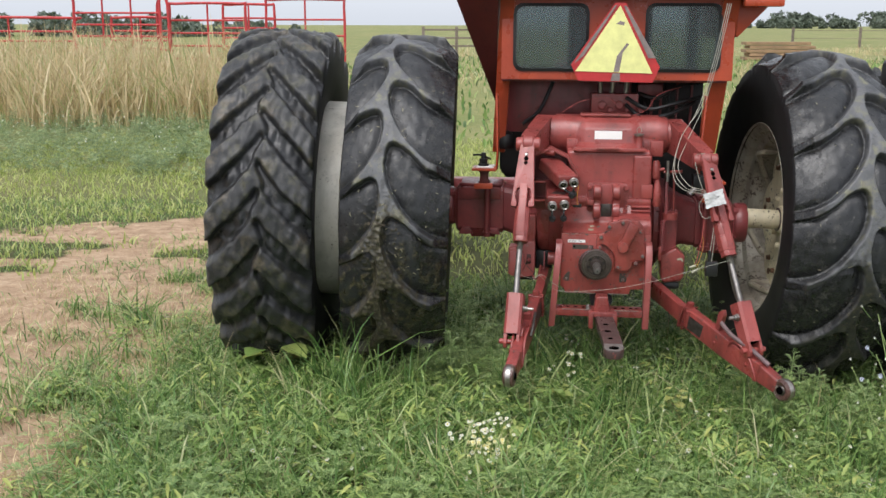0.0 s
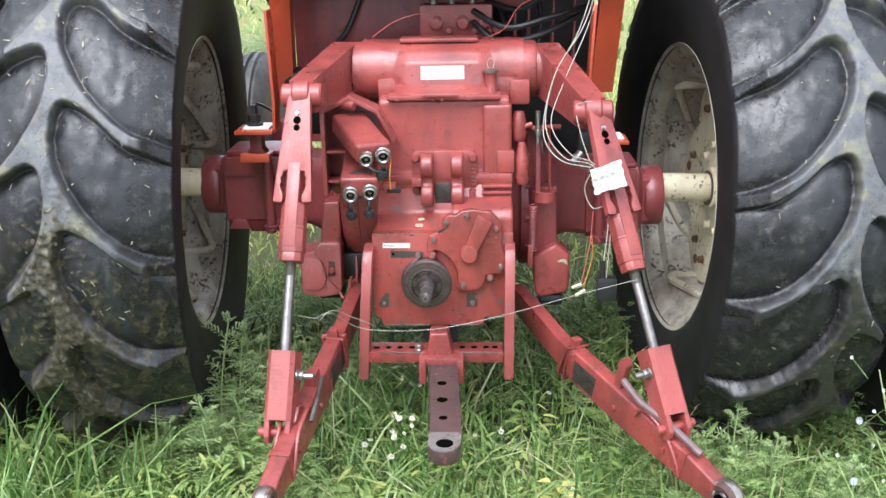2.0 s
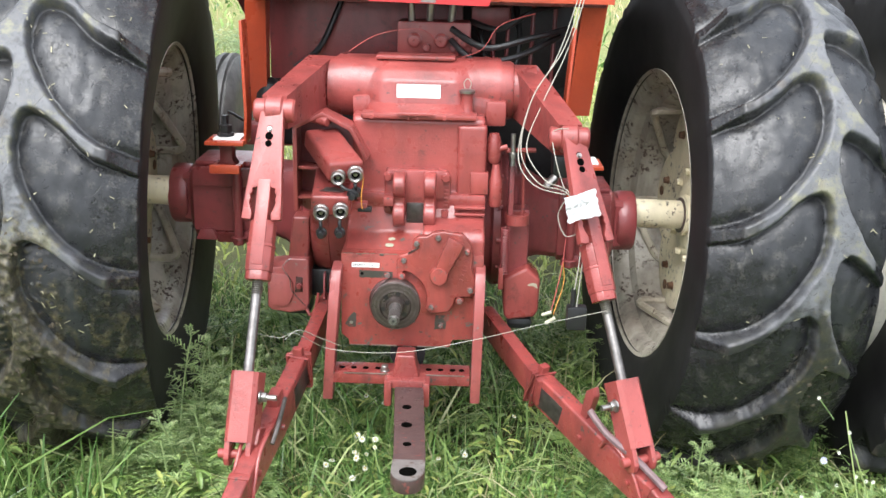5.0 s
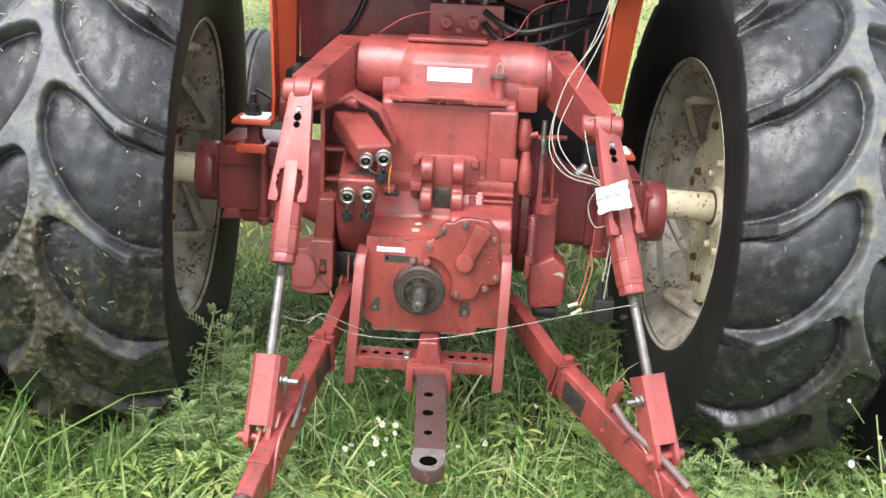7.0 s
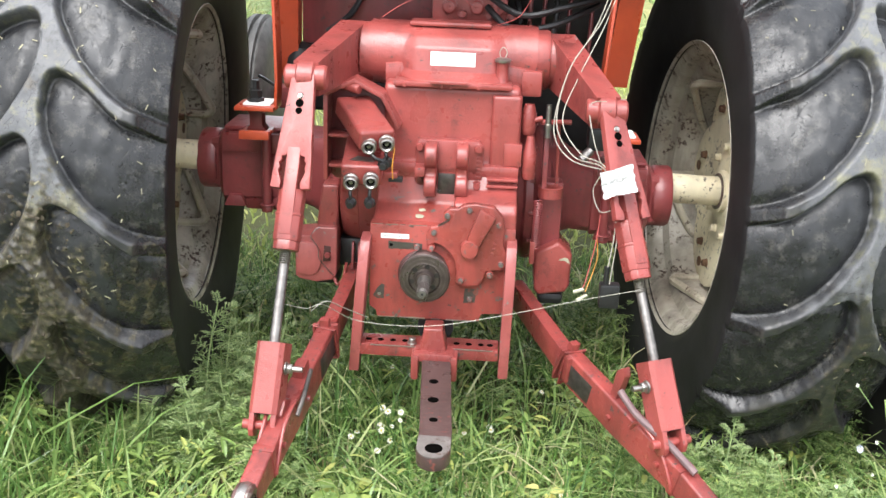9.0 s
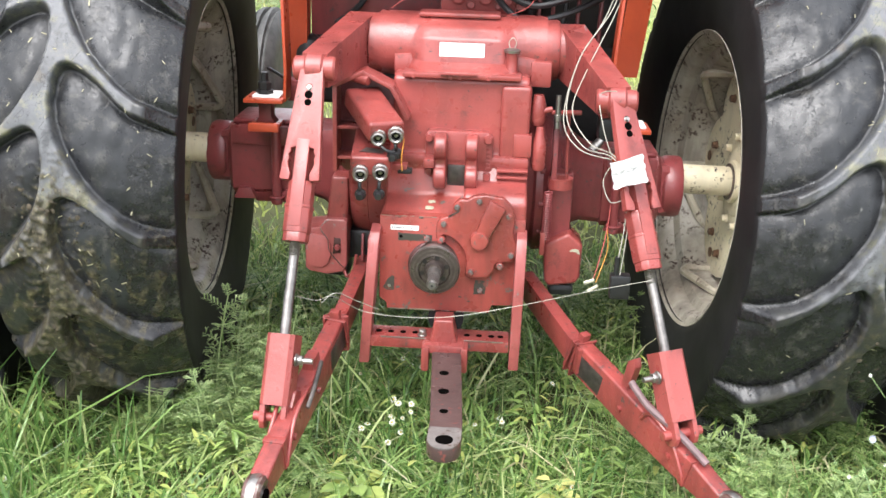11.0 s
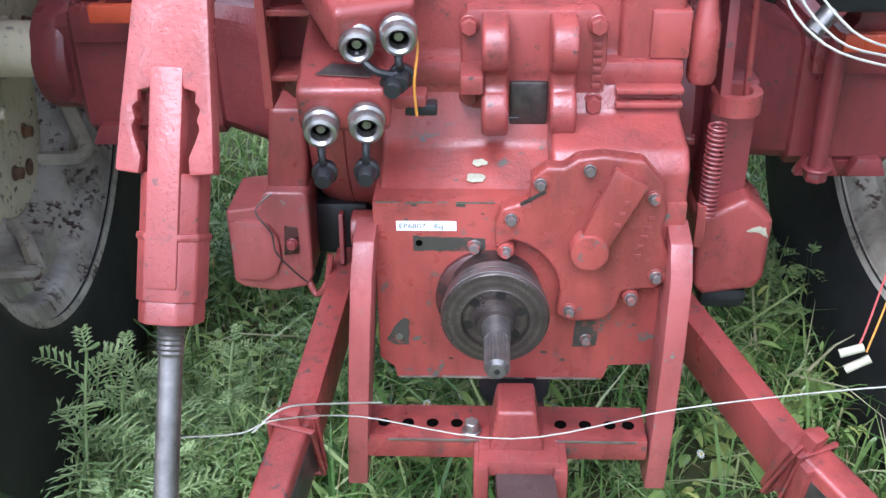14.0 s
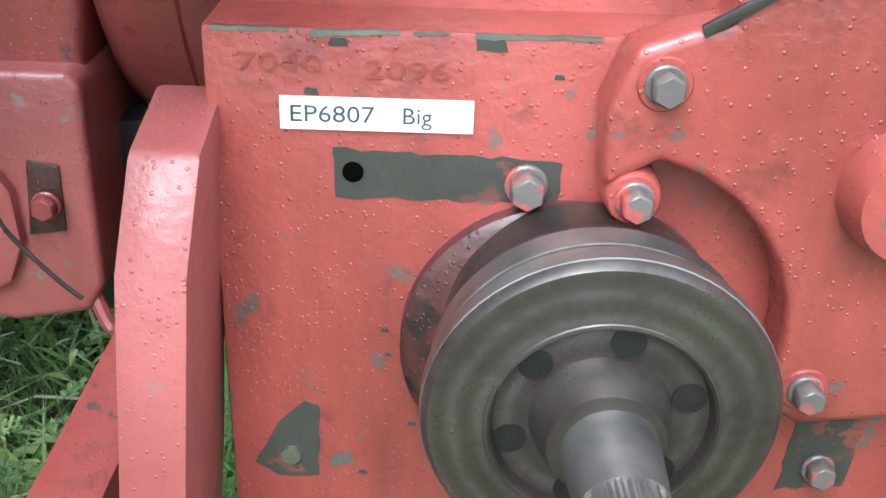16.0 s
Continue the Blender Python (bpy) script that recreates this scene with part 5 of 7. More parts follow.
def lower_link(s, piv, knee, end):
    piv, knee, end = Vector(piv), Vector(knee), Vector(end)
    m, d = along(piv, knee)
    b = bmesh.new()
    add_box(b, (-0.024, -0.045, 0), (0.024, 0.045, d + 0.06), m)
    lk = part("lower_link", bevelled(b, 0.006), ARM, tractor, "red lower hitch link resting low over the grass")
    m2, d2 = along(knee, end)
    o = [(-0.050, 0.0), (-0.052, 0.05), (-0.056, 0.30), (-0.045, d2 - 0.16), (-0.034, d2 - 0.03), (0.034, d2 - 0.03), (0.046, d2 - 0.14), (0.052, 0.40), (0.056, 0.05), (0.054, 0.0)]
    mm = m2 @ Matrix(((0, 0, 1, -0.027), (1, 0, 0, 0), (0, 1, 0, 0), (0, 0, 0, 1)))
    part("link_bar", prism(o, mm, 0.054, 0.008, 3), ARM, lk)
    part("guide_face", box((-0.028, -0.04, 0.02), (-0.0265 + 0.0, 0.03, 0.16), 0.001, m2) if s > 0 else box((0.0265, -0.04, 0.02), (0.0285, 0.03, 0.16), 0.001, m2), DARK_STEEL, lk, "greasy bare slide face")
    # clip round the sliding joint
    for z, q in ((0.0, 1), (0.03, -1)):
        pts = [(-0.036, -0.058, z), (-0.036, 0.058, z + q * 0.01), (0.036, 0.058, z), (0.036, -0.058, z + q * 0.01), (-0.036, -0.058, z)]
        part("joint_band", tube([m2 @ Vector(p) for p in pts], 0.005, 8, 1), ARM, lk)
    part("joint_collar", box((-0.033, -0.056, -0.015), (0.033, 0.056, 0.006), 0.006, m2), ARM, lk)
    part("stop_tab", box((-0.016, 0.045, 0.0), (0.016, 0.085, 0.025), 0.005, m2), ARM, lk)
    # socket end
    c = m2 @ Vector((0, 0, d2))
    ax = m2.to_3x3() @ Vector((1, 0, 0))
    e = part("socket_end", lathe(c - ax * 0.026, c + ax, [(0.026, 0.004), (0.040, 0.0), (0.050, 0.006), (0.053, 0.026), (0.050, 0.046), (0.040, 0.052), (0.026, 0.048), (0.026, 0.004)], 36), SOCKET, lk, "rounded socket end worn bright")
    part("worn_rim", lathe(c - ax * 0.006, c + ax, [(0.0515, -0.006), (0.0545, 0.006), (0.0515, 0.018), (0.0515, -0.006)], 36), STEEL, e, "bright worn rim")
    bl = bmesh.new()
    bmesh.ops.create_uvsphere(bl, u_segments=24, v_segments=14, radius=0.031, matrix=Matrix.Translation(c))
    part("ball", bl, DARK_STEEL, e)
    part("ball_bore", lathe(c - ax * 0.0315, c + ax, [(0, 0), (0.0175, 0), (0.0175, 0.063), (0, 0.063)], 22), HOLE_SHADE, e)
    part("neck_band", box((-0.031, -0.046, d2 - 0.17), (0.031, 0.050, d2 - 0.145), 0.004, m2), ARM, lk)
    # cheek straps that guide the fork
    for q in (-1, 1):
        pts = [m2 @ Vector((q * 0.030, 0.03, d2 - 0.36)), m2 @ Vector((q * 0.034, 0.075, d2 - 0.33)), m2 @ Vector((q * 0.030, 0.055, d2 - 0.24)), m2 @ Vector((q * 0.033, 0.0, d2 - 0.17)), m2 @ Vector((q * 0.031, -0.035, d2 - 0.15))]
        part("guide_strap", tube(pts, 0.006, 8, 5), ARM, lk)
    part("eye_lug", prism([(-0.05, d2 - 0.37), (0.06, d2 - 0.36), (0.085, d2 - 0.32), (0.06, d2 - 0.28), (-0.05, d2 - 0.27)], m2 @ Matrix(((0, 0, 1, -0.011), (1, 0, 0, 0), (0, 1, 0, 0), (0, 0, 0, 1))), 0.022, 0.006), ARM, lk)
    for z, y in ((d2 - 0.23, 0.0), (d2 - 0.45, -0.01)):
        part("side_stud", rod(m2 @ Vector((-0.036, y, z)), m2 @ Vector((0.036, y, z)), 0.010, seg=12, bev=0.002), ARM, lk)
    return m2, d2


nL, eL = lower_link(-1, (-0.275, -0.10, 0.545), (-0.325, -0.70, 0.452), (-0.425, -1.42, 0.300))
nR, eR = lower_link(1, (0.285, -0.25, 0.475), (0.445, -0.70, 0.420), (0.842, -1.255, 0.232))
# spring-loaded latch levers and the trip handle
part("latch_plate", prism([(-0.012, 0), (0.014, 0.0), (0.020, 0.11), (0.0, 0.135), (-0.016, 0.11)], nR @ Matrix.Translation((0.0, 0.03, eR - 0.47)) @ Matrix(((0, 0, 1, -0.014), (0, 1, 0, 0), (-1, 0, 0, 0), (0, 0, 0, 1))), 0.028, 0.004), RED, tractor, "red latch plate on the lower link")
part("trip_strap", tube([nR @ Vector((-0.055, 0.13, eR - 0.42)), nR @ Vector((-0.045, 0.10, eR - 0.34)), nR @ Vector((-0.02, 0.085, eR - 0.24)), nR @ Vector((0.0, 0.06, eR - 0.12))], 0.011, 8, 6), plain("faded_strap", (0.135, 0.085, 0.088), 0.6), tractor, "faded red-grey rubber strap")
part("latch_rod", tube([nL @ Vector((0.045, 0.10, eL - 0.45)), nL @ Vector((0.05, 0.075, eL - 0.36)), nL @ Vector((0.048, 0.05, eL - 0.30))], 0.007, 8), DARK_STEEL, tractor)
part("latch_tab", box((-0.02, 0.04, eL - 0.52), (0.015, 0.085, eL - 0.46), 0.005, nL), RED, tractor)

# ---- paper tag, wires and connectors
tag = bmesh.new()
g = {}
for i in range(19):
    for j in range(15):
        u, v = i / 18, j / 14
        x = 0.487 + 0.092 * u + 0.014 * v + 0.005 * noise.noise(Vector((v * 6, u * 3, 5)))
        z = 1.070 + 0.030 * u - 0.066 * v
        y = -0.792 - 0.045 * v - 0.007 * math.sin(u * 5 + v * 3) - 0.005 * math.sin(v * 7) - 0.009 * abs(noise.noise(Vector((u * 4, v * 4, 8)))) - 0.006 * noise.noise(Vector((u * 9, v * 7, 3)))
        g[i, j] = tag.verts.new((x, y, z))
for i in range(18):
    for j in range(14):
        tag.faces.new((g[i, j], g[i + 1, j], g[i + 1, j + 1], g[i, j + 1]))
part("tag", tag, CREASED, tractor, "crumpled white paper tag wrapped round the lift link")
W = [[(0.62, -0.38, 2.00), (0.56, -0.42, 1.70), (0.497, -0.45, 1.478), (0.402, -0.50, 1.328), (0.367, -0.55, 1.161), (0.422, -0.62, 1.073), (0.50, -0.725, 1.07), (0.546, -0.755, 1.00), (0.546, -0.80, 0.895), (0.532, -0.82, 0.777)],
     [(0.63, -0.38, 2.00), (0.57, -0.42, 1.70), (0.510, -0.45, 1.478), (0.430, -0.50, 1.30), (0.385, -0.55, 1.17), (0.44, -0.62, 1.085), (0.505, -0.725, 1.075), (0.552, -0.757, 1.00), (0.555, -0.80, 0.89), (0.540, -0.82, 0.70)],
     [(0.61, -0.38, 2.00), (0.55, -0.42, 1.70), (0.48, -0.45, 1.46), (0.395, -0.50, 1.31), (0.360, -0.55, 1.14), (0.41, -0.62, 1.065), (0.50, -0.722, 1.062)],
     [(0.50, -0.69, 1.26), (0.455, -0.66, 1.24), (0.470, -0.70, 1.15), (0.495, -0.725, 1.08)],
     [(0.50, -0.735, 1.05), (0.478, -0.74, 1.0), (0.50, -0.765, 0.945), (0.535, -0.78, 0.955)]]
for k, w in enumerate(W):
    part("wire", tube(w, 0.0019 if k < 3 else 0.0016, 6), WIRE, tractor, "loose grey wire")
part("wire", tube([(0.505, -0.755, 0.93), (0.498, -0.765, 0.85), (0.490, -0.77, 0.80), (0.47, -0.79, 0.715), (0.455, -0.80, 0.70)], 0.0014, 6), WIRE_RED, tractor, "thin red wire")
part("wire", tube([(0.50, -0.76, 0.86), (0.505, -0.765, 0.79), (0.475, -0.80, 0.70)], 0.0014, 6), WIRE_YEL, tractor)
part("plug", rod((0.470, -0.80, 0.708), (0.440, -0.80, 0.697), 0.006, seg=10), PRIMER, tractor, "white crimp plug")
part("plug", rod((0.482, -0.80, 0.690), (0.452, -0.80, 0.671), 0.006, seg=10), PRIMER, tractor, "white crimp plug")
part("connector_box", box((0.515, -0.83, 0.66), (0.575, -0.79, 0.735), 0.006), BLACK, tractor, "black trailer plug")
part("connector_pin", rod((0.532, -0.815, 0.735), (0.532, -0.815, 0.79), 0.008, seg=12), BLACK, tractor)
part("string", tube([(-0.412, -0.965, 0.675), (-0.351, -0.92, 0.645), (-0.304, -0.90, 0.652), (-0.219, -0.76, 0.545), (0.004, -0.84, 0.575), (0.23, -0.82, 0.615), (0.443, -0.88, 0.70), (0.615, -0.955, 0.775)], 0.0011, 6), WIRE, tractor, "slack pale twine")
part("string", tube([(-0.34, -0.90, 0.63), (-0.30, -0.88, 0.655), (-0.25, -0.80, 0.60), (-0.19, -0.72, 0.54)], 0.0014, 6), WIRE, tractor, "loose white cord")

# ---- cab mounts on the axle
for s, x in ((-1, -0.645), (1, 0.60)):
    z = 0.03 if s < 0 else -0.02
    mt = part("cab_mount", box((x - 0.05, -0.29, 0.978 + z), (x + 0.05, -0.19, 0.992 + z), 0.003), ORANGE, tractor, "orange cab mount with a rubber block")
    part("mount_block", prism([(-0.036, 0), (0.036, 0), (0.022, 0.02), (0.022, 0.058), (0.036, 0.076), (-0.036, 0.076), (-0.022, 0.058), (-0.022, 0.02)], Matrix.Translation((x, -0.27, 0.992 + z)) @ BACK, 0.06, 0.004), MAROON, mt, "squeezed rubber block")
    part("mount_lip", box((x - 0.052, -0.305, 0.968 + z), (x + 0.052, -0.285, 0.998 + z), 0.003), ORANGE, mt)
    part("mount_plate", box((x - 0.065, -0.31, 1.068 + z), (x + 0.07, -0.17, 1.082 + z), 0.003), ORANGE, mt)
    part("mount_washer", box((x - 0.04, -0.285, 1.082 + z), (x + 0.055, -0.18, 1.090 + z), 0.003), PAPER, mt, "white nylon washer plate")
    part("mount_nut", lathe((x - 0.005, -0.24, 1.088 + z), (x - 0.005, -0.24, 3), [(0, 0), (0.030, 0), (0.030, 0.014), (0.022, 0.016), (0.024, 0.04), (0.014, 0.045), (0.013, 0.075), (0, 0.077)], 6), BLACK, mt, "black stud and nut")
    sx = x - s * 0.068
    part("mount_strap", prism([(sx - 0.005, 1.068 + z), (sx + 0.005, 1.068 + z), (sx + 0.007 - s * 0.004, 1.20), (sx + 0.012 + s * 0.01, 1.52), (sx + 0.002 + s * 0.01, 1.52), (sx - 0.004 - s * 0.004, 1.20)], Matrix.Translation((0, -0.27, 0)) @ BACK, 0.085, 0.003), ORANGE, mt, "flat orange strap")
    bx = x + s * -0.012
    part("clamp_bolt", rod((bx, -0.168, 0.69 + z), (bx, -0.168, 0.985 + z), 0.017, seg=18, bev=0.004), RED_DARK, mt, "long dark red clamp bolt")
    part("clamp_nut", hex_bolt((bx, -0.168, 0.70 + z), (0, 0, -1), 0.022, 0.03), RED_DARK, mt)
part("valve_box", box((0.49, -0.36, 1.03), (0.60, -0.28, 1.105), 0.008), BLACK, tractor, "black solenoid box")
part("valve_cap", rod((0.545, -0.32, 1.10), (0.54, -0.32, 1.17), 0.016, seg=16), BLACK, tractor)
part("valve_coil", rod((0.50, -0.35, 1.03), (0.47, -0.37, 1.00), 0.016, seg=16), STEEL, tractor)

# ---- cab
cab = new("cab")
cab.parent = tractor
tagged(cab, "orange-red steel cab with two rear windows")


def sheet_with_holes(x0, x1, z0, z1, y, depth, holes):
    """One panel in the x-z plane with rectangular openings side by side: a strip below, one above, uprights between."""
    bm = bmesh.new()
    za, zb = holes[0][2], holes[0][3]
    add_box(bm, (x0, y, z0), (x1, y + depth, za))
    add_box(bm, (x0, y, zb), (x1, y + depth, z1))
    for a, b in zip([x0] + [h[1] for h in holes], [h[0] for h in holes] + [x1]):
        add_box(bm, (a, y, za), (b, y + depth, zb))
    return bm


holes = [(-0.485, -0.10, 1.655, 1.995), (0.222, 0.602, 1.655, 1.995)]
part("rear_panel", sheet_with_holes(-0.56, 0.68, 1.60, 2.05, -0.22, 0.03, holes), ORANGE, cab)
for x0, x1, z0, z1 in holes:
    o = []
    for cx, cz, a0 in ((x1 - 0.04, z1 - 0.04, 0), (x0 + 0.04, z1 - 0.04, 90), (x0 + 0.04, z0 + 0.04, 180), (x1 - 0.04, z0 + 0.04, 270)):
        for k in range(6):
            a = radians(a0 + 18 * k)
            o.append((cx + 0.052 * math.cos(a), cz + 0.052 * math.sin(a)))
    fr = bmesh.new()
    cx, cz = (x0 + x1) / 2, (z0 + z1) / 2
    A = [fr.verts.new((x, -0.228, z)) for x, z in o]
    B = [fr.verts.new((cx + (x - cx) * 0.92, -0.232, cz + (z - cz) * 0.91)) for x, z in o]
    C = [fr.verts.new((cx + (x - cx) * 0.92, -0.205, cz + (z - cz) * 0.91)) for x, z in o]
    k = len(o)
    for i in range(k):
        fr.faces.new((A[i], A[(i + 1) % k], B[(i + 1) % k], B[i]))
        fr.faces.new((B[i], B[(i + 1) % k], C[(i + 1) % k], C[i]))
    bmesh.ops.recalc_face_normals(fr, faces=fr.faces)
    w = part("rear_window", back_plate([(cx + (x - cx) * 0.93, cz + (z - cz) * 0.92) for x, z in o], -0.212, 0.005, 0), GLASS, cab, "dark dusty cab window in a black rubber seal")
    part("window_seal", fr, BLACK, w)
for b0, b1, t0, t1, zb, yb in ((-0.618, -0.548, -0.566, -0.488, 1.17, 0.0), (0.560, 0.642, 0.612, 0.700, 1.19, -0.030)):
    bm = bmesh.new()
    lo = [bm.verts.new(p) for p in ((b0, yb, zb), (b1, yb, zb), (b1, yb + 0.07, zb), (b0, yb + 0.07, zb))]
    hi = [bm.verts.new(p) for p in ((t0, -0.26, 2.06), (t1, -0.26, 2.06), (t1, -0.17, 2.06), (t0, -0.17, 2.06))]
    bm.faces.new(lo[::-1])
    bm.faces.new(hi)
    for k in range(4):
        bm.faces.new((lo[k], lo[(k + 1) % 4], hi[(k + 1) % 4], hi[k]))
    part("cab_post", bevelled(bm, 0.012, 3), ORANGE, cab)
# flared side panels and the roof lip
sp_ = bmesh.new()
near = [sp_.verts.new(q) for q in ((-0.575, -0.345, 2.028), (-0.80, -0.345, 2.028), (-0.607, 0.14, 1.43))]
far = [sp_.verts.new(q) for q in ((-0.575, 0.9, 2.028), (-0.80, 0.9, 2.028), (-0.607, 0.9, 1.43))]
sp_.faces.new(near)
sp_.faces.new(far[::-1])
for k in range(3):
    sp_.faces.new((near[k], near[(k + 1) % 3], far[(k + 1) % 3], far[k]))
bmesh.ops.recalc_face_normals(sp_, faces=sp_.faces)
part("side_panel", sp_, MAROON, cab, "cab side panel under the roof overhang, shade in its paint", smooth=False)
part("side_panel", back_plate([(0.69, 2.028), (0.86, 2.028), (0.85, 1.99), (0.70, 1.83), (0.69, 1.83)], -0.20, 1.5, 0.004), ORANGE, cab)
part("roof", box((-0.82, -0.36, 2.03), (0.90, 1.5, 2.20), 0.03), ORANGE, cab)
part("roof_lip", box((0.70, -0.37, 1.985), (0.90, -0.30, 2.03), 0.012), ORANGE, cab)
part("deck_panel", box((-0.55, 0.10, 1.28), (0.17, 0.13, 1.60), 0.006), RED_DARK, cab, "red deck sheet under the windows")
part("deck_floor", box((-0.56, -0.16, 1.585), (0.66, 1.3, 1.605), 0.004), RED_DARK, cab)
# invented dark boxes fill the black gaps behind the lift arms
part("dark_bulk", prism([(-0.60, 1.02), (-0.56, 0.97), (0.56, 0.97), (0.60, 1.02), (0.60, 1.30), (0.56, 1.34), (-0.56, 1.34), (-0.60, 1.30)], Matrix.Translation((0, 0.36, 0)) @ BACK, 0.9, 0.02, 3), BLACK, cab, "added dark bulk filling the gap under the cab floor")
part("side_bulk", prism([(0.24, 0.86), (0.27, 0.83), (0.60, 0.83), (0.63, 0.86), (0.63, 1.26), (0.60, 1.29), (0.27, 1.29), (0.24, 1.26)], Matrix.Translation((0, 0.34, 0)) @ BACK, 0.5, 0.02, 3), BLACK, cab, "added dark bulk filling the gap beside the housing")
part("canister", lathe((-0.545, 0.02, 1.19), (-0.545, 0.02, 2.0), [(0, 0), (0.040, 0.0), (0.052, 0.015), (0.054, 0.05), (0.046, 0.085), (0.022, 0.102), (0, 0.104)], 28), BLACK, cab, "black round canister")
# black sheet added to darken the space behind the hoses
part("dark_backing", box((0.17, 0.30, 1.25), (0.60, 0.33, 1.60), 0.004), BLACK, cab)
part("front_wall", box((-0.60, 1.30, 1.25), (0.66, 1.33, 1.62), 0.004), BLACK, cab)
for x in (-0.62, 0.02, 0.64):
    part("front_post", box((x - 0.04, 1.29, 1.60), (x + 0.04, 1.35, 2.05), 0.01), BLACK, cab)
part("seat", box((-0.20, 0.25, 1.605), (0.28, 0.75, 1.80), 0.05), BLACK, cab)
part("seat_back", box((-0.20, 0.15, 1.75), (0.28, 0.28, 2.02), 0.04), BLACK, cab)
part("rear_hose", tube([(-0.45, 0.05, 1.33), (-0.36, 0.06, 1.40), (-0.30, 0.08, 1.52), (-0.27, 0.09, 1.60)], 0.011, 8), BLACK, cab, "black rubber hose")
# spool valves and hoses under the sign
vb = part("valve_block", box((-0.06, -0.10, 1.40), (0.20, 0.02, 1.52), 0.01), RED, tractor, "red spool valve block")
for x in (0.0, 0.095, 0.17):
    part("spool_end", lathe((x, -0.10, 1.455), (x, -1, 1.455), [(0, 0), (0.026, 0), (0.026, 0.012), (0.018, 0.016), (0.018, 0.030), (0.006, 0.031), (0, 0.027)], 24), RED, vb)
    part("spool_nut", hex_bolt((x + 0.045, -0.10, 1.43), (0, -1, 0), 0.014, 0.014), RED, vb)
for x, xt in ((-0.01, -0.015), (0.05, 0.06), (0.125, 0.14)):
    part("lift_hose", tube([(x, -0.06, 1.40), (x, -0.07, 1.52), (xt, -0.08, 1.68)], 0.010, 8), DARK_STEEL, tractor)
    part("hose_end", rod((x, -0.065, 1.50), (xt, -0.075, 1.60), 0.013, seg=12), STEEL, tractor)
for pts in ([(0.13, -0.12, 1.50), (0.25, -0.16, 1.44), (0.40, -0.12, 1.47), (0.55, 0.0, 1.50)], [(0.13, -0.12, 1.46), (0.22, -0.18, 1.395), (0.36, -0.14, 1.41), (0.52, 0.0, 1.47)], [(0.20, -0.05, 1.52), (0.30, -0.10, 1.50), (0.42, -0.05, 1.56), (0.55, 0.1, 1.58)], [(0.20, 0.1, 1.58), (0.24, 0.0, 1.45), (0.26, 0.0, 1.33)], [(0.36, 0.1, 1.58), (0.38, 0.05, 1.45), (0.36, 0.0, 1.30)]):
    part("hydraulic_hose", tube(pts, 0.011, 8), BLACK, tractor, "black hydraulic hose")
part("red_lead", tube([(-0.22, -0.20, 1.42), (-0.12, -0.20, 1.48), (0.02, -0.18, 1.50), (0.08, -0.16, 1.46)], 0.0015, 6), WIRE_RED, tractor)
part("red_lead", tube([(0.17, -0.2, 1.41), (0.24, -0.2, 1.44), (0.30, -0.18, 1.52), (0.42, -0.15, 1.56)], 0.0015, 6), WIRE_RED, tractor)
for x in (0.28, 0.33, 0.42, 0.50):
    part("control_rod", rod((x, 0.05, 1.27), (x + 0.01, 0.08, 1.60), 0.008, seg=8), RED_DARK, tractor)
part("deck_pad", box((0.20, 0.0, 1.50), (0.34, 0.12, 1.57), 0.01), RED_DARK, tractor)

# ---- slow vehicle triangle: three layers 4 mm apart
sg = part("warning_triangle", back_plate([(0.040, 2.005), (0.098, 2.005), (0.286, 1.672), (0.252, 1.592), (-0.140, 1.600), (-0.180, 1.685)], -0.345, 0.004, 0.0), SMV_RED, tractor, "weathered yellow and red warning triangle")
part("yellow_field", back_plate([(0.068, 1.992), (0.249, 1.640), (-0.157, 1.650)], -0.3492, 0.003, 0.0), YELLOW, sg)
part("peeled_edge", back_plate([(0.038, 1.99), (0.052, 1.995), (-0.115, 1.73), (-0.165, 1.69)], -0.3495, 0.003, 0.0), SMV_GREY, sg, "peeled grey edge film")
part("peeled_edge", back_plate([(0.085, 1.99), (0.100, 1.99), (0.262, 1.72), (0.225, 1.72)], -0.3495, 0.003, 0.0), SMV_GREY, sg, "peeled grey edge film")
part("scuff", back_plate([(0.045, 1.648), (0.075, 1.648), (0.09, 1.75), (0.12, 1.79), (0.11, 1.80), (0.06, 1.73)], -0.3500, 0.0012, 0.0), SMV_GREY, sg)
part("scuff", back_plate([(0.05, 1.897), (0.09, 1.889), (0.095, 1.905), (0.07, 1.912)], -0.3500, 0.0012, 0.0), SMV_GREY, sg)
part("scuff", back_plate([(0.03, 1.60), (0.08, 1.60), (0.08, 1.64), (0.04, 1.64)], -0.3475, 0.002, 0.0), SMV_GREY, sg)

# ---- front of the tractor, seen between the wheels
for s in (-1, 1):
    fw = part("front_wheel", lathe((s * 1.33 - 0.10, 2.8, 0.53), (s * 1.33 + 1, 2.8, 0.53), [(0.30, 0.0), (0.42, -0.012), (0.49, 0.01), (0.515, 0.035), (0.505, 0.045), (0.505, 0.055), (0.530, 0.062), (0.530, 0.085), (0.505, 0.09), (0.505, 0.11), (0.530, 0.115), (0.530, 0.138), (0.505, 0.145), (0.505, 0.155), (0.515, 0.165), (0.49, 0.19), (0.42, 0.212), (0.30, 0.20)], 64), FRONT_RUBBER, tractor, "ribbed front tyre")
    part("front_disc", lathe((s * 1.33 - 0.03, 2.8, 0.53), (s * 1.33 + 1, 2.8, 0.53), [(0, 0), (0.10, 0), (0.28, 0.03), (0.31, 0.0), (0.31, 0.08), (0, 0.06)], 36), CREAM, fw)
part("front_axle", box((-1.25, 2.72, 0.48), (1.25, 2.88, 0.62), 0.02), RED_DARK, tractor)
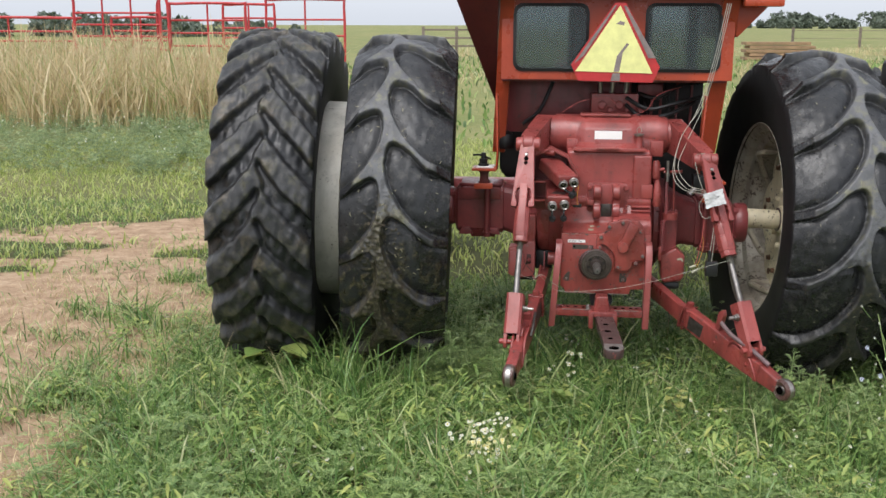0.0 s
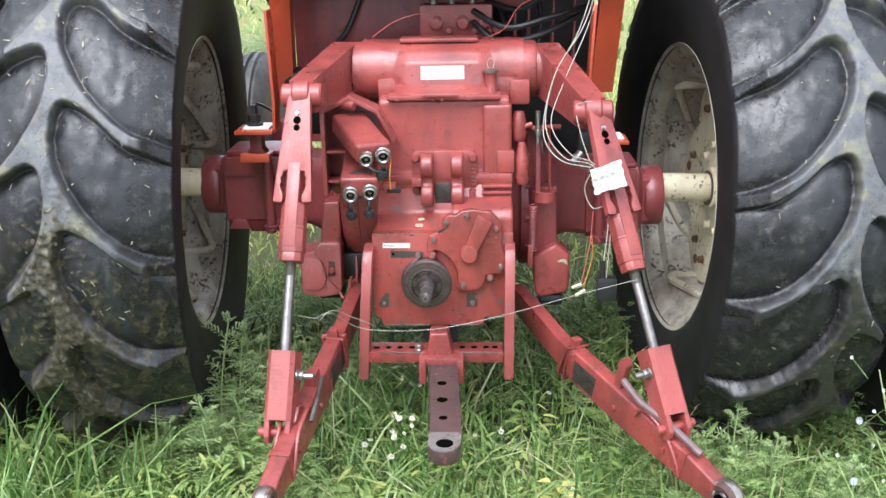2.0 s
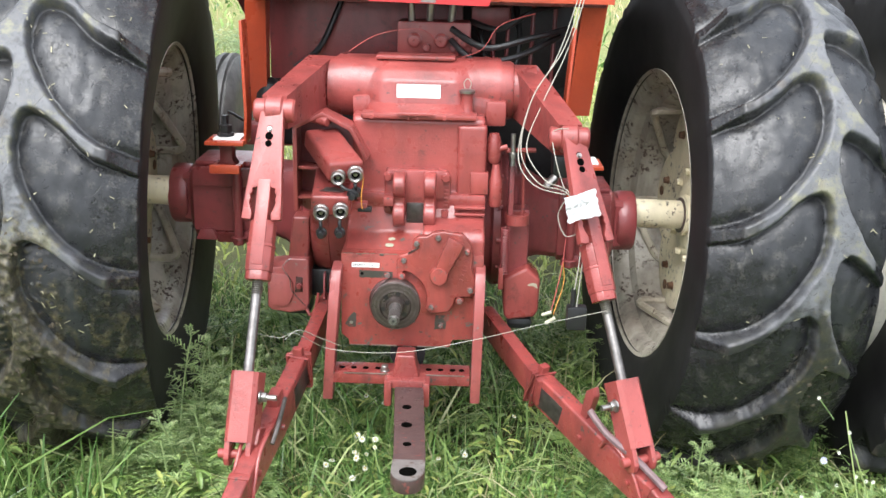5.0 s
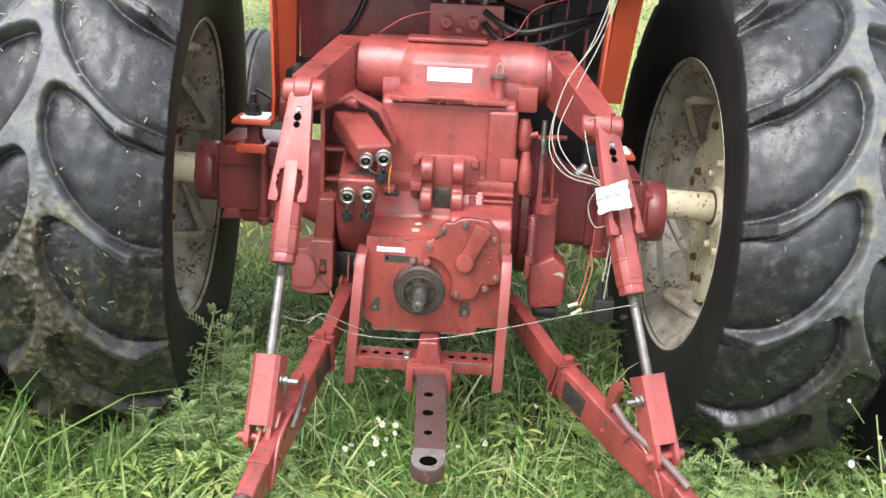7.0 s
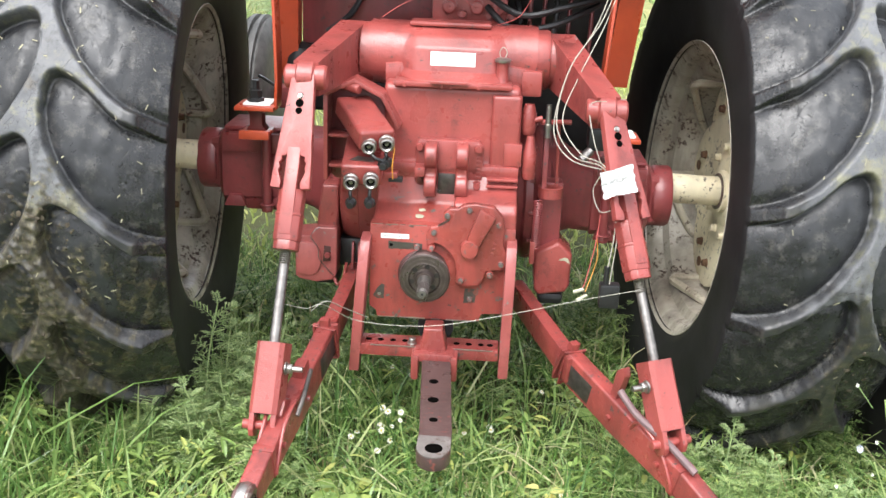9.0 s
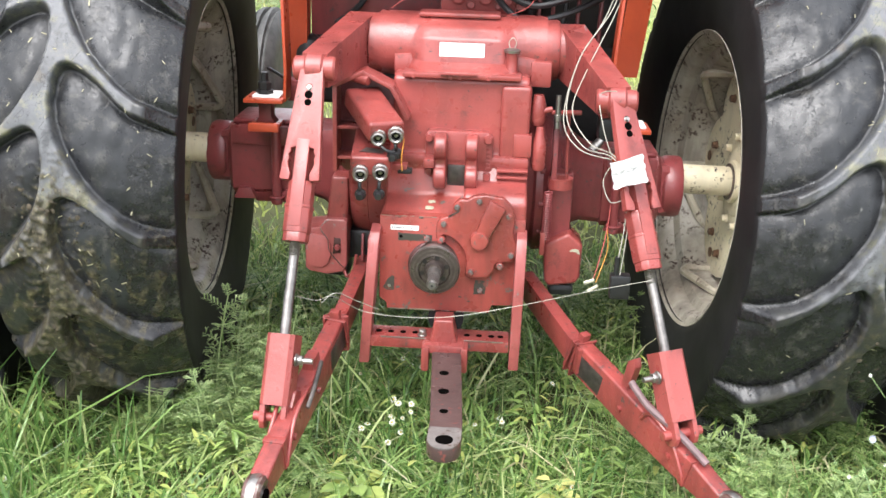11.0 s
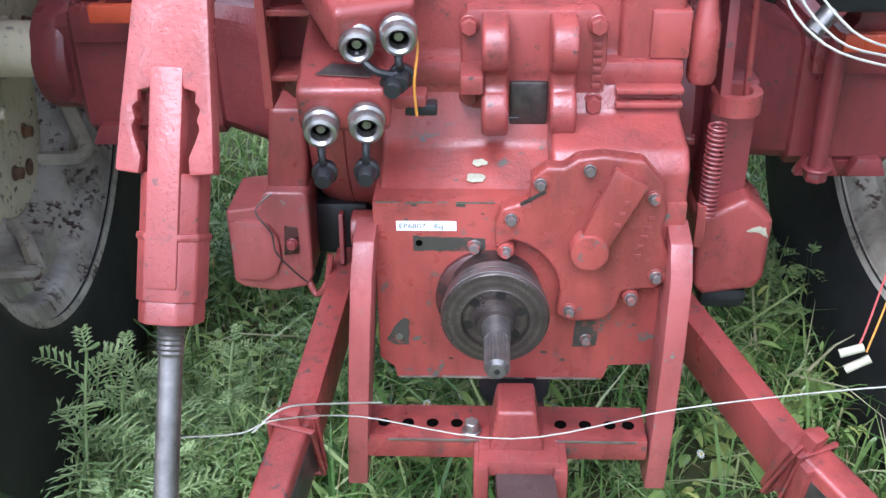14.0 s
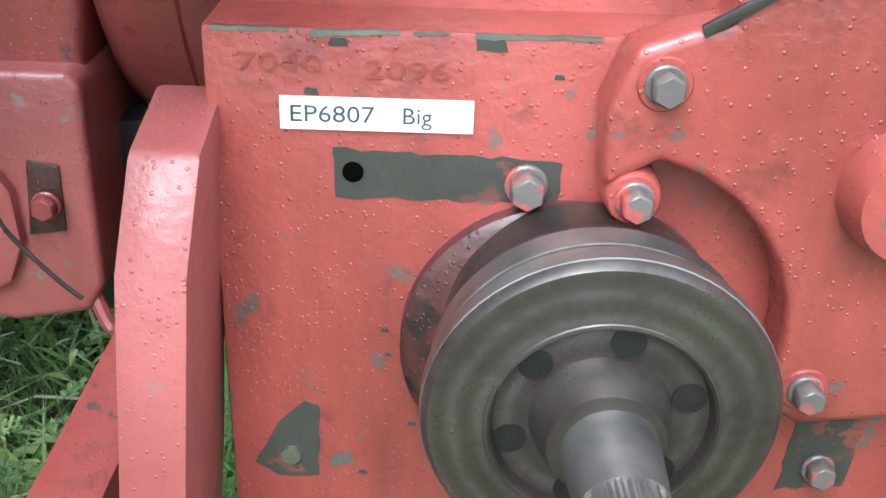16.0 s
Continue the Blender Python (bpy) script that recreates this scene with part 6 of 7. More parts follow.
part("engine_frame", box((-0.28, 0.6, 0.55), (0.30, 3.2, 1.25), 0.04), RED_DARK, tractor, "dark red engine and frame")
part("hood", box((-0.30, 1.4, 1.25), (0.32, 3.2, 1.62), 0.06), ORANGE, tractor)
part("step_rod", tube([(-0.75, 0.25, 1.12), (-0.70, 0.1, 1.14), (-0.63, 0.0, 1.13)], 0.006, 8), BLACK, tractor)

# ---------------------------------------------------------------- ground
def smooth(a, b, x):
    t = min(1.0, max(0.0, (x - a) / (b - a)))
    return t * t * (3 - 2 * t)


def bare(x, y):
    """1 on the trodden dirt track left of the tractor, 0 in the grass."""
    edge = -2.16 + 0.16 * math.sin(y * 2.1 + 0.5) - (0.37 * (y - 0.1) if y > 0.1 else 0.03 * abs(y))
    d = smooth(-0.1, 0.45, edge - x) * smooth(-6.5, -3.2, y) * smooth(0.0, 1.0, 7.6 + 0.73 * x - y)
    n = noise.noise(Vector((x * 0.9, y * 1.4, 5))) + 0.5 * noise.noise(Vector((x * 2.6, y * 3.0, 9)))
    return max(0.0, min(1.0, d * (1.12 - (3.0 if y > 0.3 else 1.5) * max(0.0, n - 0.02))))


def ground_z(x, y):
    z = 0.035 * noise.noise(Vector((x * 0.7, y * 0.7, 0))) + 0.02 * noise.noise(Vector((x * 2.1, y * 2.1, 3)))
    lean = -0.042 * max(0.0, min(3.0, x)) * (1 - smooth(3.0, 9.0, abs(x))) * (1 - smooth(3.0, 9.0, abs(y)))
    return z * (1 if y < 40 else 0) + lean - 0.05 + 0.6 * smooth(11, 24, y) + 0.011 * min(max(0.0, y - 24), 380)


GROUND, n_, l_, b_ = nodes("field_ground", 0.9, 0, 0.2)
big_ = noise_node(n_, l_, 0.30, 6)
fine_ = noise_node(n_, l_, 8, 8, rough=0.7)
sw_ = n_.new("ShaderNodeAttribute")
sw_.attribute_name = "sward"
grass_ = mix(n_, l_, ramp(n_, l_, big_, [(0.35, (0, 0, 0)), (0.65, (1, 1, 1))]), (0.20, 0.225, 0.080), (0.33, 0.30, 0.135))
# darker tones near the tractor, where the sward value is low
near_tone_ = mix(n_, l_, ramp(n_, l_, big_, [(0.35, (0, 0, 0)), (0.65, (1, 1, 1))]), (0.050, 0.052, 0.024), (0.085, 0.078, 0.038))
grass_ = mix(n_, l_, sw_.outputs["Fac"], near_tone_, grass_)
grass_ = mix(n_, l_, ramp(n_, l_, fine_, [(0.35, (0, 0, 0)), (0.7, (0.8, 0.8, 0.8))]), grass_, (0.10, 0.125, 0.045))
speck_ = noise_node(n_, l_, 60, 6, rough=0.75)
soil_ = ramp(n_, l_, fine_, [(0.30, (0.235, 0.148, 0.090)), (0.52, (0.42, 0.292, 0.190)), (0.72, (0.57, 0.43, 0.30))])
soil_ = mix(n_, l_, ramp(n_, l_, speck_, [(0.55, (0, 0, 0)), (0.72, (0.7, 0.7, 0.7))]), soil_, (0.20, 0.145, 0.095))
at_ = n_.new("ShaderNodeAttribute")
at_.attribute_name = "bare"
add_ = n_.new("ShaderNodeMath")
add_.operation = "MULTIPLY_ADD"
l_.new(fine_, add_.inputs[0])
add_.inputs[1].default_value = 0.55
l_.new(at_.outputs["Fac"], add_.inputs[2])
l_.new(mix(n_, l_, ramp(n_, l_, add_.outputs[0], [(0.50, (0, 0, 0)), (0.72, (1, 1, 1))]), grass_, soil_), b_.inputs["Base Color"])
bump(n_, l_, b_, fine_, 0.9, 0.05)
gm = bpy.data.meshes.new("ground")
xs = np.unique(np.concatenate([np.linspace(-900, -14, 24), np.linspace(-14, -7, 29), np.linspace(-7, 4, 100), np.linspace(4, 14, 29), np.linspace(14, 900, 24)]))
ys = np.unique(np.concatenate([np.linspace(-40, -8, 8), np.linspace(-8, 7, 136), np.linspace(7, 30, 60), np.linspace(30, 1500, 40)]))
GX, GY = np.meshgrid(xs, ys, indexing="ij")
gv = [(x, y, ground_z(x, y)) for x, y in zip(GX.ravel(), GY.ravel())]
gi = np.arange(len(gv)).reshape(GX.shape)
gf = np.stack([gi[:-1, :-1], gi[1:, :-1], gi[1:, 1:], gi[:-1, 1:]], -1).reshape(-1, 4).tolist()
gm.from_pydata(gv, [], gf)
ba = gm.attributes.new("bare", "FLOAT", "POINT")
ba.data.foreach_set("value", [bare(v[0], v[1]) for v in gv])
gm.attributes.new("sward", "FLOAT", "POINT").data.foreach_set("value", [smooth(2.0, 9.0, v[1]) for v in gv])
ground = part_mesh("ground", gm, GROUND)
tagged(ground, "green grass field with a bare dirt track", "ground", kind="structure")


# ---------------------------------------------------------------- plants
def leaf_material(name, stops, rough=0.38, trans=0.40):
    m, n, l, b = nodes(name, rough, 0, 0.5)
    geo = n.new("ShaderNodeNewGeometry")
    col = ramp(n, l, geo.outputs["Random Per Island"], stops)
    l.new(col, b.inputs["Base Color"])
    t = n.new("ShaderNodeBsdfTranslucent")
    l.new(col, t.inputs["Color"])
    mx = n.new("ShaderNodeMixShader")
    mx.inputs[0].default_value = trans
    l.new(b.outputs[0], mx.inputs[1])
    l.new(t.outputs[0], mx.inputs[2])
    l.new(mx.outputs[0], n["Material Output"].inputs["Surface"])
    return m


GRASS = leaf_material("grass_blades", [(0.0, (0.060, 0.122, 0.034)), (0.35, (0.135, 0.255, 0.066)), (0.70, (0.285, 0.410, 0.135)), (0.92, (0.46, 0.54, 0.23)), (1.0, (0.58, 0.52, 0.34))], 0.30)
RAG = leaf_material("ragweed_leaves", [(0.0, (0.20, 0.30, 0.125)), (0.5, (0.34, 0.45, 0.20)), (1.0, (0.50, 0.59, 0.30))], 0.34)
PALE = leaf_material("pale_yellow_leaves", [(0.0, (0.50, 0.52, 0.16)), (0.6, (0.66, 0.64, 0.26)), (1.0, (0.74, 0.66, 0.20))], 0.4)
THATCH = leaf_material("dead_thatch", [(0.0, (0.13, 0.085, 0.045)), (0.5, (0.26, 0.18, 0.10)), (1.0, (0.42, 0.33, 0.19))], 0.7, 0.1)
WEED = leaf_material("feathery_weed", [(0.0, (0.145, 0.24, 0.085)), (0.5, (0.275, 0.39, 0.145)), (1.0, (0.46, 0.55, 0.235))], 0.34)
STRIP = leaf_material("grey_green_weeds", [(0.0, (0.15, 0.22, 0.11)), (0.5, (0.28, 0.37, 0.19)), (1.0, (0.46, 0.53, 0.27))])
SHORT = leaf_material("short_yellow_grass", [(0.0, (0.26, 0.33, 0.09)), (0.5, (0.42, 0.49, 0.15)), (1.0, (0.60, 0.60, 0.26))])
BROAD = leaf_material("broad_leaves", [(0.0, (0.202, 0.311, 0.084)), (0.6, (0.336, 0.454, 0.143)), (1.0, (0.504, 0.521, 0.160))], 0.30)
STRAW = leaf_material("dry_grass", [(0.0, (0.40, 0.31, 0.17)), (0.45, (0.62, 0.50, 0.29)), (0.78, (0.76, 0.64, 0.42)), (0.86, (0.42, 0.45, 0.19)), (1.0, (0.30, 0.36, 0.14))])
BUTTER = leaf_material("cream_petals", [(0.0, (0.70, 0.66, 0.32)), (1.0, (0.80, 0.76, 0.45))], 0.6, 0.25)
PETAL = leaf_material("white_petals", [(0.0, (0.74, 0.74, 0.68)), (1.0, (0.84, 0.83, 0.74))], 0.6, 0.25)
BLUE = leaf_material("blue_petals", [(0.0, (0.52, 0.56, 0.80)), (1.0, (0.66, 0.68, 0.86))], 0.6, 0.3)
EYE_YELLOW = plain("flower_eyes", (0.60, 0.42, 0.05), 0.7)
# lighter, greyer leaf tones with the distance haze mixed into the colour
TREES = leaf_material("hazy_far_foliage", [(0.0, (0.085, 0.110, 0.085)), (0.6, (0.130, 0.160, 0.120)), (1.0, (0.185, 0.215, 0.160))], 0.7, 0.2)
rng = np.random.default_rng(7)


def raw_mesh(name, verts, faces, material):
    """Joined triangles and quads from arrays; faces is a list of index arrays of one width each."""
    me = bpy.data.meshes.new(name)
    me.vertices.add(len(verts))
    me.vertices.foreach_set("co", np.asarray(verts, np.float32).ravel())
    loops = np.concatenate([f.ravel() for f in faces])
    start, at = [], 0
    for f in faces:
        start.append(at + np.arange(len(f)) * f.shape[1])
        at += f.size
    start = np.concatenate(start)
    me.loops.add(len(loops))
    me.loops.foreach_set("vertex_index", loops.astype(np.int32))
    me.polygons.add(len(start))
    me.polygons.foreach_set("loop_start", start.astype(np.int32))
    me.update(calc_edges=True)
    me.validate()
    return part_mesh(name, me, material, smooth=False)


def blades(name, pts, height, width, lean, material, jitter=0.45):
    """One bent, tapering blade at each of the points (x, y, z): two quads and a tip."""
    k = len(pts)
    pts = np.asarray(pts)
    h = height * (1 + jitter * rng.normal(size=k)).clip(0.35, 2.0)
    a = rng.uniform(0, 2 * np.pi, k)
    b = rng.uniform(0, 2 * np.pi, k)
    ln = np.abs(rng.normal(lean, lean * 0.5, k)) * h
    w = width * rng.uniform(0.6, 1.4, k)
    side = np.stack([np.cos(a), np.sin(a), np.zeros(k)], -1)
    bend = np.stack([np.cos(b), np.sin(b), np.zeros(k)], -1)
    up = np.array([0, 0, 1.0])
    rows = []
    for f, wf in ((0.0, 0.8), (0.4, 1.0), (0.75, 0.7)):
        c = pts + up * (h * (f - 0.25 * f * f * np.clip(ln / h, 0, 1)))[:, None] + bend * (ln * f ** 2)[:, None]
        rows += [c - side * (w * wf / 2)[:, None], c + side * (w * wf / 2)[:, None]]
    tip = pts + up * (h * (1 - 0.30 * np.clip(ln / h, 0, 1.6)))[:, None] + bend * ln[:, None]
    V = np.stack(rows + [tip], 1)
    i = np.arange(k)[:, None] * 7
    quads = np.concatenate([i + np.array([[0, 1, 3, 2]]), i + np.array([[2, 3, 5, 4]])])
    tris = i + np.array([[4, 5, 6]])
    return raw_mesh(name, V.reshape(-1, 3), [quads, tris], material)


def fern_template(seed, rise=0.24, pairs=9, stems=4):
    """A feathery weed: upright stems, side leaves, each leaf a comb of narrow leaflets."""
    r = np.random.default_rng(seed)
    V, F = [], []

    def leaflet(p, d, ln, w):
        d = d / np.linalg.norm(d)
        s = np.cross(d, [0, 0, 1.0])
        s = s / (np.linalg.norm(s) + 1e-6)
        i = len(V)
        V.extend([p, p + d * ln * 0.5 + s * w, p + d * ln + np.array([0, 0, -0.15 * ln]), p + d * ln * 0.5 - s * w])
        F.append((i, i + 1, i + 2, i + 3))

    for st in range(stems):
        a = r.uniform(0, 2 * np.pi)
        tilt = r.uniform(0.05, 0.45)
        h = rise * r.uniform(0.6, 1.1)
        ax = np.array([math.cos(a) * tilt, math.sin(a) * tilt, 1.0])
        ax = ax / np.linalg.norm(ax)
        i = len(V)
        e = np.array([0.0016, 0, 0])
        V.extend([-e, e, ax * h + e * 0.4, ax * h - e * 0.4])
        F.append((i, i + 1, i + 2, i + 3))
        for k in range(pairs):
            f = 0.2 + 0.8 * k / pairs
            p = ax * h * f
            b = k * 2.4 + st
            ln = rise * (0.42 - 0.26 * f) * r.uniform(0.8, 1.2)
            dirn = np.array([math.cos(b), math.sin(b), 0.45])
            dirn = dirn / np.linalg.norm(dirn)
            sd = np.cross(dirn, [0, 0, 1.0])
            sd = sd / np.linalg.norm(sd)
            for q in range(1, 6):
                g = q / 5
                pp = p + dirn * ln * g + np.array([0, 0, -0.45 * ln * g * g])
                wl = ln * 0.50 * (1.1 - g * 0.72)
                for sg in (-1, 1):
                    dd = dirn * r.uniform(0.7, 1.3) + sd * sg * r.uniform(0.6, 1.0) + np.array([0, 0, r.uniform(-0.3, 0.4)])
                    le = wl * r.uniform(0.6, 1.25)
                    leaflet(pp, dd, le, le * r.uniform(0.12, 0.19))
                    if q < 4:
                        leaflet(pp + dd / np.linalg.norm(dd) * le * 0.4, dd + sd * sg * 0.9, le * 0.5, le * 0.11)
            leaflet(p, dirn, ln * 1.1, ln * 0.035)
    return np.array(V), np.array(F)


def broad_template(seed, size=0.10, leaves=7, rise=0.14, wide=(0.32, 0.48)):
    r = np.random.default_rng(seed)
    V, F = [], []
    for k in range(leaves):
        a = k * 2.4 + r.uniform(-0.3, 0.3)
        p = np.array([math.cos(a), math.sin(a), 0]) * size * r.uniform(0.2, 0.7) + np.array([0, 0, rise * r.uniform(0.3, 1.0)])
        d = np.array([math.cos(a), math.sin(a), r.uniform(-0.3, 0.35)])
        d = d / np.linalg.norm(d)
        s = np.cross(d, [0, 0, 1.0])
        s = s / np.linalg.norm(s)
        u = np.cross(s, d)
        ln = size * r.uniform(0.7, 1.2)
        w = ln * r.uniform(*wide)
        i = len(V)
        for f, g in ((0, 0.05), (0.25, 0.85), (0.55, 1.0), (0.82, 0.55), (1.0, 0.04)):
            c = p + d * ln * f - u * ln * 0.25 * f * f
            V.extend([c - s * w * g + u * w * 0.22 * g, c, c + s * w * g + u * w * 0.22 * g])
        for q in range(4):
            for m in range(2):
                o = i + q * 3 + m
                F.append((o, o + 1, o + 4, o + 3))
    return np.array(V), np.array(F)


def scatter(name, templates, pts, scale, material, flat=0.0):
    VV, FF, at = [], [], 0
    for p in pts:
        V, F = templates[rng.integers(len(templates))]
        a = rng.uniform(0, 2 * np.pi)
        k = scale * rng.uniform(0.65, 1.35)
        c, s = math.cos(a) * k, math.sin(a) * k
        R = np.array([[c, -s, 0], [s, c, 0], [0, 0, k]])
        VV.append(V @ R.T + np.asarray(p))
        FF.append(F + at)
        at += len(V)
    return raw_mesh(name, np.concatenate(VV), [np.concatenate(FF)], material)


TYRE_SPOTS = [(-1.128, 0.24), (1.118, 0.24), (-1.815, 0.24), (1.84, 0.24)]


def spots(count, x0, x1, y0, y1, keep=None, clump=0.0):
    """Random ground points; keep(x, y) gives the chance that a point stays."""
    out = []
    while len(out) < count:
        x, y = rng.uniform(x0, x1), rng.uniform(y0, y1)
        if keep and rng.random() > keep(x, y):
            continue
        if abs(y) < 0.30 and any(abs(x - a) < 0.27 for a, _ in TYRE_SPOTS):
            continue
        out.append((x, y, ground_z(x, y) - 0.005))
    return out


def lush(x, y):
    n = noise.noise(Vector((x * 1.3, y * 1.3, 11)))
    return max(0.03, (1 - bare(x, y) * 0.97) * (0.62 + 0.7 * n))


def lush_b(x, y):
    n = noise.noise(Vector((x * 1.7, y * 1.7, 21)))
    return max(0.0, (1 - bare(x, y)) ** 2 * (0.45 + 1.2 * n))


def lush_c(x, y):
    return max(0.0, (1 - bare(x, y)) ** 2 * (0.2 + 1.6 * noise.noise(Vector((x * 1.1, y * 1.1, 47)))))


tagged(blades("dead_thatch", spots(15000, -3.0, 2.6, -2.7, 0.6, lush), 0.032, 0.0042, 2.6, THATCH), "brown dead thatch lying under the grass", "grass", kind="stuff")
tagged(blades("dry_stalks", spots(900, -3.0, 2.6, -2.7, 0.6, lush_b), 0.20, 0.0034, 0.6, STRAW), "thin dry stalks standing in the grass", "grass", kind="stuff")
tagged(blades("grass", spots(46000, -3.6, 2.8, -2.9, 1.6, lush), 0.105, 0.0060, 0.7, GRASS), "lush green grass blades round the tractor", "grass", kind="stuff")
tagged(blades("grass", spots(19000, -3.2, 2.6, -2.7, 1.0, lush_b), 0.185, 0.0075, 1.05, GRASS), "long arching green grass blades", "grass", kind="stuff")
tagged(blades("grass", spots(42000, -9, 7, 1.2, 12, lush), 0.085, 0.014, 0.7, SHORT), "green field grass behind the tractor", "grass", kind="stuff")
tagged(blades("grass", spots(13000, -6.5, -2.0, -2.9, 5.0, lambda x, y: max(1 - bare(x, y), 0.03 + 0.97 * smooth(0.16, 0.42, noise.noise(Vector((x * 1.1 + y * 0.5, y * 1.5 - x * 0.4, 31)))))), 0.05, 0.007, 0.8, GRASS), "short trodden grass on the dirt track", "grass", kind="stuff")
tagged(blades("dry_grass", spots(5000, -4.2, -1.8, -2.6, 1.5, lambda x, y: 0.15 + 0.85 * smooth(0.05, 0.5, bare(x, y)) * smooth(-2.9, -2.2, x)), 0.065, 0.0055, 0.9, STRAW), "short dry tan grass along the track", "grass", kind="stuff")
FERN = [fern_template(k, 0.26, 7, 3) for k in range(8)]
tagged(scatter("feathery_weeds", FERN, spots(380, -3.0, 2.6, -2.6, 1.0, lush_c) + spots(70, -1.1, -0.45, -0.75, -0.1) + spots(60, 0.7, 1.9, -1.5, -0.7), 0.95, WEED), "feathery green ragweed in the grass", "weeds", kind="stuff")
tagged(scatter("clover_leaves", [broad_template(k + 30, 0.028, 9, 0.07) for k in range(4)], spots(1200, -3.2, 2.6, -2.6, 1.2, lush), 0.95, BROAD), "small clover leaves among the grass", "weeds", kind="stuff")
tagged(scatter("broad_weeds", [broad_template(k + 50, 0.085, 6, 0.10) for k in range(4)], spots(190, -2.6, 2.4, -2.8, 0.8, lush_b), 0.85, BROAD), "broad light green leaves in the grass", "weeds", kind="stuff")


LANCE = [broad_template(k + 70, 0.065, 14, 0.17, (0.09, 0.17)) for k in range(5)]
LANCE = [(V * np.array([0.75, 0.75, 1.0]), F) for V, F in LANCE]
tagged(scatter("lance_leaf_weeds", LANCE, spots(900, -3.0, 2.6, -2.6, 1.0, lush), 1.0, BROAD), "small upright weeds with pointed light leaves", "weeds", kind="stuff")
tagged(blades("grass", spots(26000, -9, 9, -9, -2.6, lambda x, y: 1 - bare(x, y)), 0.11, 0.013, 0.6, GRASS), "green field grass short of the tractor", "grass", kind="stuff")
tagged(blades("grass", spots(14000, 2.6, 9, -2.8, 3), 0.11, 0.012, 0.6, GRASS), "field grass beside the tractor", "grass", kind="stuff")


def ragweed_foliage(seed, rise, nodes_up=9):
    """Pairs of lacy, twice-divided fronds up one stem, shorter towards the tip."""
    r = np.random.default_rng(seed)
    V, F = [], []

    def sliver(p, d, ln, w):
        sd = np.cross(d, [0.0, 0.0, 1.0])
        sd = sd / (np.linalg.norm(sd) + 1e-6)
        q = p + d * ln + np.array([0, 0, -0.12 * ln])
        i = len(V)
        V.extend([p - sd * w * 0.5, p + sd * w * 0.5, p + d * ln * 0.55 + sd * w, q, p + d * ln * 0.55 - sd * w])
        F.append((i, i + 1, i + 2, i + 3, i + 4))

    lean = r.normal(0, 0.10, 2)
    spine = [np.array([lean[0] * f * f, lean[1] * f * f, f]) * rise for f in np.linspace(0, 1, nodes_up + 1)]
    for k in range(1, nodes_up + 1):
        f = k / nodes_up
        ln = rise * (0.12 + 0.34 * math.sin(math.pi * min(1.0, 0.25 + 0.72 * f)) * (1.05 - 0.5 * f)) * r.uniform(0.85, 1.15)
        for side in (0, math.pi):
            a = k * 1.57 + side + r.normal(0, 0.45)
            up = r.uniform(0.2, 0.7) + 0.9 * f ** 3
            d = np.array([math.cos(a), math.sin(a), up])
            d = d / np.linalg.norm(d)
            sd = np.cross(d, [0.0, 0.0, 1.0])
            sd = sd / (np.linalg.norm(sd) + 1e-6)
            steps = 6
            for q in range(1, steps + 1):
                g = q / steps
                p = spine[k] + d * ln * g + np.array([0, 0, -0.38 * ln * g * g])
                prev = spine[k] + d * ln * (g - 1 / steps) + np.array([0, 0, -0.38 * ln * (g - 1 / steps) ** 2])
                dd = p - prev
                sliver(prev, dd / np.linalg.norm(dd), np.linalg.norm(dd) * 1.15, 0.0014 + 0.0025 * (1 - g))
                lobe = ln * 0.36 * (1 - 0.75 * abs(g - 0.45)) * r.uniform(0.8, 1.15)
                for t in (-1, 1):
                    e = d * 0.65 + sd * t
                    e = e / np.linalg.norm(e)
                    sliver(p, e, lobe, 0.0026 * (rise / 0.4) ** 0.5)
                    for h, u in ((0.45, 1), (0.60, -1)):
                        e2 = e * 0.8 + (d if u > 0 else sd * t) * 0.6
                        sliver(p + e * lobe * h, e2 / np.linalg.norm(e2), lobe * 0.48, 0.0020 * (rise / 0.4) ** 0.5)
    return np.array(V), np.array(F), spine


def tall_weed(x, y, seed, size):
    r = thing("ragweed_plant", "tall feathery ragweed plant beside the tyre", "weed", (x, y, ground_z(x, y)), "ragweed plants")
    for k in range(3):
        V, F, spine = ragweed_foliage(seed * 7 + k, size * (0.46, 0.36, 0.29)[k])
        foot = np.array([0.07 * math.cos(k * 2.1 + seed), 0.07 * math.sin(k * 2.1 + seed), 0.0]) * (k > 0)
        st = part("stalk", tube([tuple(q + foot) for q in spine], 0.0030, 6, 1), RAG, None)
        st.parent = r
        ob = raw_mesh("foliage", V + foot, [F], RAG)
        ob.parent = st


for k, (x, y, s) in enumerate(((-0.80, -0.50, 1.15), (-0.70, -0.38, 1.0), (-0.90, -0.66, 0.9), (-0.62, -0.56, 0.8), (-0.74, -0.70, 0.75), (-0.60, -0.22, 0.75), (0.98, -0.74, 0.75), (1.09, -0.80, 0.6), (1.30, -0.90, 0.6), (0.84, -0.66, 0.5), (1.20, -1.02, 0.5), (0.80, -1.10, 0.45))):
    tall_weed(x, y, 80 + k, s)


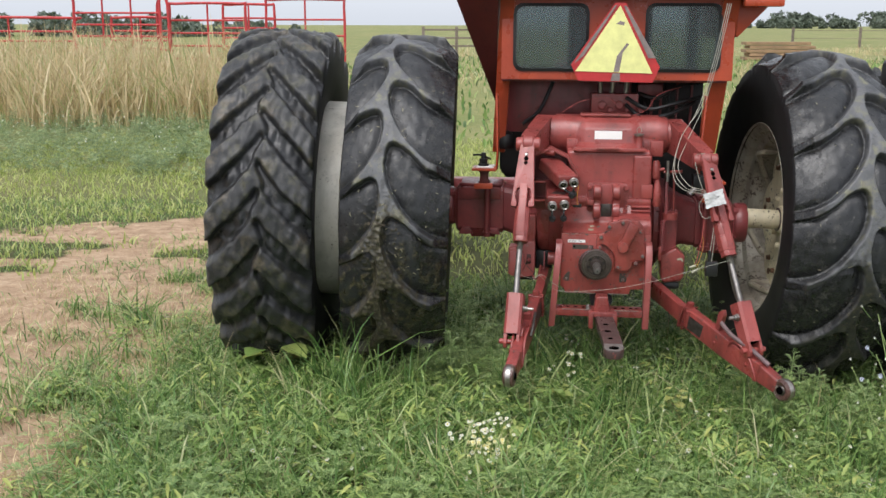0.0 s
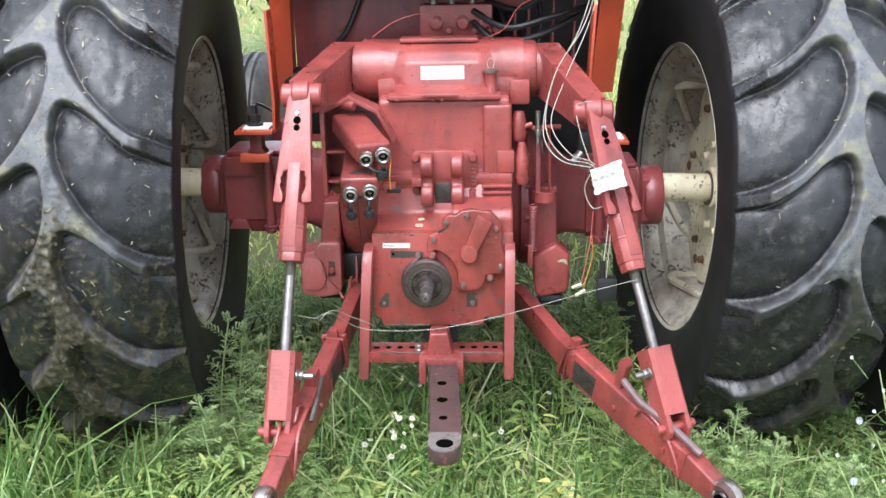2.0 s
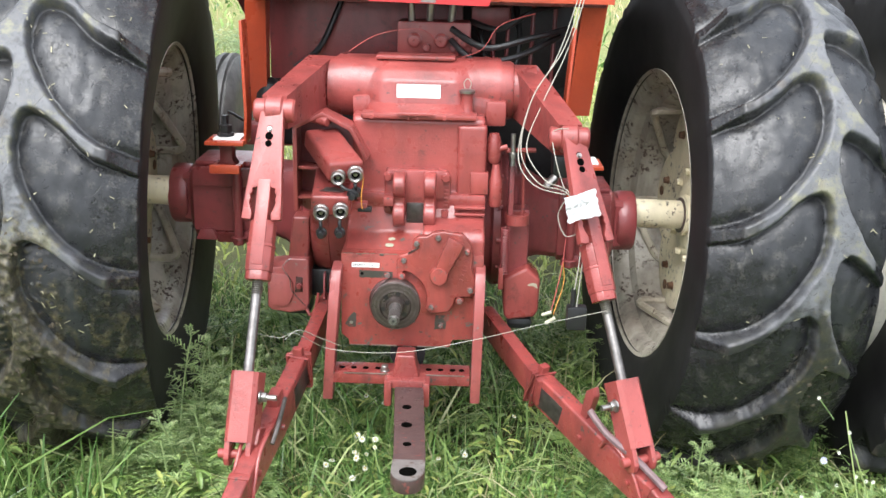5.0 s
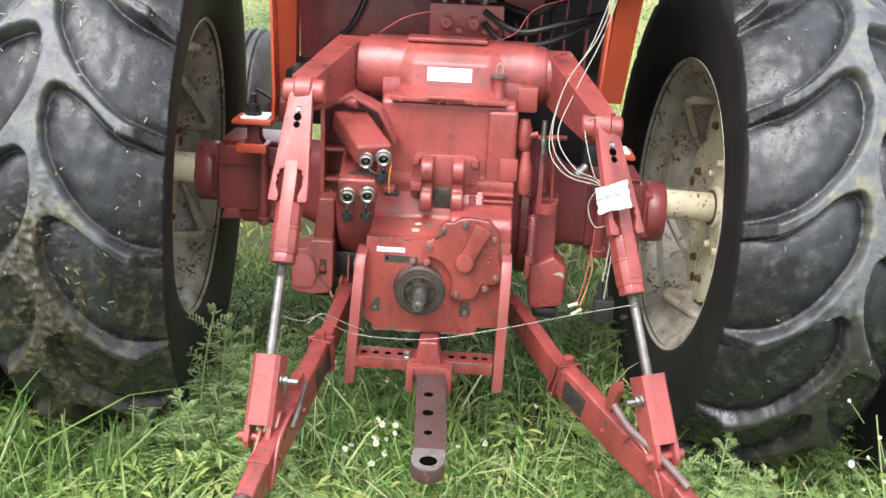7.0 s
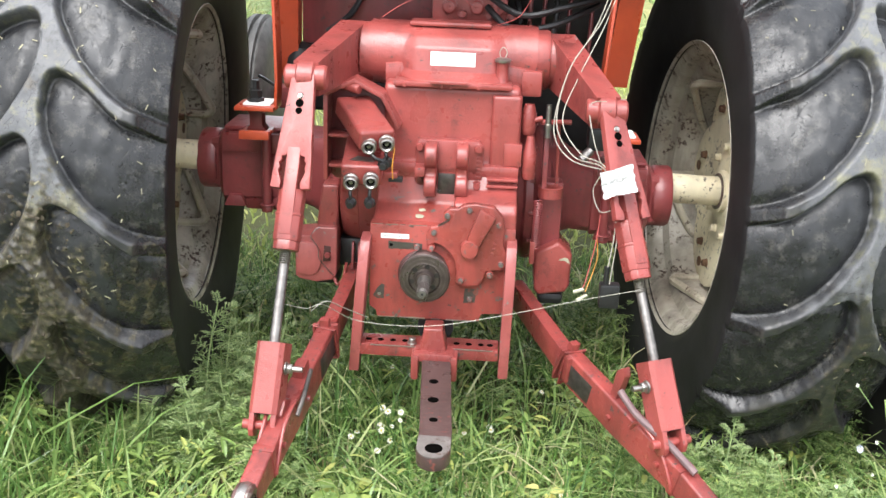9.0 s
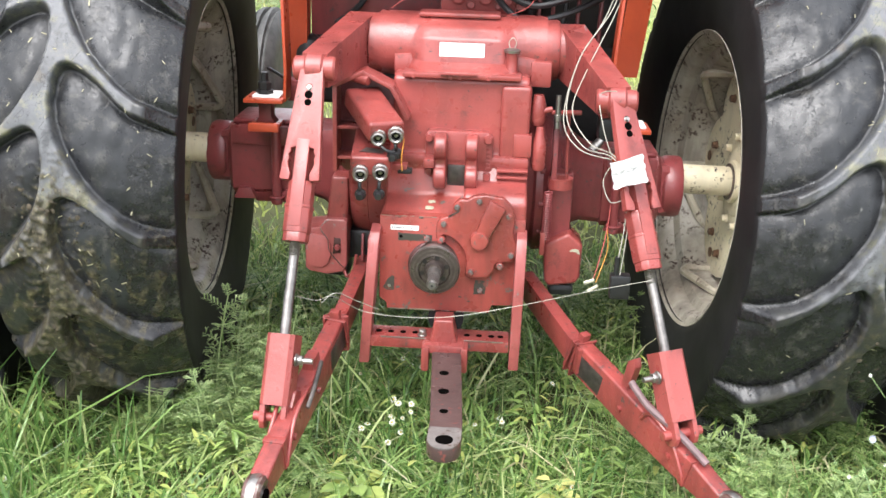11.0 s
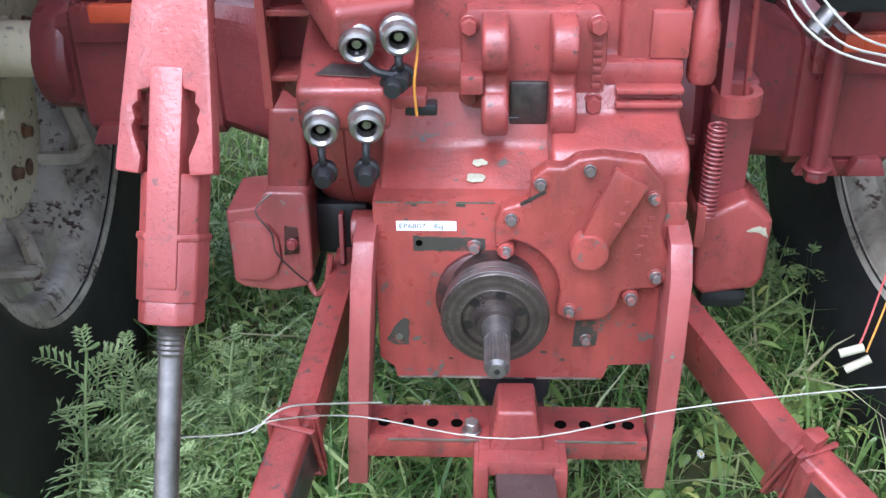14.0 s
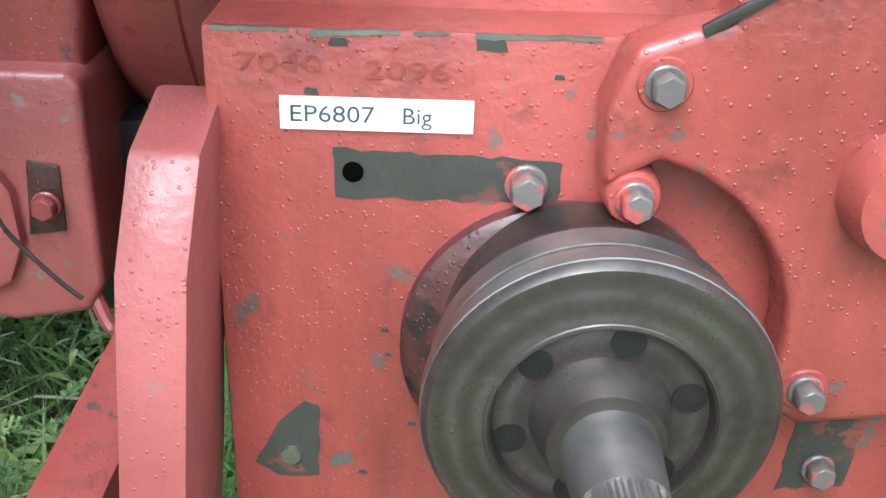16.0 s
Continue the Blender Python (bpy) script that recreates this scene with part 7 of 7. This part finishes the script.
def chicory(x, y, seed, size):
    """Wiry branching stems with pale blue and white flowers."""
    r = np.random.default_rng(seed)
    p = thing("chicory_plant", "wiry chicory stems with pale blue flowers", "flower", (x, y, ground_z(x, y)), "chicory plants")
    o = np.array([x, y, ground_z(x, y)])
    for k in range(6):
        a = r.uniform(0, 2 * np.pi)
        tip = o + np.array([math.cos(a) * 0.20, math.sin(a) * 0.20, r.uniform(0.45, 0.75)]) * size
        mid = (o + tip) / 2 + np.array([0.02 * math.sin(k), 0.02, 0.05])
        part("stem", tube([tuple(o), tuple(mid), tuple(tip)], 0.0021, 5, 4), WEED, p)
        for q in range(4):
            f = 0.45 + 0.17 * q
            c = o + (tip - o) * f + r.normal(0, 0.012, 3)
            b = r.uniform(0, 2 * np.pi)
            tw = c + np.array([math.cos(b) * 0.05, math.sin(b) * 0.05, 0.05])
            part("twig", tube([tuple(c), tuple(tw)], 0.0012, 4, 1), WEED, p)
            bm = bmesh.new()
            big = r.random() < 0.22
            n = 14 if big else 6
            R = 0.0095 if big else 0.0050
            for i in range(n):
                t0, t1 = 2 * math.pi * i / n, 2 * math.pi * (i + 0.62) / n
                bm.faces.new([bm.verts.new((tw[0], tw[1], tw[2])), bm.verts.new((tw[0] + R * math.cos(t0), tw[1] + 0.5 * R * math.sin(t0) - 0.004, tw[2] + R * math.sin(t0))), bm.verts.new((tw[0] + R * math.cos(t1), tw[1] + 0.5 * R * math.sin(t1) - 0.004, tw[2] + R * math.sin(t1)))])
            part("blossom", bm, BLUE if big else PETAL, p, smooth=False)


for k, (x, y, s) in enumerate(((1.28, -1.42, 0.95), (1.42, -1.30, 1.0), (1.36, -1.55, 0.75))):
    chicory(x, y, 300 + k, s)


def flower_patch(x, y, seed, count, spread, rise, petal):
    r = np.random.default_rng(seed)
    p = thing("daisy_clump", "clump of small white daisies with yellow centres", "flower", (x, y, ground_z(x, y)), "daisy clumps")
    st, pe, ey = bmesh.new(), bmesh.new(), bmesh.new()
    for k in range(count):
        b = np.array([x, y, ground_z(x, y)]) + np.array([r.normal(0, spread * 0.4), r.normal(0, spread * 0.4), 0])
        c = b + np.array([r.normal(0, spread * 0.4), r.normal(0, spread * 0.4), rise * r.uniform(0.6, 1.1)])
        d = np.array([0.0013, 0, 0])
        st.faces.new([st.verts.new(q) for q in (b - d, b + d, c + d * 0.6, c - d * 0.6)])
        nrm = Vector((r.normal(0, 0.35), -0.5 + r.normal(0, 0.3), 0.9)).normalized()
        u = nrm.orthogonal().normalized()
        v = nrm.cross(u)
        R = r.uniform(0.006, 0.0105)
        cc = Vector(c)
        for i in range(9):
            a = 2 * math.pi * i / 9
            e = u * math.cos(a) + v * math.sin(a)
            f = u * math.cos(a + 0.5) + v * math.sin(a + 0.5)
            pe.faces.new([pe.verts.new(q) for q in (cc, cc + e * R, cc + (e + f).normalized() * R * 1.12, cc + f * R)])
        ey.faces.new([ey.verts.new(cc + nrm * 0.0022 + (u * math.cos(2 * math.pi * i / 7) + v * math.sin(2 * math.pi * i / 7)) * R * 0.36) for i in range(7)])
    for nm, bm, mt in (("stems", st, BROAD), ("petals", pe, petal), ("flower_eyes", ey, EYE_YELLOW)):
        tagged(part(nm, bm, mt, p, smooth=False), kind="stuff")


for k, (x, y, c, s, h) in enumerate(((-0.50, -1.84, 44, 0.14, 0.26), (-0.49, -1.87, 34, 0.10, 0.22), (-0.13, -0.66, 12, 0.10, 0.22), (0.20, -0.50, 4, 0.2, 0.16), (0.25, -1.55, 5, 0.2, 0.14), (-1.35, -1.85, 10, 0.2, 0.12), (0.45, -1.1, 7, 0.2, 0.16), (0.60, -1.9, 7, 0.25, 0.14), (-0.25, -0.15, 8, 0.18, 0.2), (0.95, -1.35, 8, 0.25, 0.15), (-0.6, -1.9, 6, 0.3, 0.13), (-1.6, -1.2, 6, 0.3, 0.12), (-1.05, -1.9, 7, 0.2, 0.15), (1.1, -1.7, 5, 0.2, 0.15))):
    flower_patch(x, y, 500 + k, c, s, h, BUTTER if k == 1 else PETAL)


def leafy_plant(x, y, seed, size, leaves, rise, label, leaf=None):
    p = thing("broadleaf_plant", label, "weed", (x, y, ground_z(x, y)), "broadleaf plants")
    V, F = broad_template(seed, size, leaves, rise)
    ob = raw_mesh("leaves", V, [F], leaf or BROAD)
    ob.parent = p
    for k in range(leaves):
        q = V[k * 15 + 1]
        st = part("stalk", tube([(0, 0, 0), tuple(q * np.array([0.45, 0.45, 0.7])), tuple(q)], 0.0022, 5, 3), BROAD)
        st.parent = p


leafy_plant(-1.76, -0.72, 901, 0.16, 9, 0.34, "broad-leaved weed growing against the muddy tyre")
leafy_plant(-1.31, -1.50, 902, 0.11, 3, 0.17, "light green round-leaved weed in the grass")
leafy_plant(0.38, -0.97, 903, 0.052, 12, 0.19, "yellowing leafy weed in the grass", PALE)
leafy_plant(-0.22, -1.04, 904, 0.075, 18, 0.20, "light green bean-like leaves in the grass")
leafy_plant(-0.34, -1.14, 905, 0.070, 14, 0.17, "light green bean-like leaves in the grass")
for tx, ty, tc, th, tw in ((-1.36, -0.90, 150, 0.30, 0.010), (-1.22, -1.16, 90, 0.27, 0.010), (-0.98, -0.86, 70, 0.24, 0.008), (0.05, -0.35, 60, 0.24, 0.008), (-0.28, -0.45, 70, 0.24, 0.008), (1.05, -1.30, 80, 0.22, 0.008)):
    tuft = blades("grass_tuft", [(q, w, ground_z(q, w) - 0.005) for q, w in zip(tx + rng.normal(0, 0.11, tc), ty + rng.normal(0, 0.09, tc))], th, tw, 0.5, GRASS)
    tagged(tuft, "tall tuft of light green grass", "grass", kind="stuff")

# the weedy strip and the tall dry grass beyond the track
tagged(scatter("weed_strip", [fern_template(k + 20, 0.40, 5, 2) for k in range(5)], spots(1700, -17, -3.2, 6.2, 13.5, lambda x, y: 0.25 + 0.75 * smooth(6, 8, y)), 1.0, STRIP), "dark green weeds in a rough strip", "weeds", kind="stuff")
tagged(scatter("white_blossoms", [(np.array([[0, 0, 0.30], [0.014, 0, 0.305], [0.014, 0.01, 0.315], [0, 0.01, 0.32]]), np.array([[0, 1, 2, 3]]))], spots(420, -16, -3.5, 7, 13), 1.0, PETAL), "scattered white weed blossoms", "flowers", kind="stuff")
tagged(blades("dry_grass", spots(30000, -24, -6.3, 12.4, 21.0, lambda x, y: smooth(12.0, 15.0, y + 1.6 * noise.noise(Vector((x * 0.7, y * 0.5, 5)))) * (0.12 + 0.88 * smooth(-0.25, 0.35, noise.noise(Vector((x * 0.45, y * 0.6, 2))) + 0.12))), 1.0, 0.024, 0.42, STRAW, 0.40), "tall tan dry grass", "grass", kind="stuff")
tagged(blades("dry_grass", spots(9000, -6.5, 30, 16, 60, lambda x, y: smooth(-0.1, 0.4, noise.noise(Vector((x * 0.25, y * 0.2, 8))))), 0.26, 0.022, 0.6, STRAW, 0.4), "pale dry grass across the far field", "grass", kind="stuff")
tagged(blades("far_grass", spots(9000, -8, 26, 11, 40), 0.16, 0.05, 0.6, GRASS), "green pasture behind the tractor", "grass", kind="stuff")

# ---------------------------------------------------------------- corral panels, fences and distance
PANEL = paint("red_gate_paint", (0.50, 0.035, 0.040), (0.40, 0.03, 0.035), (0.22, 0.12, 0.1), 0.45)
WOOD = plain("grey_fence_wood", (0.16, 0.13, 0.105), 0.8, 0, 0.35, 6)
LUMBER = plain("brown_boards", (0.27, 0.17, 0.095), 0.8, 0, 0.3, 3)


def corral_panel(x0, x1, y, base, top, rails, bow, label="red tubular steel corral panel in tall dry grass"):
    p = thing("corral_panel", label, "gate", ((x0 + x1) / 2, y, base), "corral panels")
    r = 0.040
    part("frame", tube([(x0, y, base), (x0, y, top - 0.18), (x0 + 0.18, y, top), (x1 - 0.18, y, top), (x1, y, top - 0.18), (x1, y, base)], r, 8, 4), PANEL, p)
    for k in range(rails):
        z = base + 0.25 + (top - base - 0.35) * k / rails
        part("rail", tube([(x0, y, z), (x1, y, z)], r * 0.75, 6, 1), PANEL, p)
    for k in range(1, bow):
        x = x0 + (x1 - x0) * k / bow
        part("upright", tube([(x, y, base), (x, y, top)], r * 0.75, 6, 1), PANEL, p)


corral_panel(-20.0, -14.15, 22.0, 0.5, 2.22, 5, 3)
corral_panel(-14.0, -11.5, 21.8, 0.5, 2.78, 6, 3, "tall red steel corral gate frame")
corral_panel(-13.7, -11.9, 23.5, 0.5, 2.25, 5, 2)
corral_panel(-11.4, -9.2, 22.3, 0.5, 2.62, 5, 2)
corral_panel(-10.6, -9.0, 24.5, 0.55, 2.65, 6, 2)
corral_panel(-9.1, -6.75, 24.0, 0.55, 2.78, 4, 2)
corral_panel(-11.6, -11.3, 21.9, 0.5, 2.75, 2, 1, "narrow red steel gate post")
ps = thing("rail_fence", "weathered post and rail fence across the pasture", "fence", (-4, 46, ground_z(-4, 46)))
for k in range(9):
    x = -7.5 + 1.7 * k
    part("post", box((x - 0.07, 45.93, 0.6), (x + 0.07, 46.07, 2.15), 0.01), WOOD, ps)
for z in (1.15, 1.55, 1.95):
    part("rail", box((-7.5, 45.9, z), (6.1, 45.96, z + 0.09), 0.01), WOOD, ps)
wf = thing("wire_fence", "line of wooden posts carrying wire", "fence", (30, 62, ground_z(30, 62)))
for k in range(12):
    x = 14 + 4.2 * k
    part("post", rod((x, 62 + 0.3 * k, ground_z(x, 62) - 0.1), (x, 62 + 0.3 * k, ground_z(x, 62) + (1.9 if k % 4 == 2 else 1.3)), 0.09, seg=8), WOOD, wf)
for z in (0.6, 1.1):
    part("strand", tube([(14, 62, ground_z(14, 62) + z), (60.2, 65.3, ground_z(60, 65) + z)], 0.012, 4, 1), WOOD, wf)
lp = thing("board_stack", "long stack of brown boards in the pasture", "lumber", (8.9, 40, ground_z(9, 40)))
for k in range(5):
    z = ground_z(9, 40) + 0.02 + 0.16 * k
    part("board", box((7.35 + 0.15 * (k % 2), 39.2, z), (10.4 - 0.2 * ((k + 1) % 3), 40.6, z + 0.13), 0.01), LUMBER, lp)


def far_wood(name, x0, x1, y, base, rise, count, label, leaf=0.9):
    """A distant hedge: overlapping crowns, each a cloud of small leaf clumps."""
    V, F = [], []
    k = 0
    for c in range(count):
        cx, cy = rng.uniform(x0, x1), y + rng.uniform(-4, 8)
        h = rise * rng.uniform(0.45, 1.0)
        w = h * rng.uniform(0.7, 1.3)
        n = 130
        d = rng.normal(size=(n, 3))
        d = d / np.linalg.norm(d, axis=1)[:, None] * rng.uniform(0.55, 1.0, n)[:, None] ** 0.5
        P = np.array([cx, cy, base + h * 0.5]) + d * np.array([w * 0.6, w * 0.4, h * 0.52])
        for p in P:
            u, v = rng.normal(size=3), rng.normal(size=3)
            u = u / np.linalg.norm(u) * leaf * rng.uniform(0.5, 1.1)
            v = v / np.linalg.norm(v) * leaf * rng.uniform(0.5, 1.1)
            V += [p - u, p - v * 0.6, p + u, p + v * 0.6]
            F.append((k, k + 1, k + 2, k + 3))
            k += 4
    ob = raw_mesh(name, np.array(V), [np.array(F)], TREES)
    return tagged(ob, label, "trees", kind="stuff")


far_wood("far_trees", -75, -38, 95, 1.0, 3.0, 60, "dark hedgerow along the left horizon", 0.45)
far_wood("far_trees", -36, -27, 100, 1.0, 2.2, 14, "dark hedgerow along the horizon", 0.4)
far_wood("far_trees", 75, 260, 380, 3.5, 6.5, 120, "blue-green wooded rise on the horizon", 1.1)
far_wood("far_trees", 40, 130, 260, 3.0, 2.6, 60, "low distant hedge across the field", 0.7)
sd = thing("shed", "tiny white farm shed on the horizon", "building", (150, 300, 3.6))
part("wall", box((146, 298, 3.5), (154, 304, 6.0), 0.02), PAPER, sd)
part("roof", prism([(297, 6.0), (305, 6.0), (301, 7.6)], Matrix.Translation((145.6, 0, 0)) @ SIDE, 8.8, 0.02), RIM, sd)
